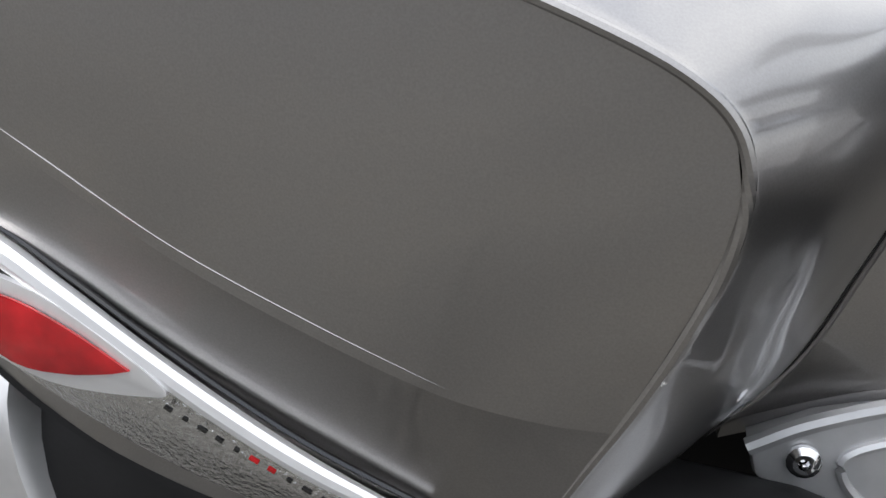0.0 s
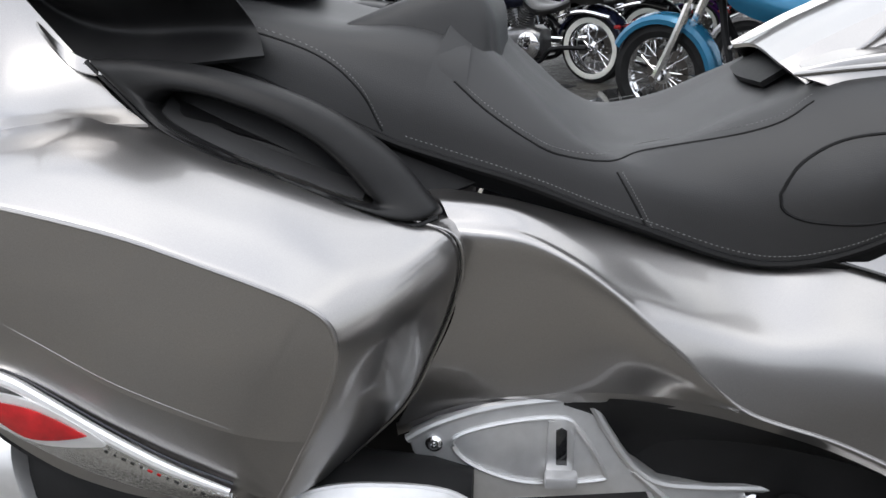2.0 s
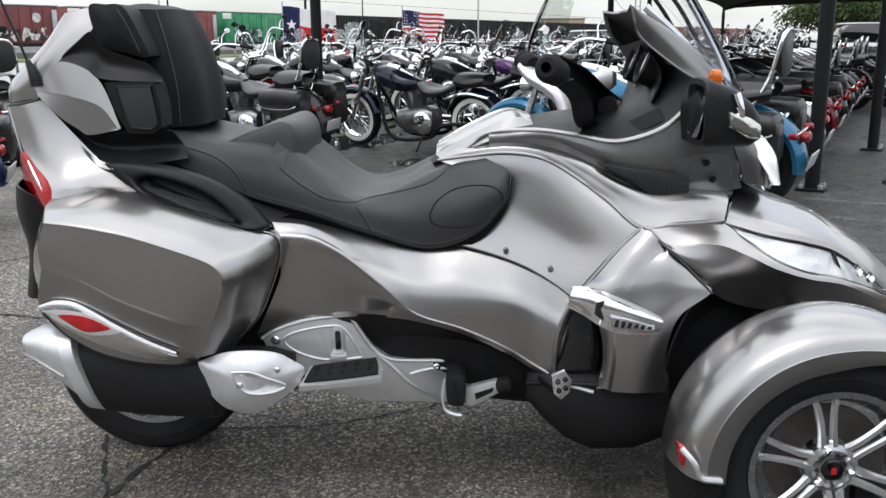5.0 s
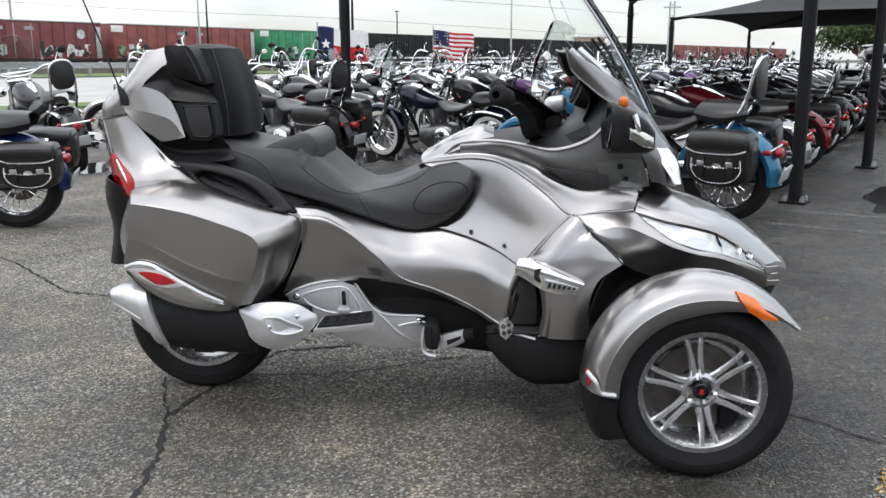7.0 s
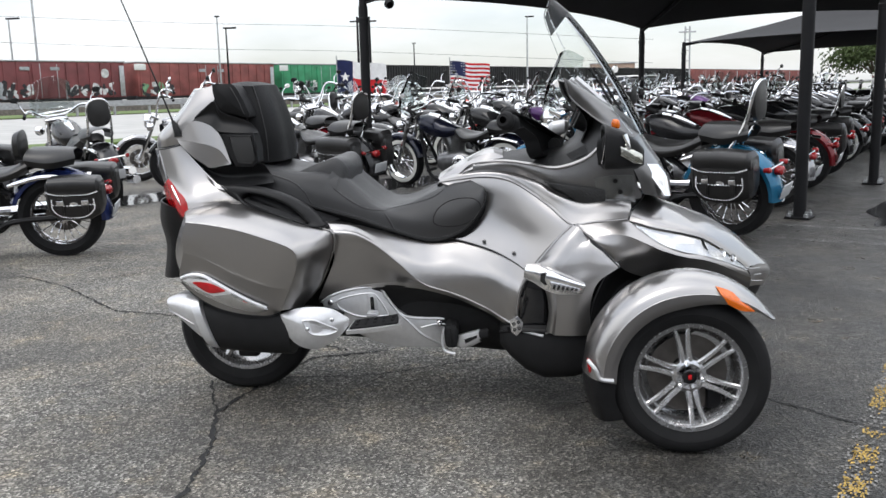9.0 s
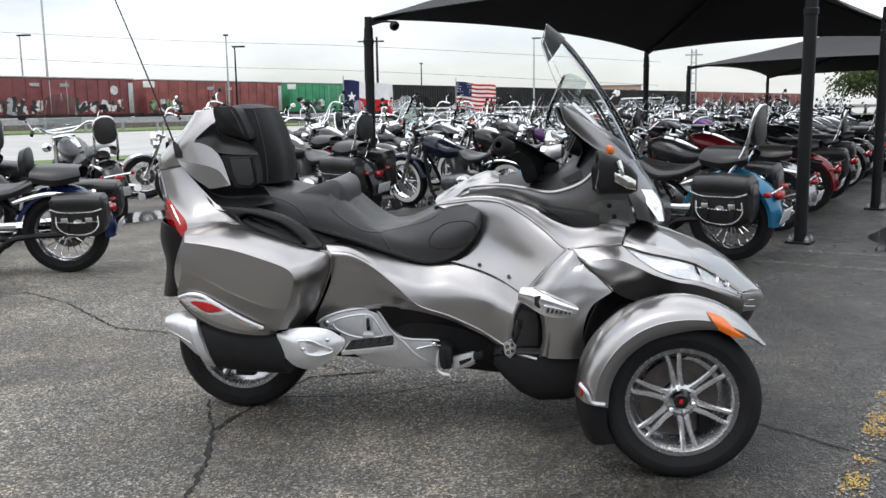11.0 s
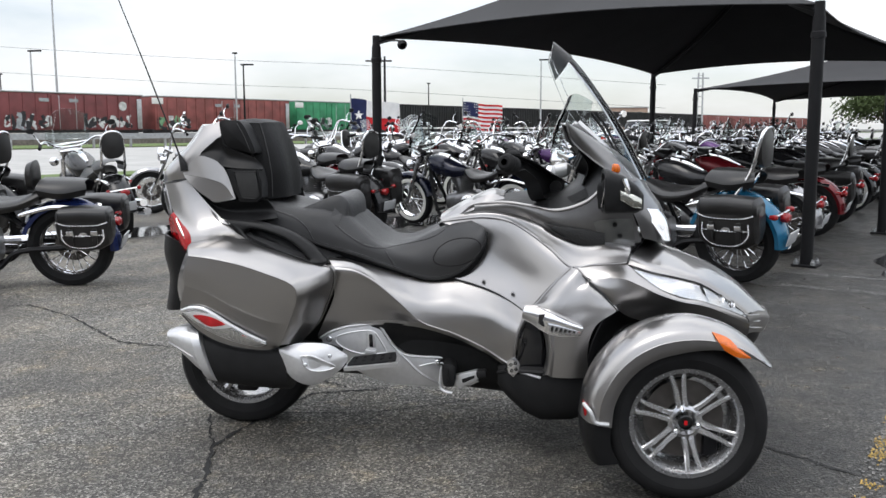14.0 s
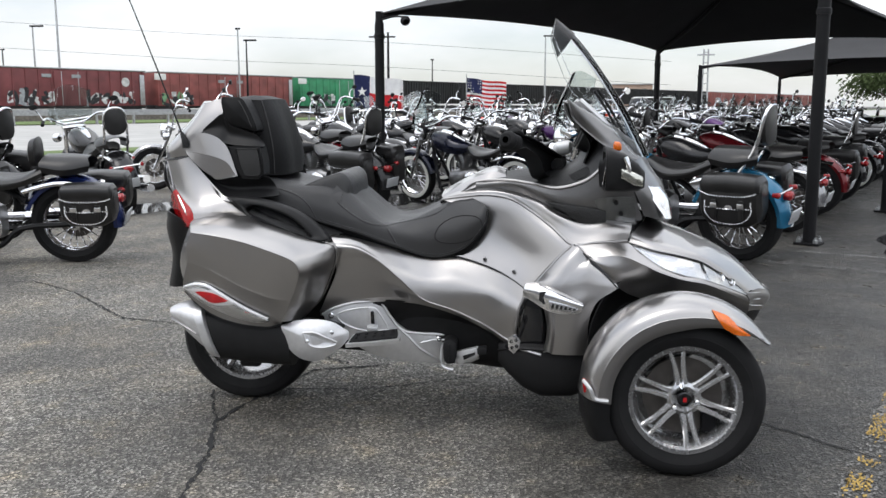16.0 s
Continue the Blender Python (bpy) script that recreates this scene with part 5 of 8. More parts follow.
trunk = part("trunk_shell", loft(mirrored([[(0.018, -0.264, 1.290), (0.023, -0.288, 1.235), (-0.045, -0.298, 1.175), (-0.116, -0.30, 1.105), (-0.126, -0.298, 1.068)],
                                           [(-0.05, -0.258, 1.274), (-0.078, -0.282, 1.212), (-0.128, -0.292, 1.152), (-0.178, -0.29, 1.098), (-0.182, -0.286, 1.06)],
                                           [(-0.075, -0.215, 1.272), (-0.115, -0.238, 1.205), (-0.168, -0.248, 1.15), (-0.218, -0.245, 1.10), (-0.224, -0.242, 1.055)],
                                           [(-0.11, -0.12, 1.28), (-0.16, -0.13, 1.21), (-0.215, -0.14, 1.15), (-0.265, -0.14, 1.10), (-0.275, -0.14, 1.053)],
                                           [(-0.12, 0.0, 1.282), (-0.175, 0.0, 1.21), (-0.235, 0.0, 1.15), (-0.285, 0.0, 1.10), (-0.295, 0.0, 1.053)]]), 26, 40, 0.006), M_SILVER, trike, "silver trunk shell")
part("trunk_top", loft(mirrored([[(0.03, -0.262, 1.288), (-0.05, -0.256, 1.272)], [(0.03, -0.14, 1.29), (-0.105, -0.14, 1.278)], [(0.03, 0, 1.29), (-0.12, 0, 1.28)]]), 6, 16, 0.01), M_SILVER, trunk)
part("shell_gap", tube([(-0.122, -0.301, 1.066), (-0.165, -0.297, 1.056), (-0.21, -0.283, 1.05), (-0.225, -0.246, 1.05)], 0.0028, 20, 6), M_GLOSSBLK, trunk, both=True)
part("trunk_core", rings([(-0.20, 0, 1.0, 0.24, 0.1), (-0.12, 0, 1.03, 0.275, 0.15), (-0.02, 0, 1.06, 0.287, 0.20), (0.06, 0, 1.06, 0.28, 0.20), (0.13, 0, 1.05, 0.26, 0.17)], 28, power=4), M_BLACKP, trunk, "black inner trunk")
inset_mid = [(-0.127, -0.302, 1.086), (-0.08, -0.316, 1.080), (-0.03, -0.323, 1.072), (0.02, -0.325, 1.058), (0.048, -0.324, 1.04), (0.078, -0.32, 0.993)]
inset = part("trunk_inset", loft([[(-0.131, -0.30, 1.091), (-0.095, -0.308, 1.126), (-0.057, -0.312, 1.157), (0.008, -0.313, 1.139), (0.048, -0.314, 1.095), (0.083, -0.315, 0.992)], inset_mid], 28, 10, 0.005), M_SILVER, trunk, "silver side inset", both=True)
part("inset_lower", loft([[(x, y + 0.003, z - 0.001) for x, y, z in inset_mid], [(-0.124, -0.302, 1.075), (-0.09, -0.314, 1.043), (-0.06, -0.319, 1.017), (-0.02, -0.322, 0.992), (0.004, -0.322, 0.978), (0.078, -0.319, 0.990)]], 28, 8, 0.005), M_SILVER, inset, both=True)
part("tail_skirt", loft([[(-0.12, -0.293, 1.066), (-0.06, -0.303, 1.012), (0.004, -0.306, 0.977), (0.09, -0.304, 0.985), (0.20, -0.28, 0.985)],
                         [(-0.085, -0.288, 1.02), (-0.02, -0.284, 0.965), (0.04, -0.28, 0.94), (0.12, -0.275, 0.938), (0.22, -0.255, 0.945)],
                         [(-0.055, -0.305, 0.99), (0.012, -0.322, 0.925), (0.06, -0.348, 0.903), (0.13, -0.348, 0.906), (0.24, -0.29, 0.915)]], 32, 18, 0.004), M_BLACKP, trunk, "black tail skirt", both=True, angle=50)
part("skirt_edge", loft([[(-0.02, -0.318, 0.952), (0.02, -0.328, 0.92), (0.075, -0.35, 0.904)], [(-0.012, -0.326, 0.944), (0.03, -0.342, 0.902), (0.088, -0.364, 0.896)]], 16, 4), M_SILVER, trunk, "silver skirt edge", both=True)
part("arm_shelf", loft([[(-0.052, -0.301, 1.170), (-0.012, -0.302, 1.203), (0.025, -0.304, 1.228), (0.05, -0.305, 1.19), (0.113, -0.305, 1.166), (0.16, -0.30, 1.148), (0.188, -0.285, 1.115)],
                        [(-0.056, -0.30, 1.164), (-0.016, -0.292, 1.178), (0.022, -0.288, 1.178), (0.05, -0.292, 1.152), (0.11, -0.30, 1.14), (0.16, -0.30, 1.128), (0.188, -0.29, 1.11)],
                        [(-0.058, -0.308, 1.158), (-0.02, -0.312, 1.152), (0.012, -0.315, 1.139), (0.04, -0.318, 1.118), (0.10, -0.32, 1.110), (0.16, -0.316, 1.108), (0.188, -0.30, 1.105)]], 32, 14, 0.006), M_BLACKP, trunk, "black arm shelf", both=True, angle=50)
arm_pad = part("arm_pad", pad([(0.024, 1.288), (0.066, 1.293), (0.106, 1.288), (0.137, 1.236), (0.16, 1.168), (0.11, 1.176), (0.057, 1.190), (0.036, 1.214)], -0.30, 0.10, 0.016, 40), M_VINYLBLK, trunk, "black stitched arm pad", both=True, angle=50)
part("pad_seam", tube([(0.095, -0.306, 1.282), (0.122, -0.312, 1.235), (0.143, -0.306, 1.178)], 0.0014, 16, 6), M_THREADBLK, arm_pad, both=True)
spk = part("speaker_pod", pad([(0.052, 1.106), (0.12, 1.108), (0.176, 1.107), (0.188, 1.051), (0.188, 0.998), (0.163, 0.979), (0.102, 0.981), (0.076, 1.028)], -0.316, 0.08, 0.004, 0), M_BLACKP, trunk, "black speaker pod", both=True)
part("speaker_cloth", plate([(0.083, 1.097), (0.169, 1.097), (0.181, 1.008), (0.163, 0.992), (0.113, 0.996), (0.098, 1.03)], -0.3235, -0.314, 0.002), M_SPKMESH, spk, "dark perforated speaker mesh", both=True)
part("speaker_rim", tube([(0.083, -0.323, 1.097), (0.169, -0.323, 1.097), (0.181, -0.323, 1.008), (0.163, -0.323, 0.992), (0.113, -0.323, 0.996), (0.098, -0.323, 1.03)], 0.0026, 60, 6, closed=True, smooth=False), M_BLACKP, spk, both=True)
backrest = part("backrest", loft(mirrored([[(0.09, -0.195, 1.285), (0.11, -0.215, 1.19), (0.12, -0.222, 1.09), (0.135, -0.222, 0.985)],
                                           [(0.14, -0.17, 1.285), (0.168, -0.19, 1.20), (0.188, -0.195, 1.09), (0.19, -0.19, 0.985)],
                                           [(0.165, -0.10, 1.288), (0.197, -0.12, 1.21), (0.226, -0.125, 1.10), (0.232, -0.12, 0.985)],
                                           [(0.168, 0.0, 1.288), (0.197, 0.0, 1.21), (0.224, 0.0, 1.10), (0.232, 0.0, 0.985)]]), 26, 36, 0.02), M_VINYLBLK, trike, "black stitched passenger backrest", angle=50)
part("backrest_cap", loft(mirrored([[(0.05, -0.195, 1.28), (0.09, -0.195, 1.285), (0.14, -0.17, 1.285)], [(0.04, -0.1, 1.298), (0.1, -0.1, 1.302), (0.165, -0.10, 1.288)], [(0.04, 0, 1.298), (0.1, 0, 1.302), (0.168, 0, 1.288)]]), 10, 20, 0.01), M_VINYLBLK, backrest, angle=60)
for yy in (-1, 1):
    part("backrest_seam", tube([(0.144, yy * 0.168, 1.284), (0.172, yy * 0.188, 1.20), (0.192, yy * 0.193, 1.09), (0.194, yy * 0.189, 0.99)], 0.0018, 24, 6), M_THREADBLK, backrest)
antenna = part("antenna_base", tube([(-0.122, -0.302, 1.10), (-0.128, -0.302, 1.125), (-0.142, -0.296, 1.158)], [0.016, 0.013, 0.007], 12, 10), M_BLACKP, trike, "black whip antenna", both=False)
part("antenna_rod", tube([(-0.142, -0.296, 1.155), (-0.19, -0.292, 1.29), (-0.28, -0.285, 1.53), (-0.38, -0.28, 1.79), (-0.44, -0.275, 1.95)], [0.0035, 0.003, 0.0025, 0.002, 0.0015], 24, 6), M_BLACKP, antenna)
SHIFT = Vector((0.004, 0, 0.013))

# cockpit
strip = [(1.0, -0.172, 0.952), (1.12, -0.205, 0.962), (1.22, -0.24, 0.952), (1.32, -0.272, 0.938), (1.42, -0.292, 0.968), (1.48, -0.302, 1.02), (1.525, -0.312, 1.082)]
fairing = part("fairing_side", loft([strip, [(1.0, -0.186, 0.945), (1.14, -0.215, 0.945), (1.24, -0.252, 0.918), (1.335, -0.28, 0.885), (1.44, -0.30, 0.89), (1.52, -0.308, 0.93), (1.58, -0.312, 0.99)],
                                     [(1.0, -0.19, 0.922), (1.15, -0.205, 0.910), (1.25, -0.235, 0.872), (1.34, -0.262, 0.828), (1.43, -0.28, 0.80), (1.53, -0.288, 0.805), (1.64, -0.275, 0.82)]], 36, 12), M_DARKGREY, trike, "dark grey fairing side", both=True)
part("fairing_strip", tube([(0.905, -0.176, 0.885), (0.95, -0.178, 0.918)] + strip, [0.002, 0.003, 0.005, 0.006, 0.006, 0.007, 0.007, 0.006, 0.004], 50, 8), M_SILVER, fairing, "thin silver fairing edge", both=True)
part("mesh_vent", plate([(1.272, 0.888), (1.355, 0.842), (1.41, 0.802), (1.50, 0.795), (1.50, 0.855), (1.425, 0.868), (1.335, 0.878)], -0.31, -0.27, 0.002), M_MESH, fairing, "black mesh vent", both=True)
part("cockpit_floor", loft(mirrored([strip, [(1.02, -0.12, 0.965), (1.13, -0.13, 0.975), (1.22, -0.14, 0.985), (1.31, -0.15, 0.99), (1.40, -0.16, 1.02), (1.45, -0.17, 1.07), (1.49, -0.18, 1.12)],
                                     [(1.03, 0.0, 0.975), (1.14, 0.0, 0.985), (1.22, 0.0, 0.995), (1.30, 0.0, 1.0), (1.38, 0.0, 1.02), (1.43, 0.0, 1.07), (1.47, 0.0, 1.12)]]), 30, 28, 0.006), M_BLACKP, trike, "black cockpit floor")
brow = part("dash_brow", loft(mirrored([[(1.375, -0.218, 1.20), (1.43, -0.245, 1.15), (1.50, -0.285, 1.098), (1.57, -0.305, 1.07)],
                                        [(1.353, -0.222, 1.268), (1.425, -0.25, 1.20), (1.52, -0.282, 1.118), (1.60, -0.29, 1.05)],
                                        [(1.352, -0.205, 1.272), (1.435, -0.225, 1.222), (1.535, -0.243, 1.145), (1.63, -0.24, 1.058)],
                                        [(1.365, -0.1, 1.266), (1.45, -0.11, 1.22), (1.555, -0.12, 1.155), (1.65, -0.12, 1.08)],
                                        [(1.37, 0.0, 1.266), (1.455, 0.0, 1.222), (1.56, 0.0, 1.158), (1.655, 0.0, 1.085)]]), 26, 40, 0.006), M_DARKGREY, trike, "dark grey pointed instrument brow", angle=50)
part("brow_edge", tube([(1.354, -0.222, 1.266), (1.362, -0.223, 1.232), (1.378, -0.222, 1.196), (1.43, -0.248, 1.148), (1.50, -0.288, 1.096), (1.57, -0.307, 1.068)], 0.0035, 40, 8), M_DARKGREY, brow, both=True)
for yy, r in ((-0.085, 0.055), (0.085, 0.055)):
    g = part("gauge_ring", lathe([(r, -0.03), (r, 0.012), (r - 0.008, 0.016), (r - 0.012, 0.0), (0, 0.0)], 32, pose(1.425, yy, 1.125, 0, -68, 0)), M_BLACKP, brow, "black gauge pod")
    part("gauge_face", lathe([(r - 0.013, 0.001), (0, 0.002)], 28, pose(1.423, yy, 1.126, 0, -68, 0)), M_DIAL, g, "pale gauge face")
for k in range(7):
    a = radians(210 - 40 * k)
    q = part("gauge_tick", block((0.034 * math.cos(a), 0.034 * math.sin(a), 0.003), (0.008, 0.002, 0.001), 0), M_RED if k > 4 else M_GLOSSBLK, g)
    q.matrix_local = pose(1.423, -0.085, 1.126, 0, -68, 0)
part("dash_panel", loft([[(1.40, -0.2, 1.17), (1.44, -0.2, 1.10), (1.42, -0.2, 1.03)], [(1.44, 0.0, 1.19), (1.46, 0.0, 1.11), (1.43, 0.0, 1.03)], [(1.40, 0.2, 1.17), (1.44, 0.2, 1.10), (1.42, 0.2, 1.03)]], 12, 14), M_BLACKP, brow, "black dash panel")
part("glove_lid", loft([[(1.24, -0.17, 0.981), (1.34, -0.20, 0.978), (1.43, -0.23, 1.02)], [(1.255, -0.225, 0.958), (1.34, -0.25, 0.95), (1.44, -0.275, 0.992)]], 14, 6, 0.006), M_VINYLBLK, fairing, "black glove lid", both=True)
# front cowl, upper lamps, screen
cowl = part("front_cowl", loft(mirrored([[(1.525, -0.312, 1.08), (1.575, -0.312, 0.985), (1.62, -0.295, 0.90), (1.645, -0.275, 0.835)],
                                         [(1.58, -0.25, 1.075), (1.632, -0.262, 0.985), (1.685, -0.262, 0.905), (1.705, -0.25, 0.82)],
                                         [(1.63, -0.14, 1.08), (1.675, -0.15, 1.0), (1.73, -0.15, 0.92), (1.755, -0.14, 0.80)],
                                         [(1.65, 0.0, 1.085), (1.70, 0.0, 1.005), (1.755, 0.0, 0.92), (1.78, 0.0, 0.795)]]), 20, 34), M_DARKGREY, trike, "dark grey front cowl")
part("upper_headlight", loft([[(1.648, -0.268, 0.948), (1.678, -0.272, 0.895), (1.728, -0.262, 0.825)], [(1.70, -0.24, 0.943), (1.730, -0.244, 0.895), (1.752, -0.238, 0.822)], [(1.712, -0.17, 0.945), (1.748, -0.18, 0.898), (1.765, -0.18, 0.83)]], 16, 10, 0.006), M_REFLECT, cowl, "clear upper headlight", both=True)
part("side_lens", loft([[(1.455, -0.307, 0.90), (1.53, -0.312, 0.912), (1.605, -0.302, 0.91)], [(1.47, -0.306, 0.855), (1.54, -0.309, 0.86), (1.61, -0.298, 0.86)], [(1.50, -0.298, 0.812), (1.55, -0.298, 0.806), (1.615, -0.288, 0.805)]], 14, 8, 0.004), M_DEFLECT, cowl, "clear plastic deflector", both=True)
for p in ((1.535, -0.315, 0.89), (1.555, -0.309, 0.848)):
    part("screw", lathe([(0.009, 0), (0.009, 0.004), (0.004, 0.004), (0.003, 0.001), (0, 0.001)], 12, pose(*p) @ AXLE), M_BLACKP, cowl, both=True)
sc = [[(1.60, -0.285, 1.06), (1.485, -0.278, 1.205), (1.382, -0.26, 1.32), (1.327, -0.235, 1.43), (1.292, -0.17, 1.522)],
      [(1.66, -0.18, 1.055), (1.567, -0.175, 1.215), (1.467, -0.165, 1.365), (1.377, -0.15, 1.485), (1.302, -0.10, 1.568)],
      [(1.69, 0.0, 1.055), (1.597, 0.0, 1.23), (1.497, 0.0, 1.38), (1.397, 0.0, 1.51), (1.306, 0.0, 1.588)]]
screen = part("windshield", loft(mirrored(sc), 30, 30, 0.005), M_SHIELD, trike, "tall clear windshield with dark tip")
part("screen_band", loft(mirrored([[(x + 0.004, y, z + 0.003) for x, y, z in spline(r, 11)[8:]] for r in sc]), 6, 30, 0.003), M_TINT, screen, "smoked tip")
part("screen_rim", tube(sc[0] + [(1.302, -0.10, 1.57), (1.306, 0, 1.59), (1.302, 0.10, 1.57)] + [(x, -y, z) for x, y, z in reversed(sc[0])], 0.0015, 70, 6), M_LENS, screen)
part("screen_bracket", tube([(1.575, -0.17, 1.09), (1.49, -0.17, 1.19), (1.40, -0.16, 1.27)], 0.011, 20, 8, flat=1.5), M_SATIN, screen, "silver screen bracket", both=True)
part("screen_stay", tube([(1.60, -0.10, 1.10), (1.52, -0.10, 1.24), (1.47, -0.10, 1.31)], 0.006, 14, 6), M_BLACKP, screen, both=True)
# mirrors
SHIFT = Vector((0.016, 0, 0.013))
mirror = part("mirror_housing", rings([(1.612, -0.40, 0.985, 0.03, 0.03), (1.585, -0.40, 0.995, 0.062, 0.052), (1.535, -0.402, 1.012, 0.085, 0.07), (1.478, -0.402, 1.022, 0.092, 0.08), (1.468, -0.402, 1.022, 0.088, 0.077), (1.468, -0.402, 1.022, 0.074, 0.064), (1.485, -0.402, 1.022, 0.068, 0.058), (1.535, -0.402, 1.016, 0.06, 0.05)], 32, power=4.5), M_BLACKP, trike, "black mirror housing", both=True, angle=50)
glass_bm = rings([(-0.001, 0, 0, 0.070, 0.060), (0.001, 0, 0, 0.070, 0.060)], 24, power=3.5)
glass_bm.transform(pose(1.474, -0.402, 1.022, 0, 9, -6))
part("mirror_glass", glass_bm, M_CHROME, mirror, "mirror glass", both=True)
part("mirror_arm", loft([[(1.475, -0.30, 1.085), (1.455, -0.31, 1.03), (1.46, -0.315, 0.95)], [(1.50, -0.345, 1.085), (1.485, -0.35, 1.03), (1.485, -0.35, 0.945)], [(1.55, -0.33, 1.07), (1.56, -0.34, 1.02), (1.55, -0.34, 0.95)]], 12, 10, 0.012), M_BLACKP, mirror, both=True)
part("mirror_strip", tube([(1.535, -0.488, 1.07), (1.545, -0.49, 1.04), (1.55, -0.486, 1.005)], 0.009, 10, 8), M_CHROME, mirror, "chrome strip", both=True)
part("turn_lamp", rings([(1.512, -0.455, 1.016, 0.026, 0.013), (1.522, -0.462, 1.012, 0.036, 0.022), (1.57, -0.46, 0.992, 0.038, 0.025), (1.60, -0.45, 0.98, 0.026, 0.018)], 16, power=3.5), M_FACET, mirror, "clear turn lamp", both=True)
part("amber_lamp", rings([(1.500, -0.385, 1.102, 0.010, 0.012), (1.505, -0.388, 1.103, 0.015, 0.018), (1.522, -0.388, 1.102, 0.014, 0.017), (1.530, -0.386, 1.10, 0.007, 0.010)], 14, power=3), M_AMBER, mirror, "amber lamp", both=True)
SHIFT = Vector((0.004, 0, 0.013))
# handlebar
bar = part("handlebar", tube([(1.32, -0.10, 1.015), (1.335, 0.0, 1.02), (1.32, 0.10, 1.015)], 0.026, 16, 12), M_BLACKP, trike, "black handlebar")
SHIFT = None
grip_bm = lathe([(0.0, -0.006), (0.012, -0.006), (0.014, -0.002), (0.022, -0.002), (0.030, 0.004), (0.034, 0.014), (0.0345, 0.024), (0.031, 0.03), (0.0325, 0.036), (0.032, 0.07), (0.026, 0.08)], 28, look((1.128, -0.445, 1.141), (1.20, -0.30, 1.105)) @ Matrix.Rotation(math.pi, 4, "X"))
part("grip", grip_bm, M_RUBBER, bar, "black rubber grip", both=True)
arm_top = [(1.145, -0.385, 1.163), (1.20, -0.28, 1.136), (1.268, -0.14, 1.087), (1.335, -0.01, 1.044)]
arm_low = [(1.150, -0.38, 1.108), (1.200, -0.30, 1.062), (1.232, -0.235, 0.992), (1.315, -0.05, 1.0)]
guard = part("bar_arm", loft([[(x + 0.05, y + 0.03, z - 0.012) for x, y, z in arm_top], [(x + 0.012, y + 0.008, z + 0.003) for x, y, z in arm_top], arm_top, along(arm_top, arm_low, [0.5] * 4), arm_low, [(x + 0.012, y + 0.01, z - 0.004) for x, y, z in arm_low], [(x + 0.05, y + 0.03, z + 0.004) for x, y, z in arm_low]], 30, 30, 0.004), M_BLACKP, bar, "broad black bar arm", angle=50)
part("arm_edge", tube([(x, y - 0.001, z + 0.001) for x, y, z in arm_top], 0.0025, 20, 6), M_GLOSSBLK, guard)
SHIFT = Vector((0.004, 0, 0.013))
part("hand_lever", tube([(1.12, 0.40, 1.11), (1.16, 0.36, 1.075), (1.21, 0.32, 1.045), (1.245, 0.29, 1.01), (1.262, 0.26, 0.95)], [0.014, 0.026, 0.028, 0.026, 0.018], 24, 12, flat=1.3), M_SATIN, bar, "silver lever cover")
part("reservoir", rings([(1.31, 0.2, 1.06, 0.03, 0.022), (1.325, 0.2, 1.062, 0.045, 0.032), (1.375, 0.2, 1.072, 0.045, 0.03), (1.39, 0.2, 1.075, 0.03, 0.02)], 18, power=3.5), M_SATIN, bar, "silver fluid reservoir")
SHIFT = None

# ---- the ground and far setting ----
bm = bmesh.new()
bmesh.ops.create_grid(bm, x_segments=8, y_segments=8, size=400)
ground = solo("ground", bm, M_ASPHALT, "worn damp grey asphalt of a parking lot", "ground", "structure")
TRACK = V(0.479, 0.878, 0)   # the way the train, road and parking rows run
ACROSS = V(0.878, -0.479, 0)
HEAD = math.degrees(math.atan2(TRACK.y, TRACK.x))


def at_lot(u, a, z=0.0):
    """A place by its way along the tracks and across them."""
    p = TRACK * u + ACROSS * a
    return Vector((p.x, p.y, z))


def slab(u0, u1, a0, a1, z0, z1, n=1):
    bm = bmesh.new()
    for k in range(n):
        s0, s1 = u0 + (u1 - u0) * k / n, u0 + (u1 - u0) * (k + 1) / n
        v = [bm.verts.new(at_lot(u, a, z)) for z in (z0, z1) for u, a in ((s0, a0), (s1, a0), (s1, a1), (s0, a1))]
        for f in ((4, 5, 6, 7), (3, 2, 1, 0), (0, 1, 5, 4), (1, 2, 6, 5), (2, 3, 7, 6), (3, 0, 4, 7)):
            bm.faces.new([v[i] for i in f])
    bmesh.ops.recalc_face_normals(bm, faces=bm.faces)
    return bm


M_CONCRETE = mat("pale_concrete", (0.38, 0.375, 0.36), 0.85, var=0.14, scale=0.7, bump=0.1, bscale=40)
M_GRASS = mat("green_grass", (0.10, 0.15, 0.04), 0.9, var=0.45, scale=9, bump=0.5, bscale=60)
M_BALLAST = mat("rail_ballast", (0.16, 0.14, 0.125), 0.95, var=0.35, scale=4, bump=0.6, bscale=20)
M_GALV = mat("galvanised_steel", (0.42, 0.43, 0.44), 0.4, 0.8, var=0.2, scale=5)
M_OXRED = mat("oxide_red_car", (0.165, 0.042, 0.044), 0.6, 0.0, var=0.25, scale=0.8, bump=0.1, bscale=12)
M_RUSTRED = mat("rusty_red_car", (0.215, 0.062, 0.055), 0.65, 0.0, var=0.3, scale=0.9)
M_GREENCAR = mat("green_car", (0.03, 0.22, 0.10), 0.55, 0.0, var=0.25, scale=1.2)
M_BLACKCAR = mat("black_hopper", (0.02, 0.02, 0.022), 0.5, 0.0, var=0.3, scale=1.0)
M_YELLOW = mat("worn_yellow_paint", (0.42, 0.28, 0.07), 0.85, var=0.4, scale=40, bump=0.4, bscale=90)
M_LINE = mat("worn_white_line", (0.30, 0.30, 0.29), 0.85, var=0.4, scale=25)
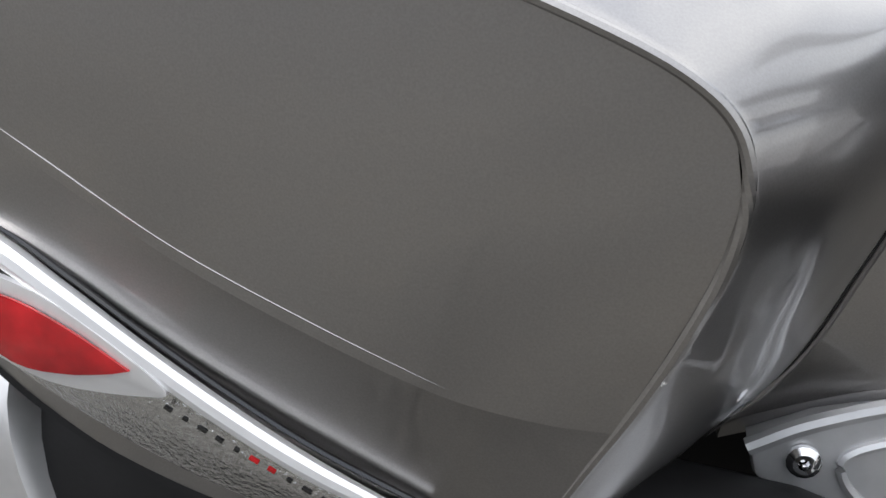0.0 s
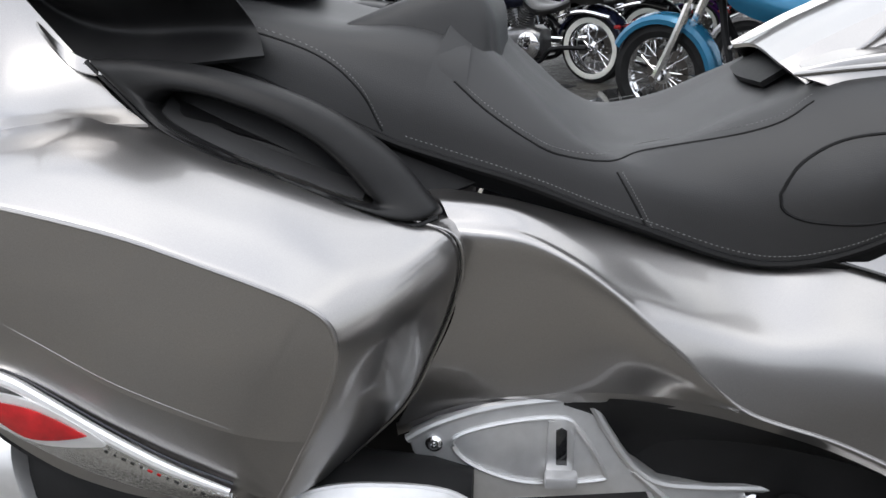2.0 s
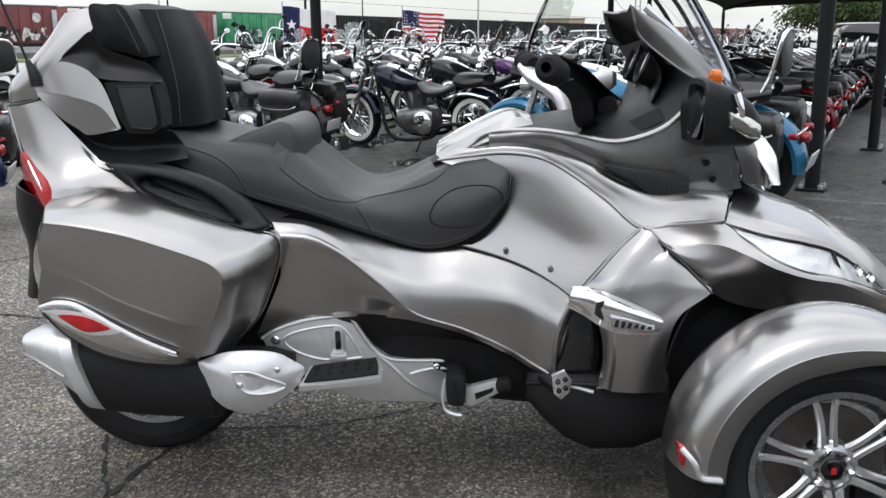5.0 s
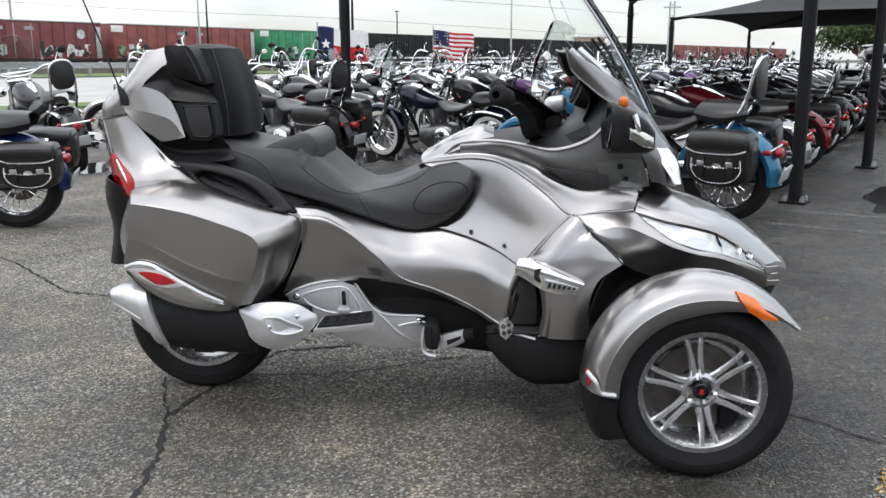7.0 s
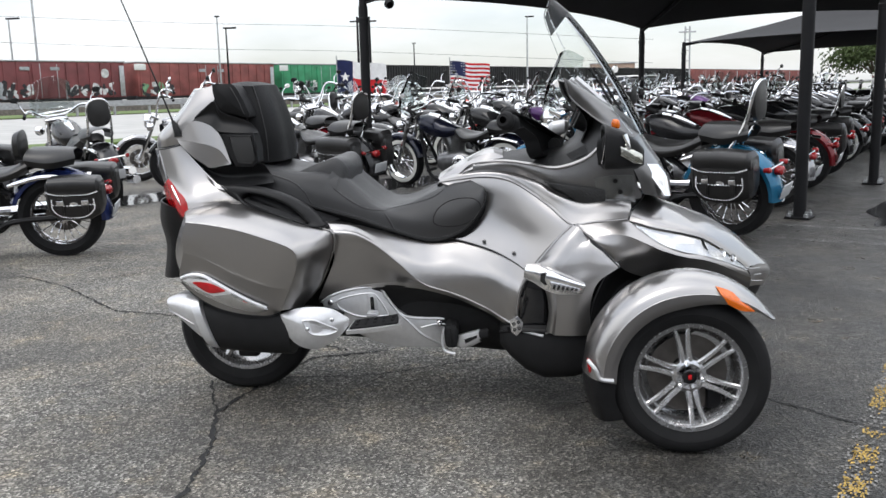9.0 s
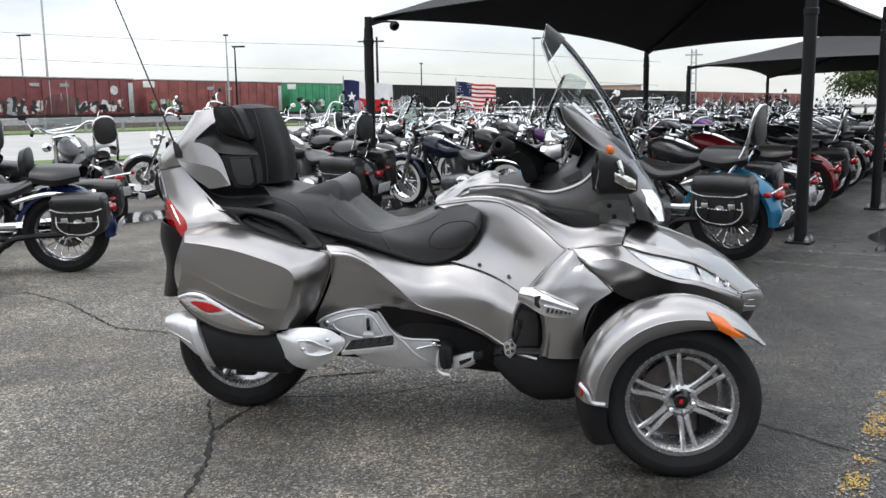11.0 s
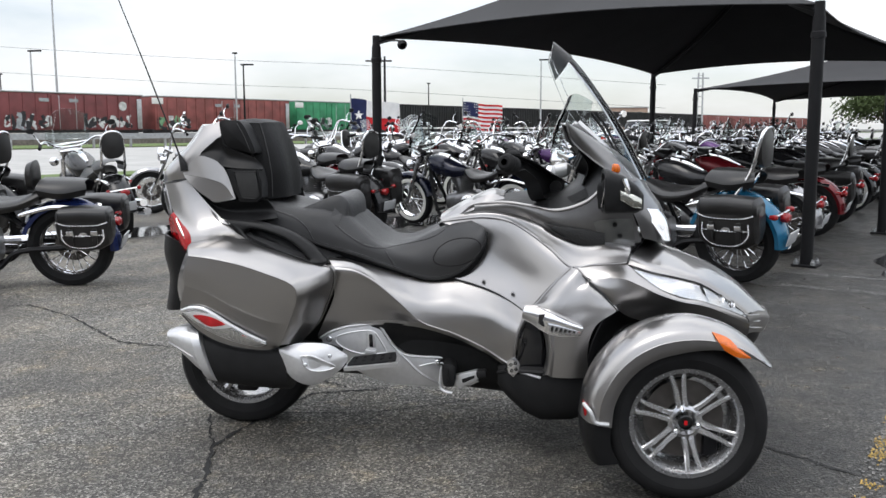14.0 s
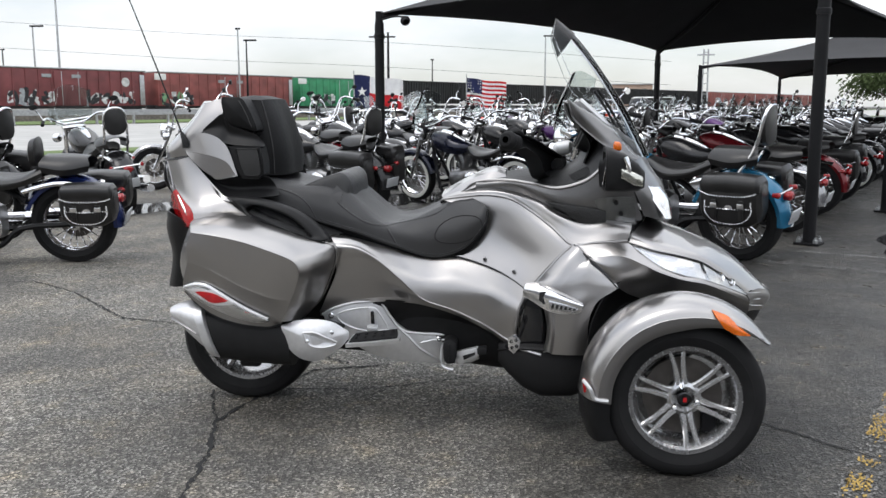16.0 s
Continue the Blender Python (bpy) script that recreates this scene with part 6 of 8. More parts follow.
M_WALL = mat("grey_metal_wall", (0.22, 0.22, 0.23), 0.6, var=0.12, scale=1.5)

solo("road", slab(-120, 420, -52.0, -20.2, 0.0, 0.012), M_CONCRETE, "pale concrete road beyond the lot", "road", "structure")
solo("verge", slab(-90, 380, -20.0, -18.2, 0.0, 0.06, 30), M_GRASS, "narrow strip of green grass by the road", "grass", "structure")
solo("embankment", slab(-140, 420, -90.0, -66.0, 0.0, 0.55), M_BALLAST, "grey ballast under the rail tracks", "embankment", "structure")
solo("far_verge", slab(-140, 420, -65.5, -54.6, 0.0, 0.05), M_GRASS, "grass between guard rail and tracks", "grass", "structure")
# unseen wall behind the viewpoint, added to darken the reflections in the bodywork
solo("wall_south", block((0, -16.0, 1.8), (70, 0.4, 3.6), 0.02), M_WALL, "unseen plain grey wall added behind the camera to darken reflections", "wall", "structure")
# guard rail
rail = thing("guard_rail", "long galvanised guard rail on posts beside the road", "guard rail")
b = slab(-120, 400, -54.0, -53.9, 0.62, 0.72)
for z0, z1, a in ((0.72, 0.80, -53.82), (0.80, 0.94, -53.9), (0.94, 1.02, -53.82)):
    merge(b, slab(-120, 400, a - 0.08, a, z0, z1))
part("beam", b, M_GALV, rail)
b = bmesh.new()
for k in range(160):
    p = at_lot(-110 + 3.0 * k, -54.1)
    block((p.x, p.y, 0.45), (0.15, 0.15, 0.9), 0.01, bm=b, turn=(0, 0, HEAD), seg=1)
ob = part("guard_post", b, M_GALV, rail)
ob["kind"] = "stuff"


# freight cars
def freight_car(name, label, material, length, style, u):
    car = thing(name, label, "freight car", "freight train", Matrix.Translation(at_lot(u + 36.6 + length / 2, -72.4, 0.55)) @ Matrix.Rotation(radians(HEAD), 4, "Z"))
    h = length / 2
    if style == "hopper":
        b = bmesh.new()
        block((0, 0, 2.45), (length - 0.3, 2.6, 2.9), 0.05, bm=b)
        part("body", b, material, car)
        b = bmesh.new()
        n = int(length / 0.55)
        for k in range(n):
            for s in (-1.38, 1.38):
                block((-h + 0.4 + k * (length - 0.8) / (n - 1), s, 2.45), (0.16, 0.16, 2.85), 0.02, bm=b, seg=1)
        part("ribs", b, material, car)["kind"] = "stuff"
        part("top_rail", block((0, 0, 3.93), (length - 0.2, 2.95, 0.14), 0.02), material, car)
    else:
        part("body", block((0, 0, 2.3), (length - 0.4, 2.8, 3.2), 0.06), material, car)
        part("roof", block((0, 0, 3.96), (length - 0.3, 2.95, 0.12), 0.03), M_GALV, car)
        b = bmesh.new()
        n = int(length / 1.1)
        for k in range(n):
            x = -h + 0.5 + k * (length - 1.0) / (n - 1)
            if abs(x) > 1.7:
                for s in (-1.42, 1.42):
                    block((x, s, 2.3), (0.10, 0.08, 3.1), 0.01, bm=b, seg=1)
        part("ribs", b, material, car)["kind"] = "stuff"
        for s in (-1.46, 1.46):
            part("sliding_door", block((0, s, 2.25), (3.0, 0.1, 2.9), 0.03), material, car)
            for x in (-0.8, 0.8):
                part("door_bar", block((x, s * 1.03, 2.25), (0.06, 0.05, 2.9), 0.01), M_GALV, car)
            part("ladder", block((h - 0.6, s, 2.2), (0.5, 0.06, 2.8), 0.01), M_GALV, car)
    part("sill", block((0, 0, 0.62), (length, 2.3, 0.3), 0.03), M_BLACKCAR, car)
    for x in (-h + 1.6, h - 1.6):
        part("truck", block((x, 0, 0.35), (2.2, 2.0, 0.45), 0.08), M_BLACKCAR, car)
        for dx in (-0.8, 0.8):
            for s in (-0.85, 0.85):
                part("wheel", lathe([(0.42, -0.06), (0.42, 0.06), (0.3, 0.08), (0, 0.08)], 20, pose(x + dx, s, 0.42) @ AXLE), M_BLACKCAR, car)
    return car


M_GRAFF = [mat("graffiti_" + n, c, 0.7, var=0.4, scale=3) for n, c in (("white", (0.55, 0.56, 0.55)), ("grey", (0.3, 0.32, 0.33)), ("yellow", (0.5, 0.4, 0.08)), ("green", (0.15, 0.3, 0.16)), ("black", (0.02, 0.02, 0.022)))]


def graffiti(car, x0, x1, n, seed):
    """Sprayed scrawl along the lower side of a car: unreadable, as loose overlapping strokes."""
    r = random.Random(seed)
    for k in range(n):
        x = x0 + (x1 - x0) * (k + r.random() * 0.4) / n
        w, h = 0.55 * (x1 - x0) / n, r.uniform(0.45, 0.75)
        shade = M_GRAFF[r.choice((0, 0, 0, 1, 0, 0, 3))]
        for q in range(3):
            pts = [(x + r.uniform(-w, w), 0, 1.45 + r.uniform(-h, h)) for _ in range(4)]
            b = tube(pts, r.uniform(0.10, 0.21), 14, 6)
            bmesh.ops.scale(b, vec=(1, 0.12, 1), verts=b.verts)
            bmesh.ops.translate(b, vec=(0, -1.425 - 0.004 * (q + 3 * (k % 2)), 0), verts=b.verts)
            part("graffiti_stroke", b, shade if q < 2 else M_GRAFF[4], car)


box1 = freight_car("boxcar", "oxide red boxcar with white graffiti along its lower side", M_OXRED, 16.0, "box", -2.2)
graffiti(box1, -5.5, 7.2, 13, 3)
part("round_emblem", lathe([(0.42, 0), (0.42, 0.02), (0, 0.02)], 28, pose(5.6, -1.46, 2.9) @ AXLE), M_GRAFF[0], box1)
for x in (-2.2, 0.6):
    part("lettering_bar", block((x, -1.52, 3.3), (0.9, 0.02, 0.3), 0.01), M_GRAFF[1], box1)
box2 = freight_car("boxcar", "faded red boxcar with peeling paint", M_RUSTRED, 18.4, "box", 14.8)
graffiti(box2, -8.5, -4.5, 4, 5)
for x in (-1.3, 1.2):
    part("lettering_bar", block((x, -1.53, 3.2), (0.8, 0.02, 0.3), 0.01), M_GRAFF[1], box2)
box3 = freight_car("boxcar", "green boxcar with small graffiti", M_GREENCAR, 14.8, "box", 34.0)
graffiti(box3, -5.0, 5.0, 6, 9)
for c in (box2, box3):
    part("end_patch", block((-8.7 if c is box2 else -6.9, -1.44, 3.5), (1.3, 0.06, 0.6), 0.01), M_WHITEP, c)
freight_car("boxcar", "dark red boxcar at the front of the line", M_OXRED, 16.0, "box", -19.4)
for k in range(7):
    freight_car("hopper_car", "black ribbed hopper car", M_BLACKCAR, 16.2, "hopper", 49.4 + 16.6 * k)
for k in range(6):
    freight_car("boxcar", "faded red boxcar far down the line", M_RUSTRED, 17.0, "box", 166.5 + 17.6 * k)


# shade canopies on steel posts
def canopy(label, corners, eave, peak, posts):
    c = thing("shade_canopy", label, "canopy", "shade canopies")
    p = [Vector((*q, eave)) for q in corners]
    mid_a, mid_b = (p[0] + p[1]) / 2, (p[2] + p[3]) / 2
    ridge = [mid_a.lerp(mid_b, 0.28), mid_a.lerp(mid_b, 0.72)]
    for q in ridge:
        q.z = peak
    bm = bmesh.new()

    def sheet(a, b, c2, d, n=14, pull=0.05, rise=0.06):
        """A cloth panel from eave a-b up to ridge d-c, its eave drawn in and up in a shallow curve."""
        rows = []
        for j in range(n + 1):
            v = j / n
            row = []
            for i in range(n + 1):
                u = i / n
                lo, hi = a.lerp(b, u), d.lerp(c2, u)
                q = lo.lerp(hi, v)
                bow = 4 * u * (1 - u) * (1 - v)
                q = q + (hi - lo) * pull * bow + Vector((0, 0, rise * bow - 0.10 * 4 * v * (1 - v)))
                row.append(q)
            rows.append(row)
        grid(bm, rows)

    sheet(p[0], p[1], ridge[0], ridge[0])
    sheet(p[1], p[2], ridge[1], ridge[0], 14, 0.16, -0.12)
    sheet(p[2], p[3], ridge[1], ridge[1])
    sheet(p[3], p[0], ridge[0], ridge[1])
    bmesh.ops.remove_doubles(bm, verts=bm.verts, dist=1e-4)
    bmesh.ops.recalc_face_normals(bm, faces=bm.faces)
    bmesh.ops.solidify(bm, geom=bm.faces[:], thickness=0.01)
    part("cloth", bm, M_CANVAS, c, "black shade cloth", angle=20)
    for i in range(4):
        b = tube([p[i] - Vector((0, 0, 0.05)), p[i].lerp(ridge[0 if i in (0, 1) else 1], 0.5) - Vector((0, 0, 0.2)), ridge[0 if i in (0, 1) else 1] - Vector((0, 0, 0.14))], 0.035, 8, 8)
        part("rafter", b, M_STEELBLK, c)
    for x, y in posts:
        part("post", tube([(x, y, 0), (x, y, eave - 0.28), (x, y, eave - 0.2), (x, y, eave + 0.02)], [0.057, 0.057, 0.05, 0.045], 14, 16), M_STEELBLK, c)
        part("post_collar", lathe([(0.066, 0), (0.066, 0.05), (0.056, 0.06)], 18, pose(x, y, eave - 0.30)), M_STEELBLK, c)
        part("base_plate", block((x, y, 0.012), (0.22, 0.22, 0.02), 0.003, turn=(0, 0, HEAD)), M_STEELBLK, c)
        for k in range(4):
            q = Vector((0.095, 0, 0))
            q.rotate(Euler((0, 0, radians(HEAD + 45 + 90 * k))))
            part("anchor_bolt", lathe([(0.022, 0.02), (0.022, 0.05), (0.012, 0.055), (0.012, 0.075), (0, 0.075)], 8, pose(x + q.x * 1.1, y + q.y * 1.1, 0)), M_GALV, c)
    return c


canopy("large black fabric shade canopy on square of steel posts", [(-0.89, 7.14), (3.6, 4.83), (7.8, 12.65), (3.2, 15.1)], 2.36, 3.7, [(-0.89, 7.14), (3.6, 4.83), (5.2, 7.6), (7.8, 12.65), (3.2, 15.1)])
canopy("black fabric shade canopy farther down the lot", [(4.9, 21.0), (12.5, 17.5), (17.0, 27.6), (9.3, 31.4)], 2.3, 3.5, [(4.9, 21.0), (12.5, 17.5), (17.0, 27.6), (9.3, 31.4)])
lampfix = thing("flood_lamp", "small round flood lamp on a canopy post", "lamp", m=pose(-0.55, 7.0, 2.28))
part("bracket", tube([(-0.3, 0.1, 0.0), (-0.15, 0.05, 0.03), (0.0, 0, 0.02)], 0.012, 8, 6), M_STEELBLK, lampfix)
part("lamp_head", lathe([(0.055, 0), (0.06, 0.02), (0.035, 0.07), (0, 0.075)], 14, pose(0, 0, -0.02, 110, 0, 20)), M_STEELBLK, lampfix)
part("lamp_glass", lathe([(0.05, -0.002), (0.03, -0.008), (0, -0.01)], 14, pose(0, 0, -0.02, 110, 0, 20)), M_LENS, lampfix)


# flags on poles
def flag_mesh(x0, x1, z0, z1, dy=0.0, n=10):
    rows = []
    for i in range(n + 1):
        x = x0 + (x1 - x0) * i / n
        w = 0.1 * math.sin(x * 5.2 + 0.6) * min(1, x * 1.5)
        rows.append([Vector((x, w + 0.03 * math.sin(x * 9 + z * 4) + dy, z - 0.11 * x + 0.02 * math.sin(x * 6))) for z in (z0, (z0 + z1) / 2, z1)])
    bm = bmesh.new()
    grid(bm, rows)
    bmesh.ops.solidify(bm, geom=bm.faces[:], thickness=0.004)
    return bm


M_FBLUE, M_FRED, M_FWHITE = mat("flag_blue", (0.025, 0.035, 0.12), 0.8, var=0.15, scale=6), mat("flag_red", (0.6, 0.03, 0.04), 0.8, var=0.15, scale=6), mat("flag_white", (0.8, 0.8, 0.8), 0.8, var=0.08, scale=6)


def star(cx, cz, r, y, bm=None):
    pts = [(cx + math.sin(k * math.pi / 5) * r * (1 if k % 2 == 0 else 0.4), cz + math.cos(k * math.pi / 5) * r * (1 if k % 2 == 0 else 0.4)) for k in range(10)]
    return plate(pts, y - 0.012, y + 0.012, 0, bm=bm)


f = thing("state_flag", "flag with blue field, white star, white and red bands", "flag", "flags", pose(-4.9, 22.8, 0, 0, 0, -6))
part("pole", tube([(0, 0, 0), (0, 0, 2.3)], 0.018, 4, 8), M_GALV, f)
part("blue_field", flag_mesh(0.0, 0.5, 1.22, 2.18), M_FBLUE, f)
part("white_band", flag_mesh(0.5, 1.5, 1.7, 2.18), M_FWHITE, f)
part("red_band", flag_mesh(0.5, 1.5, 1.22, 1.7), M_FRED, f)
part("star", star(0.25, 1.68, 0.15, 0.1 * math.sin(1.9) * 0.37 - 0.03), M_FWHITE, f)
f = thing("national_flag", "striped red and white flag with blue starred canton", "flag", "flags", pose(-2.2, 29.2, 0, 0, 0, -4))
part("pole", tube([(0, 0, 0), (0, 0, 2.4)], 0.018, 4, 8), M_GALV, f)
for k in range(13):
    part("stripe", flag_mesh(0.0 if k < 6 else 0.58, 1.45, 2.26 - 0.0735 * (12 - k) - 0.0735, 2.26 - 0.0735 * (12 - k)) if k >= 6 else flag_mesh(0.0, 1.45, 2.26 - 0.0735 * (12 - k) - 0.0735, 2.26 - 0.0735 * (12 - k)), M_FRED if k % 2 == 0 else M_FWHITE, f)
part("canton", flag_mesh(0.0, 0.58, 2.26 - 0.0735 * 7, 2.26), M_FBLUE, f)
b = bmesh.new()
for i in range(6):
    for j in range(5):
        star(0.07 + 0.09 * i, 2.2 - 0.095 * j - 0.01 * i, 0.03, 0.1 * math.sin((0.07 + 0.09 * i) * 5.2 + 0.6) * min(1, (0.07 + 0.09 * i) * 1.5), bm=b)
part("stars", b, M_FWHITE, f)["kind"] = "stuff"

# lamp poles, wires, far building, tree, car
def far(px, depth):
    """A far place by its bearing (tangent right of the lot's axis) and depth."""
    d, r = V(-0.131, 0.9914, 0), V(0.9914, 0.131, 0)
    return V(1.329, -3.653, 0) + d * depth + r * (px * depth)


for tan, depth, h, arm in ((-0.452, 92, 9.2, 0.9), (-0.425, 88, 17.0, 0), (-0.227, 95, 9.2, 0), (-0.218, 92, 7.8, 0.8), (-0.0135, 130, 7.8, 0), (0.111, 110, 9.6, 0.6), (-0.487, 110, 8.0, 0)):
    p = far(tan, depth)
    lp = thing("lamp_pole", "tall slender street lamp pole in the distance", "lamp pole", "lamp poles", Matrix.Translation(p))
    part("mast", tube([(0, 0, 0), (0, 0, h * 0.5), (0, 0, h)], [0.13, 0.1, 0.07], 6, 8), M_GALV if h > 9 else M_STEELBLK, lp)
    part("head", block((arm * 0.5, 0, h), (0.5 + arm, 0.3, 0.16), 0.03), M_STEELBLK, lp)
for tan in (-0.075, -0.062):
    p = far(tan, 62)
    lp = thing("utility_pole", "wooden utility pole with cross arm", "utility pole", "utility poles", Matrix.Translation(p))
    part("mast", tube([(0, 0, 0), (0, 0, 6.2)], [0.1, 0.07], 4, 8), M_STEELBLK, lp)
    part("cross_arm", block((0, 0, 5.9), (1.0, 0.1, 0.1), 0.01), M_STEELBLK, lp)
for dz, d2 in ((0.0, 0), (-2.3, 6)):
    pts = [far(-0.75, 96 + d2) + V(0, 0, 11.6 + dz), far(-0.3, 96 + d2) + V(0, 0, 8.9 + dz), far(-0.07, 96 + d2) + V(0, 0, 7.9 + dz), far(0.25, 96 + d2) + V(0, 0, 5.9 + dz)]
    solo("power_line", tube(pts, 0.016, 40, 4), M_STEELBLK, "thin dark overhead power line", "power line", group="power lines")
p = far(0.288, 150)
pyl = thing("signal_mast", "pale lattice mast above the tracks", "mast", m=Matrix.Translation(p))
for dx in (-0.5, 0.5):
    part("leg", tube([(dx, 0, 0), (dx * 0.7, 0, 10.5)], 0.14, 4, 6), M_GALV, pyl)
for k in range(6):
    part("rung", block((0, 0, 1.5 + 1.7 * k), (1.0, 0.1, 0.12), 0.01), M_GALV, pyl)
part("cross_head", block((0, 0, 9.6), (2.8, 0.2, 0.25), 0.02), M_GALV, pyl)
p = far(0.205, 260)
bld = thing("warehouse", "low tan warehouse far behind the train", "building", m=Matrix.Translation(p))
part("wall", block((0, 0, 3.6), (12, 10, 7.2), 0.05), mat("tan_wall", (0.36, 0.26, 0.2), 0.8, var=0.15, scale=0.5), bld)
part("roof", block((0, 0, 7.3), (12.6, 10.6, 0.3), 0.05), M_GALV, bld)
for k in range(4):
    part("window", block((-4 + 2.6 * k, -5.02, 5.6), (1.3, 0.1, 0.9), 0.02), M_GLOSSBLK, bld)

# cracks, paint and puddles on the asphalt
M_CRACK = mat("crack_shadow", (0.018, 0.018, 0.018), 0.95, var=0.3, scale=60)
M_PUDDLE = mat("wet_film", (0.03, 0.03, 0.031), 0.06, 0.0, spec=0.6, rvar=0.05, scale=3)


def crack(path, width, seed, name="crack"):
    """A jagged opening in the asphalt, as a thin dark ribbon with uneven edges."""
    r = random.Random(seed)
    pts = []
    for p, q in zip(path[:-1], path[1:]):
        n = max(2, int((Vector(q) - Vector(p)).length / 0.025))
        for k in range(n):
            pts.append(Vector(p).lerp(Vector(q), k / n) + Vector((r.uniform(-1, 1), r.uniform(-1, 1))) * 0.009)
    pts.append(Vector(path[-1]))
    rows = []
    for i, p in enumerate(pts):
        t = (pts[min(i + 1, len(pts) - 1)] - pts[max(i - 1, 0)]).normalized()
        s = Vector((-t.y, t.x)) * width * r.uniform(0.3, 1.35)
        rows.append([Vector((p.x + s.x, p.y + s.y, 0.004)), Vector((p.x - s.x, p.y - s.y, 0.004))])
    bm = bmesh.new()
    grid(bm, rows)
    return solo(name, bm, M_CRACK, "jagged dark crack in the asphalt", "crack", "structure")


crack([(-2.8, 2.1), (-2.46, 2.24), (-1.96, 1.91), (-1.26, 1.25), (-0.94, 1.18), (-0.3, 0.95), (0.3, 0.5)], 0.008, 1)
crack([(0.5, 0.5), (0.17, 0.38), (0.05, 0.06), (-0.04, -0.36), (0.06, -0.66), (0.12, -1.06), (0.15, -1.7)], 0.009, 2)
crack([(-0.2, 0.02), (-0.12, -0.2), (-0.04, -0.36)], 0.005, 3)
crack([(1.9, 0.1), (2.15, -0.10), (2.32, -0.27), (2.50, -0.44), (2.9, -0.8)], 0.007, 4)
crack([(-1.96, 1.91), (-1.7, 2.3), (-1.2, 2.9)], 0.005, 5)
crack([(0.05, 0.06), (0.5, 0.12), (1.0, 0.4)], 0.005, 6)


def blot(name, cx, cy, sx, sy, material, label, seed, z=0.003, turn=0.0, n=40):
    r = random.Random(seed)
    ph = [r.uniform(0, 6.28) for _ in range(5)]
    pts = []
    for k in range(n):
        a = k * math.tau / n
        q = 1 + 0.18 * math.sin(2 * a + ph[0]) + 0.13 * math.sin(3 * a + ph[1]) + 0.09 * math.sin(5 * a + ph[2]) + 0.06 * math.sin(9 * a + ph[3])
        x, y = math.cos(a) * sx * q, math.sin(a) * sy * q
        pts.append((cx + x * math.cos(turn) - y * math.sin(turn), cy + x * math.sin(turn) + y * math.cos(turn)))
    bm = bmesh.new()
    bm.faces.new([bm.verts.new((x, y, z)) for x, y in pts])
    return solo(name, bm, material, label, "puddle" if "puddle" in name else "stain", "structure")


for k, (x, y, a, b2) in enumerate(((4.6, 5.2, 0.9, 0.22), (6.4, 8.2, 1.4, 0.4), (5.6, 5.6, 0.5, 0.15), (-4.2, 5.4, 0.9, 0.5), (1.4, 6.3, 1.2, 0.5), (-3.77, 6.9, 1.5, 0.55), (-0.85, 8.3, 1.2, 0.5), (8.0, 10.5, 1.2, 0.5), (-6.5, 8.0, 1.2, 0.5), (0.3, 6.6, 0.5, 0.2))):
    blot("puddle", x, y, a, b2, M_PUDDLE, "shallow puddle reflecting the sky", 20 + k, turn=radians(61))


M_GHOST = mat("worn_pale_paint", (0.2, 0.195, 0.185), 0.85, var=0.4, scale=40, bump=0.4, bscale=90)


def stripe(name, p, q, width, material, label, seed, wear=0.4, spots=(), lift=0.0045):
    """A painted line worn into ragged flakes."""
    r = random.Random(seed)
    p, q = Vector(p), Vector(q)
    t = (q - p).normalized()
    s = Vector((-t.y, t.x))
    n = int((q - p).length / 0.012)
    bm = bmesh.new()
    for k in range(n):
        clump = 0.5 + 0.5 * math.sin(k * 0.124 + seed) * math.sin(k * 0.048 + 2)
        if spots:
            u = k * 0.012
            clump = 1 - max(math.exp(-((u - m) / h) ** 2) for m, h in spots)
        for j in range(8):
            if r.random() < wear + (1 - wear) * clump * (0.97 if spots else 0.8):
                continue
            c = p + t * (k + r.random()) * 0.012 + s * (j - 3.5 + r.uniform(-0.6, 0.6)) * width / 8
            w = [c + t * r.uniform(-0.011, -0.002) + s * r.uniform(-0.5, -0.2) * width / 9, c + t * r.uniform(0.002, 0.011) + s * r.uniform(-0.5, -0.2) * width / 9,
                 c + t * r.uniform(0.002, 0.011) + s * r.uniform(0.2, 0.5) * width / 9, c + t * r.uniform(-0.011, -0.002) + s * r.uniform(0.2, 0.5) * width / 9]
            bm.faces.new([bm.verts.new((v.x, v.y, lift)) for v in w])
    return solo(name, bm, material, label, "road marking", "structure")


stripe("yellow_line", (2.14, -1.1), (2.92, 0.6), 0.08, M_YELLOW, "worn yellow parking line in scattered flakes", 31, 0.12, ((0.2, 0.08), (0.47, 0.07), (0.70, 0.02), (1.04, 0.06), (1.2, 0.055), (1.56, 0.03)))
stripe("worn_line", (2.14, -1.1), (2.92, 0.6), 0.11, M_GHOST, "pale grey remains of a painted line", 35, 0.55, (), 0.003)
stripe("white_line", (2.4, 4.1), (4.6, 3.05), 0.10, M_LINE, "faint worn white line", 32, 0.5)
stripe("white_line", (3.3, 4.45), (6.0, 3.2), 0.08, M_LINE, "faint worn white line", 33, 0.35)

# ---- rows of parked cruisers ----
def paint(name, c, metal=0.3):
    return mat(name, c, 0.22, metal, coat=0.4, spec=0.3, var=0.06, scale=12)


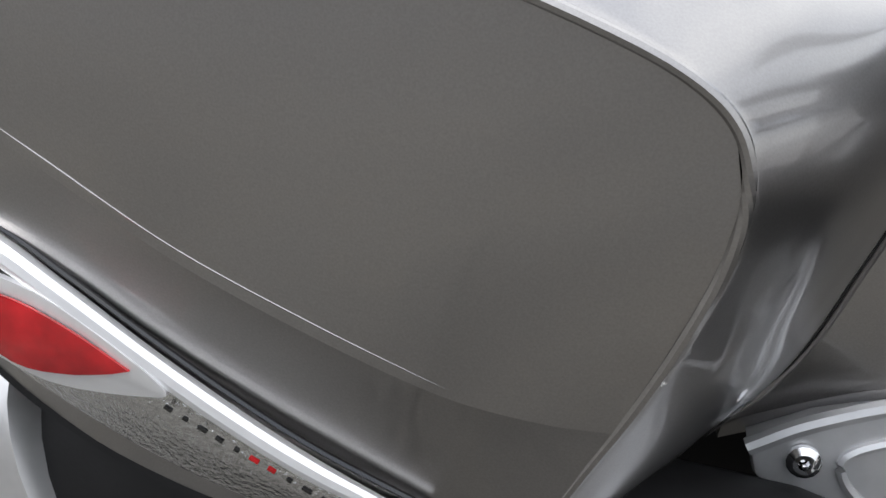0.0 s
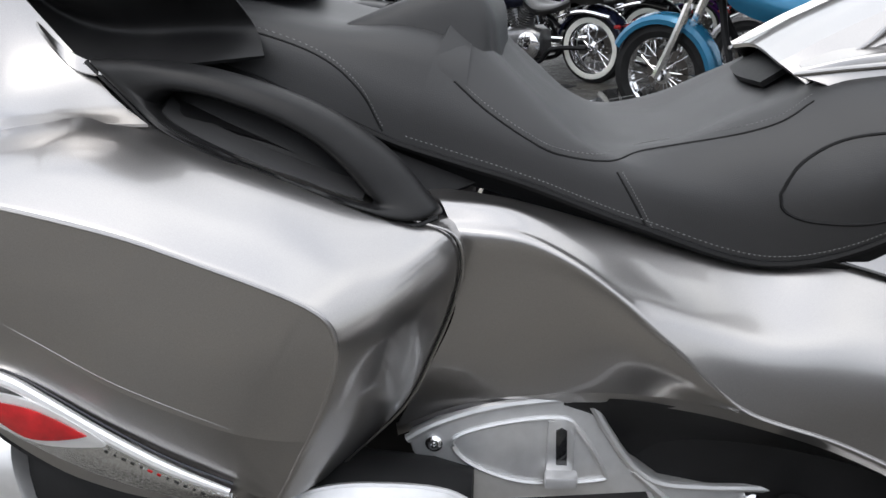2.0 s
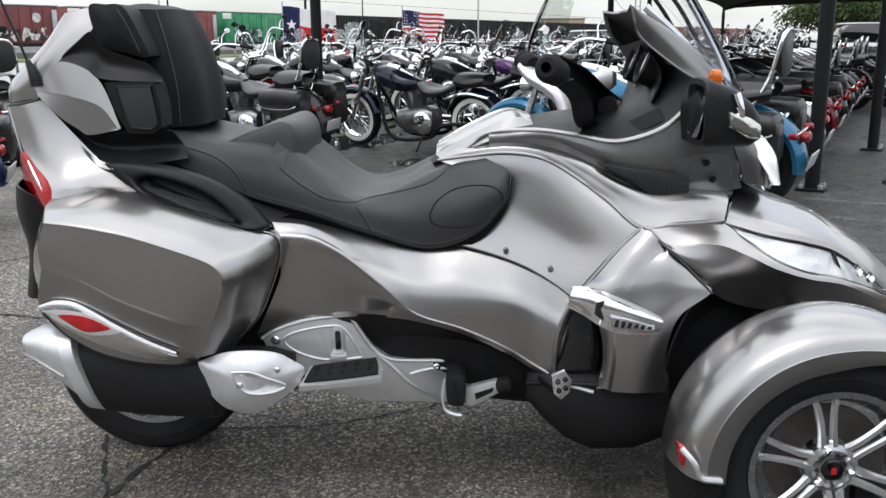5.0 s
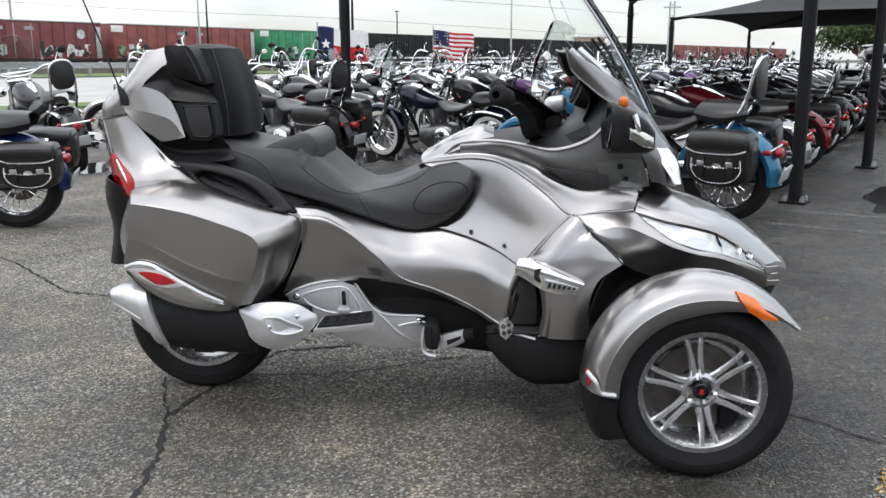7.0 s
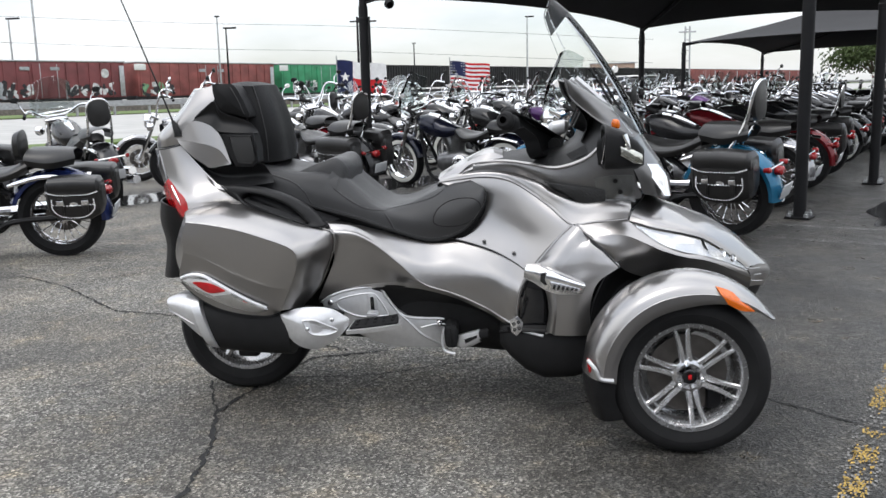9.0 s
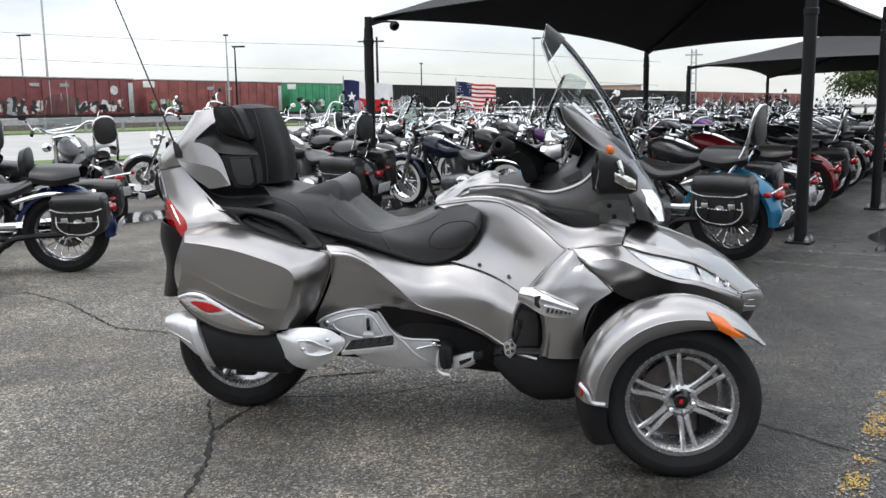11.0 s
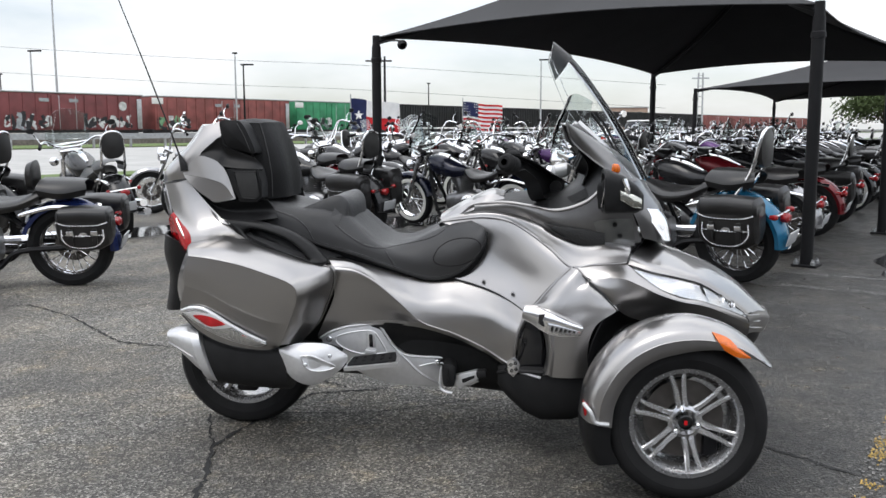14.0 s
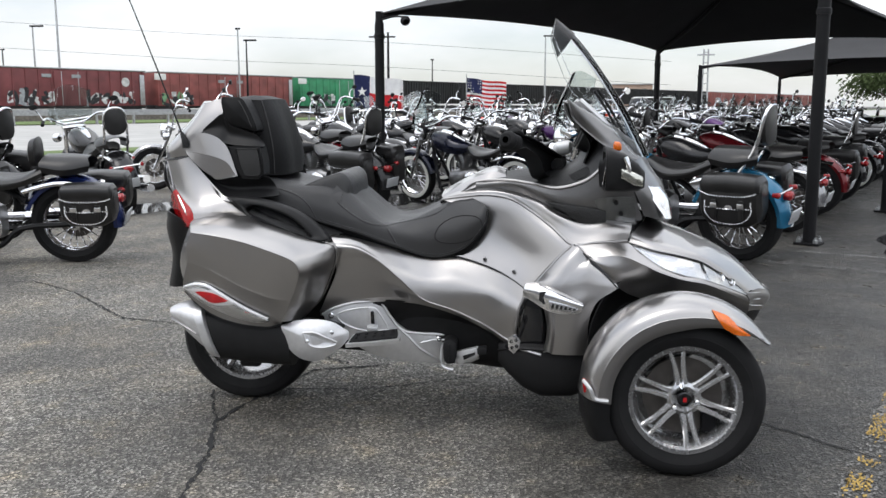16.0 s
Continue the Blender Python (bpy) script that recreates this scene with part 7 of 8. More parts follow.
P_BLACK, P_NAVY, P_RED = paint("black_paint", (0.012, 0.012, 0.013), 0.0), paint("navy_paint", (0.007, 0.009, 0.022)), paint("red_paint", (0.13, 0.008, 0.012))
P_TEAL, P_SILVER, P_PURPLE = paint("teal_blue_paint", (0.015, 0.125, 0.23)), paint("silver_paint", (0.35, 0.35, 0.36), 0.8), paint("purple_paint", (0.06, 0.015, 0.10))
P_BLUE, P_WHITE, P_ORANGE = paint("deep_blue_paint", (0.011, 0.021, 0.09)), paint("white_paint_gloss", (0.7, 0.7, 0.68), 0.0), paint("bright_red_paint", (0.65, 0.05, 0.02), 0.1)
M_WALLTYRE = mat("white_sidewall", (0.62, 0.62, 0.58), 0.7, var=0.1, scale=10)
M_LICENSE = mat("plate_grey", (0.4, 0.41, 0.42), 0.5, var=0.1, scale=8)
M_SHIELD2 = glass("bike_windshield", (0.88, 0.91, 0.90), 0.06, 0.10, 1.08)


def spoked(parent, x, r, w, white, name, spokes=20):
    m = pose(x, 0, r) @ AXLE
    h = w / 2
    tyre = part(name, lathe([(r * 0.70, -h * 0.7), (r * 0.82, -h), (r * 0.95, -h * 0.85), (r, -h * 0.3), (r, h * 0.3), (r * 0.95, h * 0.85), (r * 0.82, h), (r * 0.70, h * 0.7)], 32, m, closed=True), M_RUBBER, parent)
    if white:
        for s in (-1, 1):
            part("white_wall", lathe([(r * 0.71, s * h * 0.93), (r * 0.83, s * (h + 0.003)), (r * 0.86, s * h * 0.99)], 32, m, cap=False), M_WALLTYRE, tyre)
    part("rim", lathe([(r * 0.71, -h * 0.6), (r * 0.66, -h * 0.3), (r * 0.66, h * 0.3), (r * 0.71, h * 0.6)], 32, m, cap=False), M_CHROME, tyre)
    part("hub", lathe([(0, -h), (0.035, -h), (0.035, -h * 0.5), (0.06, -h * 0.4), (0.06, h * 0.4), (0.035, h * 0.5), (0.035, h), (0, h)], 14, m), M_CHROME, tyre)
    b = bmesh.new()
    for k in range(spokes):
        a = k * math.tau / spokes
        e = a + (0.25 if k % 2 else -0.25)
        tube([V(math.cos(e) * 0.05, math.sin(e) * 0.05, h * (0.4 if k % 2 else -0.4)), V(math.cos(a) * r * 0.68, math.sin(a) * r * 0.68, 0)], 0.0035, 2, 4, bm=b, smooth=False)
    b.transform(m)
    part("spokes", b, M_CHROME, tyre)
    part("brake_disc", lathe([(0.07, h * 0.75), (0.135, h * 0.75), (0.135, h * 0.82), (0.07, h * 0.82)], 24, m, closed=True), M_ROTOR, tyre)
    return tyre


def ring_fender(x, zc, r, w, a0, a1, n=14):
    rows = []
    for k in range(n + 1):
        a = radians(a0 + (a1 - a0) * k / n)
        rows.append([V(x + math.cos(a) * q, y, zc + math.sin(a) * q) for y, q in ((-w, r * 0.90), (-w, r * 0.98), (-w * 0.7, r * 1.05), (0, r * 1.08), (w * 0.7, r * 1.05), (w, r * 0.98), (w, r * 0.90))])
    bm = bmesh.new()
    grid(bm, rows)
    bmesh.ops.recalc_face_normals(bm, faces=bm.faces)
    bmesh.ops.solidify(bm, geom=bm.faces[:], thickness=0.004)
    return bm


def studs(parent, pts, n):
    b = bmesh.new()
    for p in spline(pts, n):
        lathe([(0.0075, 0), (0.006, 0.005), (0, 0.006)], 6, Matrix.Translation(p) @ (AXLE if p.y < 0 else AXLE.inverted()), bm=b)
    return part("studs", b, M_CHROME, parent)


def cruiser(label, color, white=False, shield=False, bags=False, sissy=False, seat2=True, apes=False, fender=None, bag=1.0, span=1.0, aft=0.0, rider_back=False):
    """A heavy cruiser; its rear wheel stands at the origin and it looks along x."""
    bike = thing("motorcycle", label, "motorcycle", "parked motorcycles")
    L, r = 1.64, 0.315
    spoked(bike, 0, r, 0.16, white, "rear_wheel")
    spoked(bike, L, r, 0.12, white, "front_wheel")
    fc = fender or color
    rf = part("rear_fender", ring_fender(0, r, 0.345, 0.10, 20, 185), fc, bike)
    part("tail_light", rings([(-0.385, 0, 0.50, 0.03, 0.02), (-0.37, 0, 0.50, 0.05, 0.035), (-0.33, 0, 0.50, 0.045, 0.035)], 12), M_TAIL, rf, "red tail light")
    for s in (-1, 1):
        part("signal_lamp", rings([(-0.355, s * 0.16, 0.53, 0.012, 0.012), (-0.34, s * 0.16, 0.53, 0.022, 0.022), (-0.30, s * 0.16, 0.53, 0.016, 0.016)], 10), M_TAIL, rf)
        part("fender_strut", tube([(-0.22, s * 0.115, 0.60), (0.05, s * 0.12, 0.64), (0.32, s * 0.12, 0.58)], 0.018, 8, 6), M_CHROME, rf)
    part("signal_bar", tube([(-0.33, -0.17, 0.53), (-0.33, 0.17, 0.53)], 0.009, 2, 6, smooth=False), M_CHROME, rf)
    part("number_plate", block((-0.40, 0, 0.36), (0.01, 0.17, 0.10), 0.003, turn=(0, -18, 0)), M_LICENSE, rf, "plain grey plate")
    part("front_fender", ring_fender(L, r, 0.335, 0.075, 30, 170), fc, bike)
    # frame and engine
    fr = part("frame", tube([(0.0, -0.13, 0.33), (0.35, -0.14, 0.30), (0.55, -0.14, 0.16), (1.05, -0.14, 0.15), (1.22, -0.07, 0.5), (1.30, 0, 0.80), (0.9, 0, 0.74), (0.5, 0, 0.58), (0.3, 0.10, 0.5)], 0.022, 40, 6), M_STEELBLK, bike)
    tube_b = tube([(0.0, 0.13, 0.33), (0.35, 0.14, 0.30), (0.55, 0.14, 0.16), (1.05, 0.14, 0.15), (1.22, 0.07, 0.5), (1.30, 0, 0.80)], 0.022, 30, 6)
    part("frame_tube", tube_b, M_STEELBLK, fr)
    eng = part("engine", rings([(0.52, 0, 0.33, 0.10, 0.12), (0.6, 0, 0.33, 0.15, 0.15), (0.85, 0, 0.32, 0.16, 0.14), (0.98, 0, 0.33, 0.12, 0.10)], 16, power=3), M_ENGINE, bike, "chrome and grey V-twin engine")
    for s, dx in ((-1, 0.13), (1, -0.10)):
        b = bmesh.new()
        m = pose(0.78, 0, 0.40, 0, -s * 22, 0)
        fins = [q for k in range(9) for q in ((0.06, 0.04 + 0.024 * k), (0.085, 0.042 + 0.024 * k), (0.085, 0.052 + 0.024 * k), (0.06, 0.054 + 0.024 * k))]
        lathe([(0.05, 0.0)] + fins + [(0.075, 0.27), (0.075, 0.31), (0.05, 0.33), (0, 0.33)], 12, m, bm=b)
        part("cylinder", b, M_ENGINE, eng)
    for s in (-1, 1):
        part("case_cover", lathe([(0.12, 0), (0.125, 0.02), (0.10, 0.04), (0.03, 0.05), (0, 0.05)], 22, pose(0.72 if s < 0 else 0.6, s * 0.15, 0.32) @ (AXLE if s < 0 else AXLE.inverted())), M_CHROME, eng, "chrome case cover")
    part("air_cleaner", lathe([(0.09, 0), (0.095, 0.03), (0.08, 0.05), (0, 0.055)], 22, pose(0.82, -0.14, 0.56) @ AXLE), M_CHROME, eng, "chrome air cleaner")
    for z, x1 in ((0.24, -0.30), (0.33, -0.22)):
        part("exhaust_pipe", tube([(0.95, -0.10, 0.45), (1.02, -0.17, 0.36), (0.92, -0.20, z), (0.5, -0.21, z - 0.02), (0.2, -0.22, z), (x1, -0.22, z + 0.02)], [0.022, 0.024, 0.026, 0.036, 0.042, 0.042], 26, 10), M_CHROME, bike, "chrome exhaust pipe")
    # tank and seat
    part("fuel_tank", loft(mirrored([[(0.72, -0.04, 0.66), (0.85, -0.11, 0.64), (1.02, -0.135, 0.67), (1.18, -0.12, 0.73), (1.28, -0.05, 0.80)], [(0.70, -0.05, 0.70), (0.85, -0.145, 0.72), (1.02, -0.16, 0.77), (1.18, -0.14, 0.81), (1.29, -0.06, 0.84)],
                                     [(0.70, -0.04, 0.74), (0.85, -0.09, 0.80), (1.02, -0.10, 0.87), (1.18, -0.09, 0.89), (1.29, -0.04, 0.87)], [(0.70, 0, 0.75), (0.85, 0, 0.815), (1.02, 0, 0.885), (1.18, 0, 0.90), (1.29, 0, 0.88)]]), 18, 20, 0.004), color, bike)
    part("tank_console", tube([(0.78, 0, 0.79), (0.95, 0, 0.86), (1.12, 0, 0.90)], [0.015, 0.035, 0.03], 10, 8), M_CHROME, bike)
    st = part("saddle", loft(mirrored([[(0.18, -0.10, 0.66), (0.32, -0.15, 0.62), (0.50, -0.17, 0.60), (0.68, -0.08, 0.66), (0.74, -0.03, 0.70)], [(0.16, -0.12, 0.72), (0.32, -0.17, 0.66), (0.50, -0.19, 0.65), (0.68, -0.09, 0.70), (0.75, -0.03, 0.72)],
                                       [(0.17, -0.08, 0.76), (0.32, -0.11, 0.69), (0.50, -0.12, 0.68), (0.68, -0.06, 0.73), (0.75, -0.02, 0.74)], [(0.17, 0, 0.77), (0.32, 0, 0.69), (0.50, 0, 0.675), (0.68, 0, 0.73), (0.75, 0, 0.745)]]), 18, 18, 0.006), M_LEATHER, bike, "black leather saddle")
    if bags:
        studs(st, [(0.18, -0.125, 0.70), (0.32, -0.178, 0.64), (0.50, -0.198, 0.63), (0.68, -0.10, 0.68)], 20)
    if seat2:
        pil = part("pillion_pad", loft(mirrored([[(-0.16, -0.10, 0.72), (0.0, -0.15, 0.70), (0.16, -0.13, 0.72)], [(-0.18, -0.12, 0.78), (0.0, -0.17, 0.76), (0.18, -0.14, 0.78)], [(-0.16, -0.07, 0.82), (0.0, -0.10, 0.825), (0.16, -0.08, 0.83)], [(-0.16, 0, 0.825), (0.0, 0, 0.835), (0.16, 0, 0.835)]]), 14, 16, 0.006), M_LEATHER, bike, "black leather pillion pad")
        if bags:
            studs(pil, [(-0.17, -0.115, 0.75), (0.0, -0.172, 0.735), (0.17, -0.142, 0.75)], 14)
    # fork, bars, lamp
    for s in (-1, 1):
        fk = part("fork_leg", tube([(L, s * 0.095, r), (L - 0.13, s * 0.095, 0.58), (1.36, s * 0.095, 0.95)], [0.03, 0.028, 0.024], 8, 8), M_CHROME, bike)
    part("fork_yoke", block((1.38, 0, 0.92), (0.12, 0.26, 0.05), 0.015, turn=(0, -30, 0)), M_CHROME, bike)
    hl = part("headlight", lathe([(0.03, -0.10), (0.07, -0.08), (0.095, -0.02), (0.1, 0.03), (0.09, 0.045)], 18, pose(1.48, 0, 0.86, 0, 90, 0)), M_CHROME, bike, "round chrome headlight")
    part("lamp_glass", lathe([(0.088, 0.044), (0.06, 0.055), (0, 0.06)], 18, pose(1.48, 0, 0.86, 0, 90, 0)), M_LENS, hl)
    for s in (-1, 1):
        part("spot_lamp", lathe([(0.02, -0.06), (0.045, -0.04), (0.055, 0.02), (0.045, 0.03), (0, 0.035)], 14, pose(1.46, s * 0.18, 0.80, 0, 90, 0)), M_CHROME, bike)
    hz = 1.22 if apes else 1.02
    bar = part("handlebar", tube([(1.02 if not apes else 1.12, -0.42, hz - 0.03), (1.13, -0.38, hz), (1.28, -0.28, hz + 0.02), (1.36, -0.12, 0.96), (1.36, 0.12, 0.96), (1.28, 0.28, hz + 0.02), (1.13, 0.38, hz), (1.02 if not apes else 1.12, 0.42, hz - 0.03)], 0.014, 36, 8), M_CHROME, bike, "chrome handlebar")
    for s in (-1, 1):
        part("grip", tube([(1.0 if not apes else 1.1, s * 0.425, hz - 0.032), (1.13, s * 0.38, hz)], 0.02, 4, 8), M_RUBBER, bar)
        mi = part("mirror_stem", tube([(1.18, s * 0.36, hz + 0.01), (1.20, s * 0.40, hz + 0.10), (1.17, s * 0.44, hz + 0.15)], 0.007, 8, 6), M_CHROME, bar)
        part("mirror_head", rings([(1.135, s * 0.45, hz + 0.17, 0.042, 0.026), (1.143, s * 0.45, hz + 0.17, 0.05, 0.033), (1.17, s * 0.45, hz + 0.17, 0.03, 0.02)], 14), M_BLACKP if color is P_BLACK else M_CHROME, mi)
    if shield:
        ws = part("windshield", loft(mirrored([[(1.42, -0.24, 0.96), (1.36, -0.25, 1.15), (1.28, -0.2, 1.32)], [(1.50, -0.12, 0.94), (1.43, -0.13, 1.16), (1.32, -0.1, 1.38)], [(1.52, 0, 0.94), (1.45, 0, 1.17), (1.33, 0, 1.40)]]), 12, 16, 0.005), M_SHIELD2, bike, "clear windshield")
        part("shield_bar", tube([(1.41, -0.24, 1.0), (1.47, -0.12, 0.99), (1.49, 0, 0.99), (1.47, 0.12, 0.99), (1.41, 0.24, 1.0)], 0.012, 20, 6), M_CHROME, ws)
    if bags:
        def bz(z):
            return 0.54 + (z - 0.54) * bag

        def bx(x):
            return -0.06 - aft + (x + 0.06) * span

        for s in (-1, 1):
            bg = part("saddle_bag", rings([(bx(-0.32), s * 0.24, bz(0.51), 0.06, 0.11 * bag), (bx(-0.29), s * 0.24, bz(0.495), 0.09, 0.17 * bag), (bx(-0.20), s * 0.245, bz(0.485), 0.10, 0.21 * bag), (bx(-0.05), s * 0.245, bz(0.482), 0.10, 0.218 * bag), (bx(0.10), s * 0.245, bz(0.485), 0.10, 0.21 * bag), (bx(0.18), s * 0.24, bz(0.495), 0.09, 0.17 * bag), (bx(0.21), s * 0.24, bz(0.51), 0.06, 0.11 * bag)], 20, power=3.4), M_LEATHER, bike, "black studded leather saddle bag")
            part("bag_flap", rings([(bx(-0.31), s * 0.243, bz(0.61), 0.08, 0.05 * bag), (bx(-0.28), s * 0.245, bz(0.622), 0.104, 0.08 * bag), (bx(-0.05), s * 0.245, bz(0.632), 0.108, 0.085 * bag), (bx(0.17), s * 0.245, bz(0.627), 0.104, 0.08 * bag), (bx(0.20), s * 0.243, bz(0.615), 0.08, 0.05 * bag)], 18, power=3.4), M_LEATHER, bg)
            yy = s * 0.354
            studs(bg, [(bx(-0.29), yy, bz(0.58)), (bx(-0.2), yy, bz(0.555)), (bx(-0.06), yy, bz(0.55)), (bx(0.09), yy, bz(0.555)), (bx(0.18), yy, bz(0.585))], 26)
            studs(bg, [(bx(-0.25), s * 0.343, bz(0.50)), (bx(-0.25), s * 0.342, bz(0.41)), (bx(-0.18), s * 0.342, bz(0.335)), (bx(-0.06), s * 0.342, bz(0.315)), (bx(0.07), s * 0.342, bz(0.335)), (bx(0.14), s * 0.342, bz(0.41)), (bx(0.14), s * 0.343, bz(0.50))], 34)
            studs(bg, [(bx(-0.24), s * 0.345, bz(0.45)), (bx(-0.06), s * 0.346, bz(0.44)), (bx(0.13), s * 0.345, bz(0.45))], 16)
            part("concho", lathe([(0.03, 0), (0.026, 0.006), (0, 0.010)], 14, pose(bx(-0.06), s * 0.347, bz(0.455)) @ (AXLE if s < 0 else AXLE.inverted()) @ Matrix.Diagonal((1, 0.55, 1, 1))), M_CHROME, bg, "oval chrome concho")
            for x in (-0.17, 0.06):
                part("strap", block((bx(x), s * 0.352, bz(0.43)), (0.035, 0.012, 0.17 * bag), 0.003), M_LEATHER, bg)
                part("buckle", block((bx(x), s * 0.36, bz(0.47)), (0.05, 0.008, 0.035), 0.003), M_CHROME, bg, "chrome buckle")
    if rider_back:
        rb = part("rider_backrest", rings([(0.20, 0, 0.86, 0.09, 0.08), (0.21, 0, 0.86, 0.12, 0.11), (0.25, 0, 0.85, 0.115, 0.105), (0.265, 0, 0.85, 0.08, 0.07)], 18, power=2.6), M_LEATHER, bike, "studded black rider backrest")
        studs(rb, [(0.23, -0.118, 0.78), (0.225, -0.124, 0.86), (0.23, -0.09, 0.95)], 8)
    if sissy:
        sb = part("sissy_bar", tube([(0.0, -0.13, 0.60), (-0.16, -0.12, 0.85), (-0.22, -0.10, 1.08), (-0.23, 0.0, 1.13), (-0.22, 0.10, 1.08), (-0.16, 0.12, 0.85), (0.0, 0.13, 0.60)], 0.013, 30, 8), M_CHROME, bike, "chrome sissy bar")
        part("back_pad", rings([(-0.235, 0, 1.0, 0.08, 0.11), (-0.225, 0, 1.0, 0.11, 0.145), (-0.195, 0, 0.99, 0.11, 0.14), (-0.18, 0, 0.99, 0.08, 0.105)], 18, power=3), M_LEATHER, sb, "black padded backrest")
    part("side_stand", tube([(0.6, 0.15, 0.2), (0.62, 0.30, 0.02), (0.66, 0.31, 0.012)], 0.012, 8, 6), M_STEELBLK, bike)
    part("foot_peg", tube([(0.98, -0.16, 0.27), (1.0, -0.30, 0.27)], 0.018, 3, 8), M_RUBBER, bike)
    part("foot_peg", tube([(0.98, 0.16, 0.27), (1.0, 0.30, 0.27)], 0.018, 3, 8), M_RUBBER, bike)
    return bike


BIKES = {
    "teal": cruiser("teal blue cruiser with studded black saddle bags and windshield", P_TEAL, shield=True, bags=True, sissy=True, bag=0.84, span=0.84),
    "navy": cruiser("navy cruiser with white-wall tyres and clear windshield", P_NAVY, white=True, shield=True),
    "black": cruiser("black cruiser with chrome engine and white-wall tyres", P_BLACK, white=True),
    "purple": cruiser("dark purple cruiser with white-wall tyres", P_PURPLE, white=True),
    "blackbag": cruiser("black touring cruiser with leather saddle bags and backrest", P_BLACK, bags=True, sissy=True),
    "red": cruiser("dark red cruiser with black leather seat", P_RED, seat2=True),
    "redshield": cruiser("red touring cruiser with clear windshield", P_ORANGE, shield=True),
    "silver": cruiser("silver cruiser with black seat and high handlebars", P_SILVER, apes=True, seat2=False),
    "grey": cruiser("black cruiser with silver fender and black seat", P_BLACK, fender=P_SILVER),
    "white": cruiser("white touring cruiser with windshield", P_WHITE, shield=True, seat2=True),
    "blue": cruiser("deep blue cruiser with studded leather bags and seat", P_BLUE, bags=True, sissy=False, bag=0.72, span=0.74, aft=0.13, rider_back=True),
    "blackape": cruiser("black custom cruiser with high handlebars", P_BLACK, apes=True, seat2=False),
    "blackshield": cruiser("black cruiser with clear windshield and backrest", P_BLACK, shield=True, sissy=True),
}
USED = set()
SMALL = {"foot_peg", "side_stand", "brake_disc", "hub", "spot_lamp", "signal_bar", "fender_strut", "number_plate", "lamp_glass", "case_cover", "frame_tube", "tank_console", "fork_yoke", "strap", "buckle", "studs", "concho"}


def park(kind, x, y, heading, lean=-7, distant=False, size=1.05):
    """Stand a bike of that kind with its rear wheel at x, y, leaning on its side stand."""
    m = pose(x, y, 0, 0, 0, heading) @ Matrix.Rotation(radians(lean), 4, "X") @ Matrix.Scale(size, 4)
    if kind not in USED:
        USED.add(kind)
        BIKES[kind].matrix_world = m
        return BIKES[kind]
    made = copy_thing(BIKES[kind], m)
    if distant:
        for o in list(made.children_recursive):
            if o.name.split(".")[0] in SMALL:
                bpy.data.objects.remove(o)
    return made


FACE = math.degrees(math.atan2(0.479, -0.878))
park("teal", 2.81, 3.91, 147, size=1.13)
for k, (kind, s) in enumerate((("grey", 1.96), ("red", 3.65), ("blackbag", 5.3), ("black", 7.2), ("blackape", 8.6), ("blackshield", 10.0), ("blackbag", 11.3), ("black", 12.7), ("blackbag", 14.1), ("blackape", 15.5), ("black", 17.0))):
    p = V(2.81, 3.91, 0) + V(0.401, 0.916, 0) * s
    park(kind, p.x, p.y, FACE + (k * 7 % 5) - 2)
park("navy", 0.85, 7.27, FACE - 4)
park("black", 1.49, 8.84, FACE)
park("purple", 2.27, 11.02, FACE + 2)
park("blackbag", -0.95, 6.7, FACE - 4)
park("blue", -2.6, 3.1, 194, size=1.06)
park("blackbag", -4.3, 4.6, 178)
park("blackshield", -3.81, 6.26, 135)
park("silver", -3.2, 9.8, 202)
park("blackape", -1.9, 8.3, 196)
kinds = ["black", "blackshield", "redshield", "blackshield", "navy", "blackape", "blackbag", "red", "purple", "blackbag", "black", "blackape", "blackape", "blackshield", "blackshield", "blackshield", "black", "grey"]
rr = random.Random(4)
for row, (start, n, pitch) in enumerate((((2.72, 11.5), 18, 1.35), ((-1.9, 9.3), 22, 1.15), ((-3.3, 12.2), 24, 1.2), ((-4.6, 15.2), 22, 1.3), ((-5.6, 18.6), 20, 1.4), ((7.0, 13.5), 16, 1.5), ((9.4, 13.0), 14, 1.7))):
    for k in range(n):
        p = V(*start, 0) + TRACK * (pitch * k + rr.uniform(-0.15, 0.15)) + ACROSS * rr.uniform(-0.2, 0.2)
        if (p.xy - Vector((3.2, 15.1))).length < 1.2 or (p.xy - Vector((4.9, 21.0))).length < 1.2 or (p.xy - Vector((-0.89, 7.14))).length < 1.5:
            continue
        park(kinds[(k * 5 + row * 7 + rr.randrange(3)) % len(kinds)], p.x, p.y, FACE + rr.uniform(-7, 7) + (180 if row in (2, 4, 5) else 0), distant=row != 1 or k > 5)
for kind in BIKES:
    if kind not in USED:
        for o in list(BIKES[kind].children_recursive) + [BIKES[kind]]:
            bpy.data.objects.remove(o)

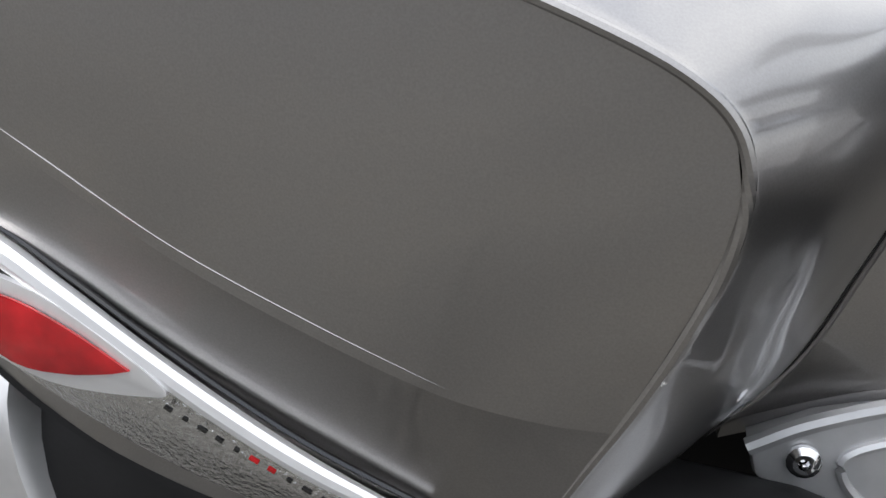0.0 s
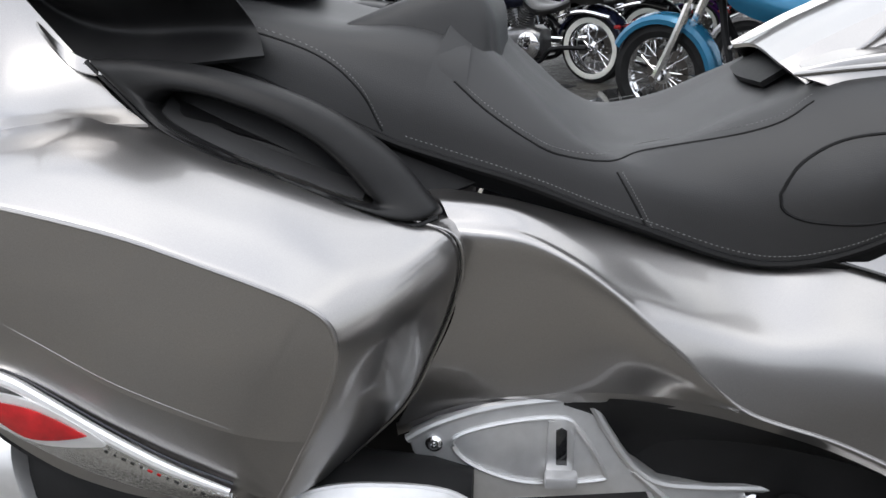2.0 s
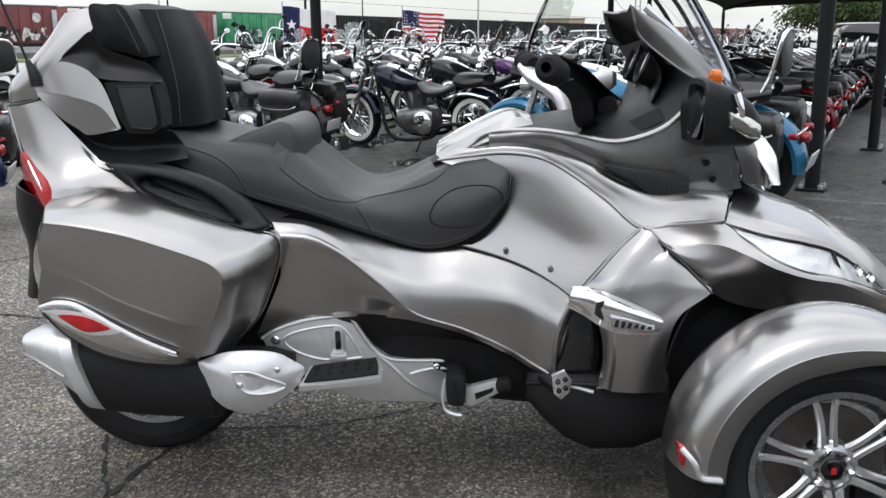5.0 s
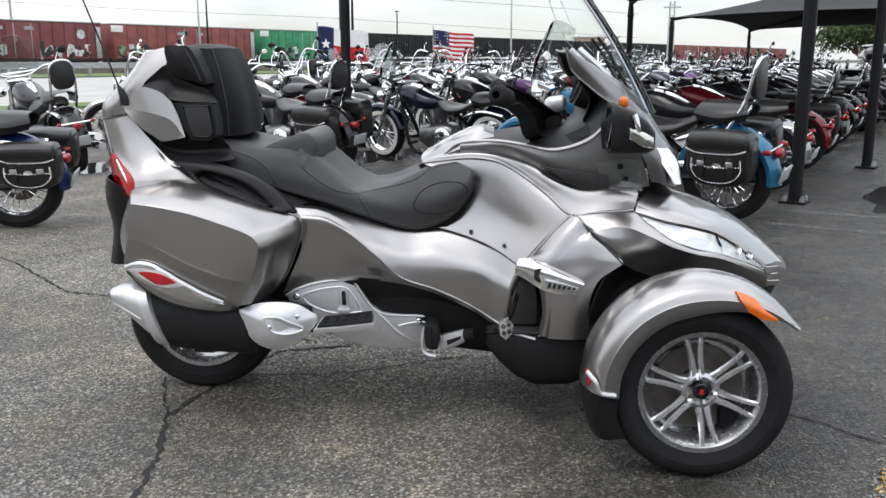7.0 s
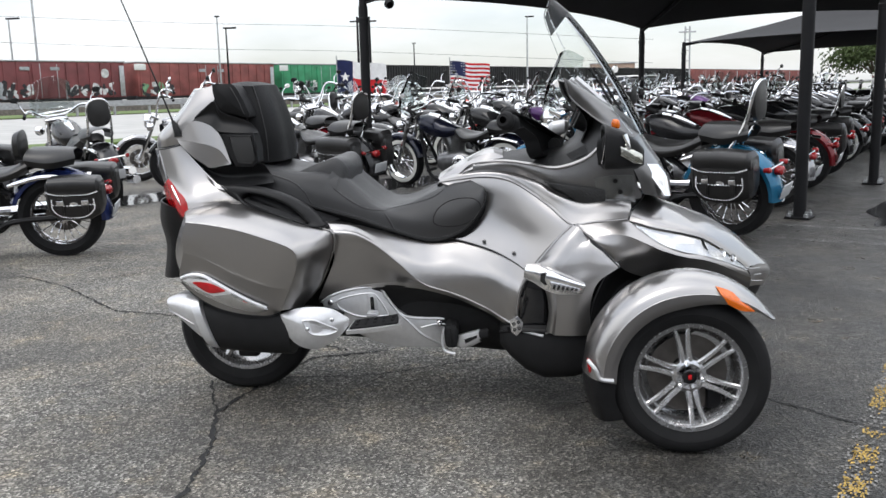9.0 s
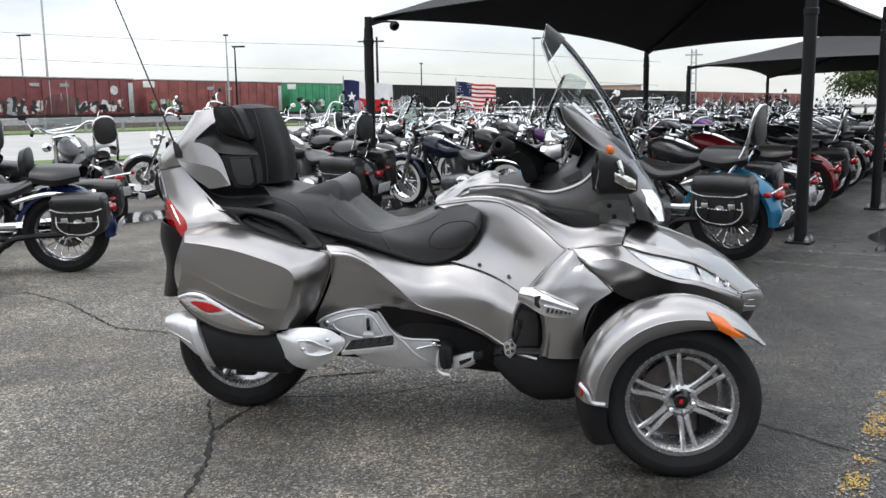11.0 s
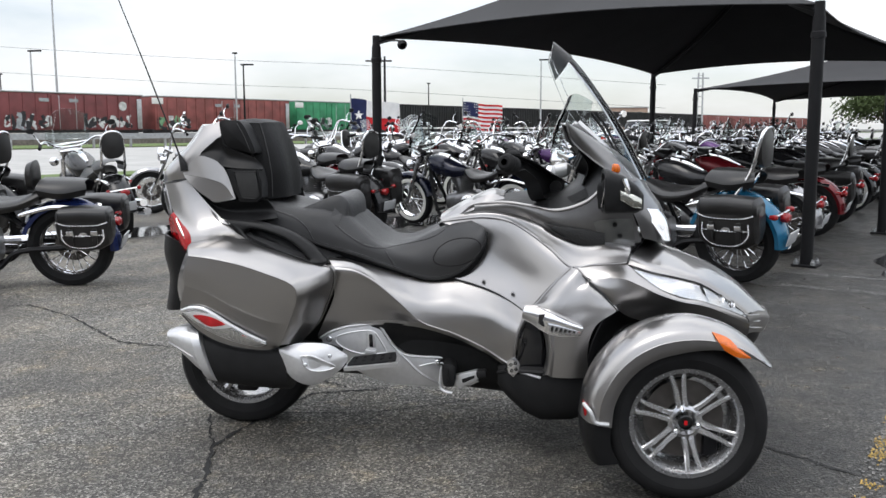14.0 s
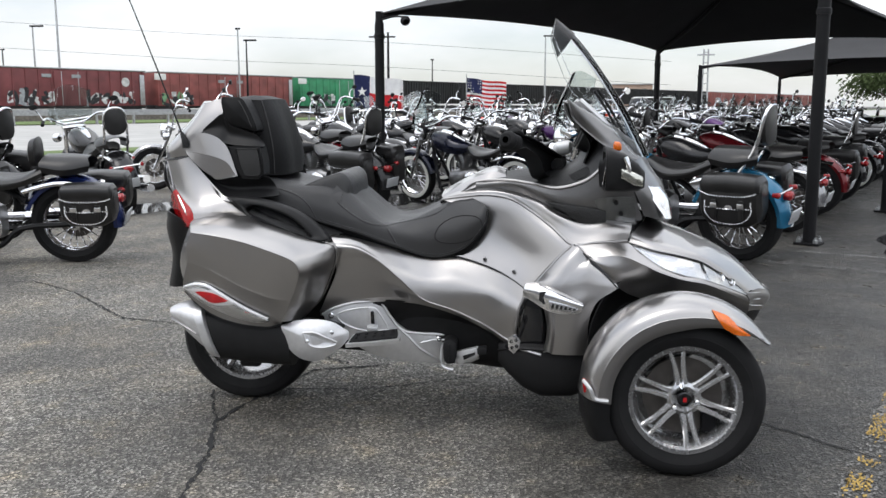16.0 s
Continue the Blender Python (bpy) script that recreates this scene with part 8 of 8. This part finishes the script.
# a leafy tree at the far end of the lot and a parked car
def tree(x, y, h, spread, seed):
    r = random.Random(seed)
    t = thing("tree", "broad green leafy tree at the far end of the lot", "tree", "trees", Matrix.Translation((x, y, 0)))
    b = tube([(0, 0, 0), (0.1, 0, h * 0.25), (0.0, 0.1, h * 0.45)], [0.22, 0.16, 0.12], 8, 10)
    tips = []
    for k in range(9):
        a, e = k * 2.4, r.uniform(0.55, 1.0)
        tip = V(math.cos(a) * spread * r.uniform(0.4, 0.85), math.sin(a) * spread * r.uniform(0.4, 0.85), h * e)
        tube([V(0, 0, h * 0.35), V(tip.x * 0.4, tip.y * 0.4, h * 0.5), tip], [0.09, 0.06, 0.02], 8, 6, bm=b)
        tips.append(tip)
    part("trunk", b, mat("bark", (0.09, 0.07, 0.05), 0.9, var=0.3, scale=8), t)
    verts, faces = [], []
    for k in range(9000):
        c = r.choice(tips)
        q = c + V(r.gauss(0, 1), r.gauss(0, 1), r.gauss(0, 0.55)) * spread * 0.24
        s = r.uniform(0.08, 0.19)
        n = V(r.gauss(0, 1), r.gauss(0, 1), r.gauss(0, 1)).normalized()
        u = n.orthogonal().normalized() * s
        w = n.cross(u) * 0.5
        i = len(verts)
        verts += [q - u, q - w * 0.9 + n * s * 0.15, q + u, q + w * 0.9 + n * s * 0.15]
        faces.append((i, i + 1, i + 2, i + 3))
    me = bpy.data.meshes.new("crown")
    me.from_pydata(verts, [], faces)
    me.materials.append(M_LEAF)
    ob = new("crown", me)
    ob.parent = t
    ob["kind"] = "stuff"


M_LEAF = mat("green_leaves", (0.06, 0.09, 0.025), 0.8, var=0.4, scale=2.5)
p = far(0.50, 58)
tree(p.x, p.y, 3.9, 3.0, 1)
p = far(0.57, 60)
tree(p.x, p.y, 4.4, 3.4, 2)


def suv(label, x, y, turn, color):
    c = thing("parked_car", label, "car", m=pose(x, y, 0, 0, 0, turn))
    part("body", rings([(-2.2, 0, 0.7, 0.7, 0.25), (-2.1, 0, 0.72, 0.88, 0.36), (0, 0, 0.72, 0.92, 0.38), (1.2, 0, 0.70, 0.9, 0.36), (2.1, 0, 0.62, 0.8, 0.28), (2.25, 0, 0.6, 0.6, 0.2)], 24, power=4), color, c)
    part("cabin", rings([(-2.1, 0, 1.1, 0.7, 0.2), (-1.9, 0, 1.3, 0.76, 0.4), (0.2, 0, 1.32, 0.78, 0.42), (1.0, 0, 1.05, 0.74, 0.12)], 20, power=4), M_GLOSSBLK, c, "dark glass cabin")
    part("roof", rings([(-1.9, 0, 1.70, 0.66, 0.03), (-1.7, 0, 1.72, 0.72, 0.05), (0.0, 0, 1.73, 0.72, 0.05), (0.3, 0, 1.70, 0.66, 0.03)], 16, power=4), color, c)
    for x2 in (-1.35, 1.35):
        for s in (-1, 1):
            w = part("wheel", lathe([(0.2, -0.1), (0.34, -0.1), (0.35, 0), (0.34, 0.1), (0.2, 0.1)], 22, pose(x2, s * 0.82, 0.35) @ AXLE, closed=True), M_RUBBER, c)
            part("rim", lathe([(0.2, 0.09 * -s), (0.05, 0.1 * -s), (0, 0.1 * -s)], 16, pose(x2, s * 0.82, 0.35) @ AXLE), M_RIM, w)
    for s in (-0.65, 0.65):
        part("headlight", block((2.13, s, 0.75), (0.12, 0.3, 0.14), 0.03), M_CHROME, c)
        part("tail_light", block((-2.15, s, 0.9), (0.1, 0.2, 0.25), 0.03), M_RED, c)
    return c


p = far(0.243, 52)
suv("white sport utility car parked behind the bikes", p.x, p.y, 40, P_WHITE)
p = far(0.52, 34)
suv("silver car parked beyond the bikes near the tree", p.x, p.y, 75, P_SILVER)

# the whole lot stands slightly turned to the machine
LOT = Matrix.Translation((1.214, -3.684, 0)) @ Matrix.Rotation(radians(-2.07), 4, "Z") @ Matrix.Translation((-1.329, 3.653, 0))
for ob in list(scene.objects):
    if ob.parent is None and ob.type in {"MESH", "EMPTY"} and ob not in (trike, ground):
        ob.matrix_basis = LOT @ ob.matrix_basis
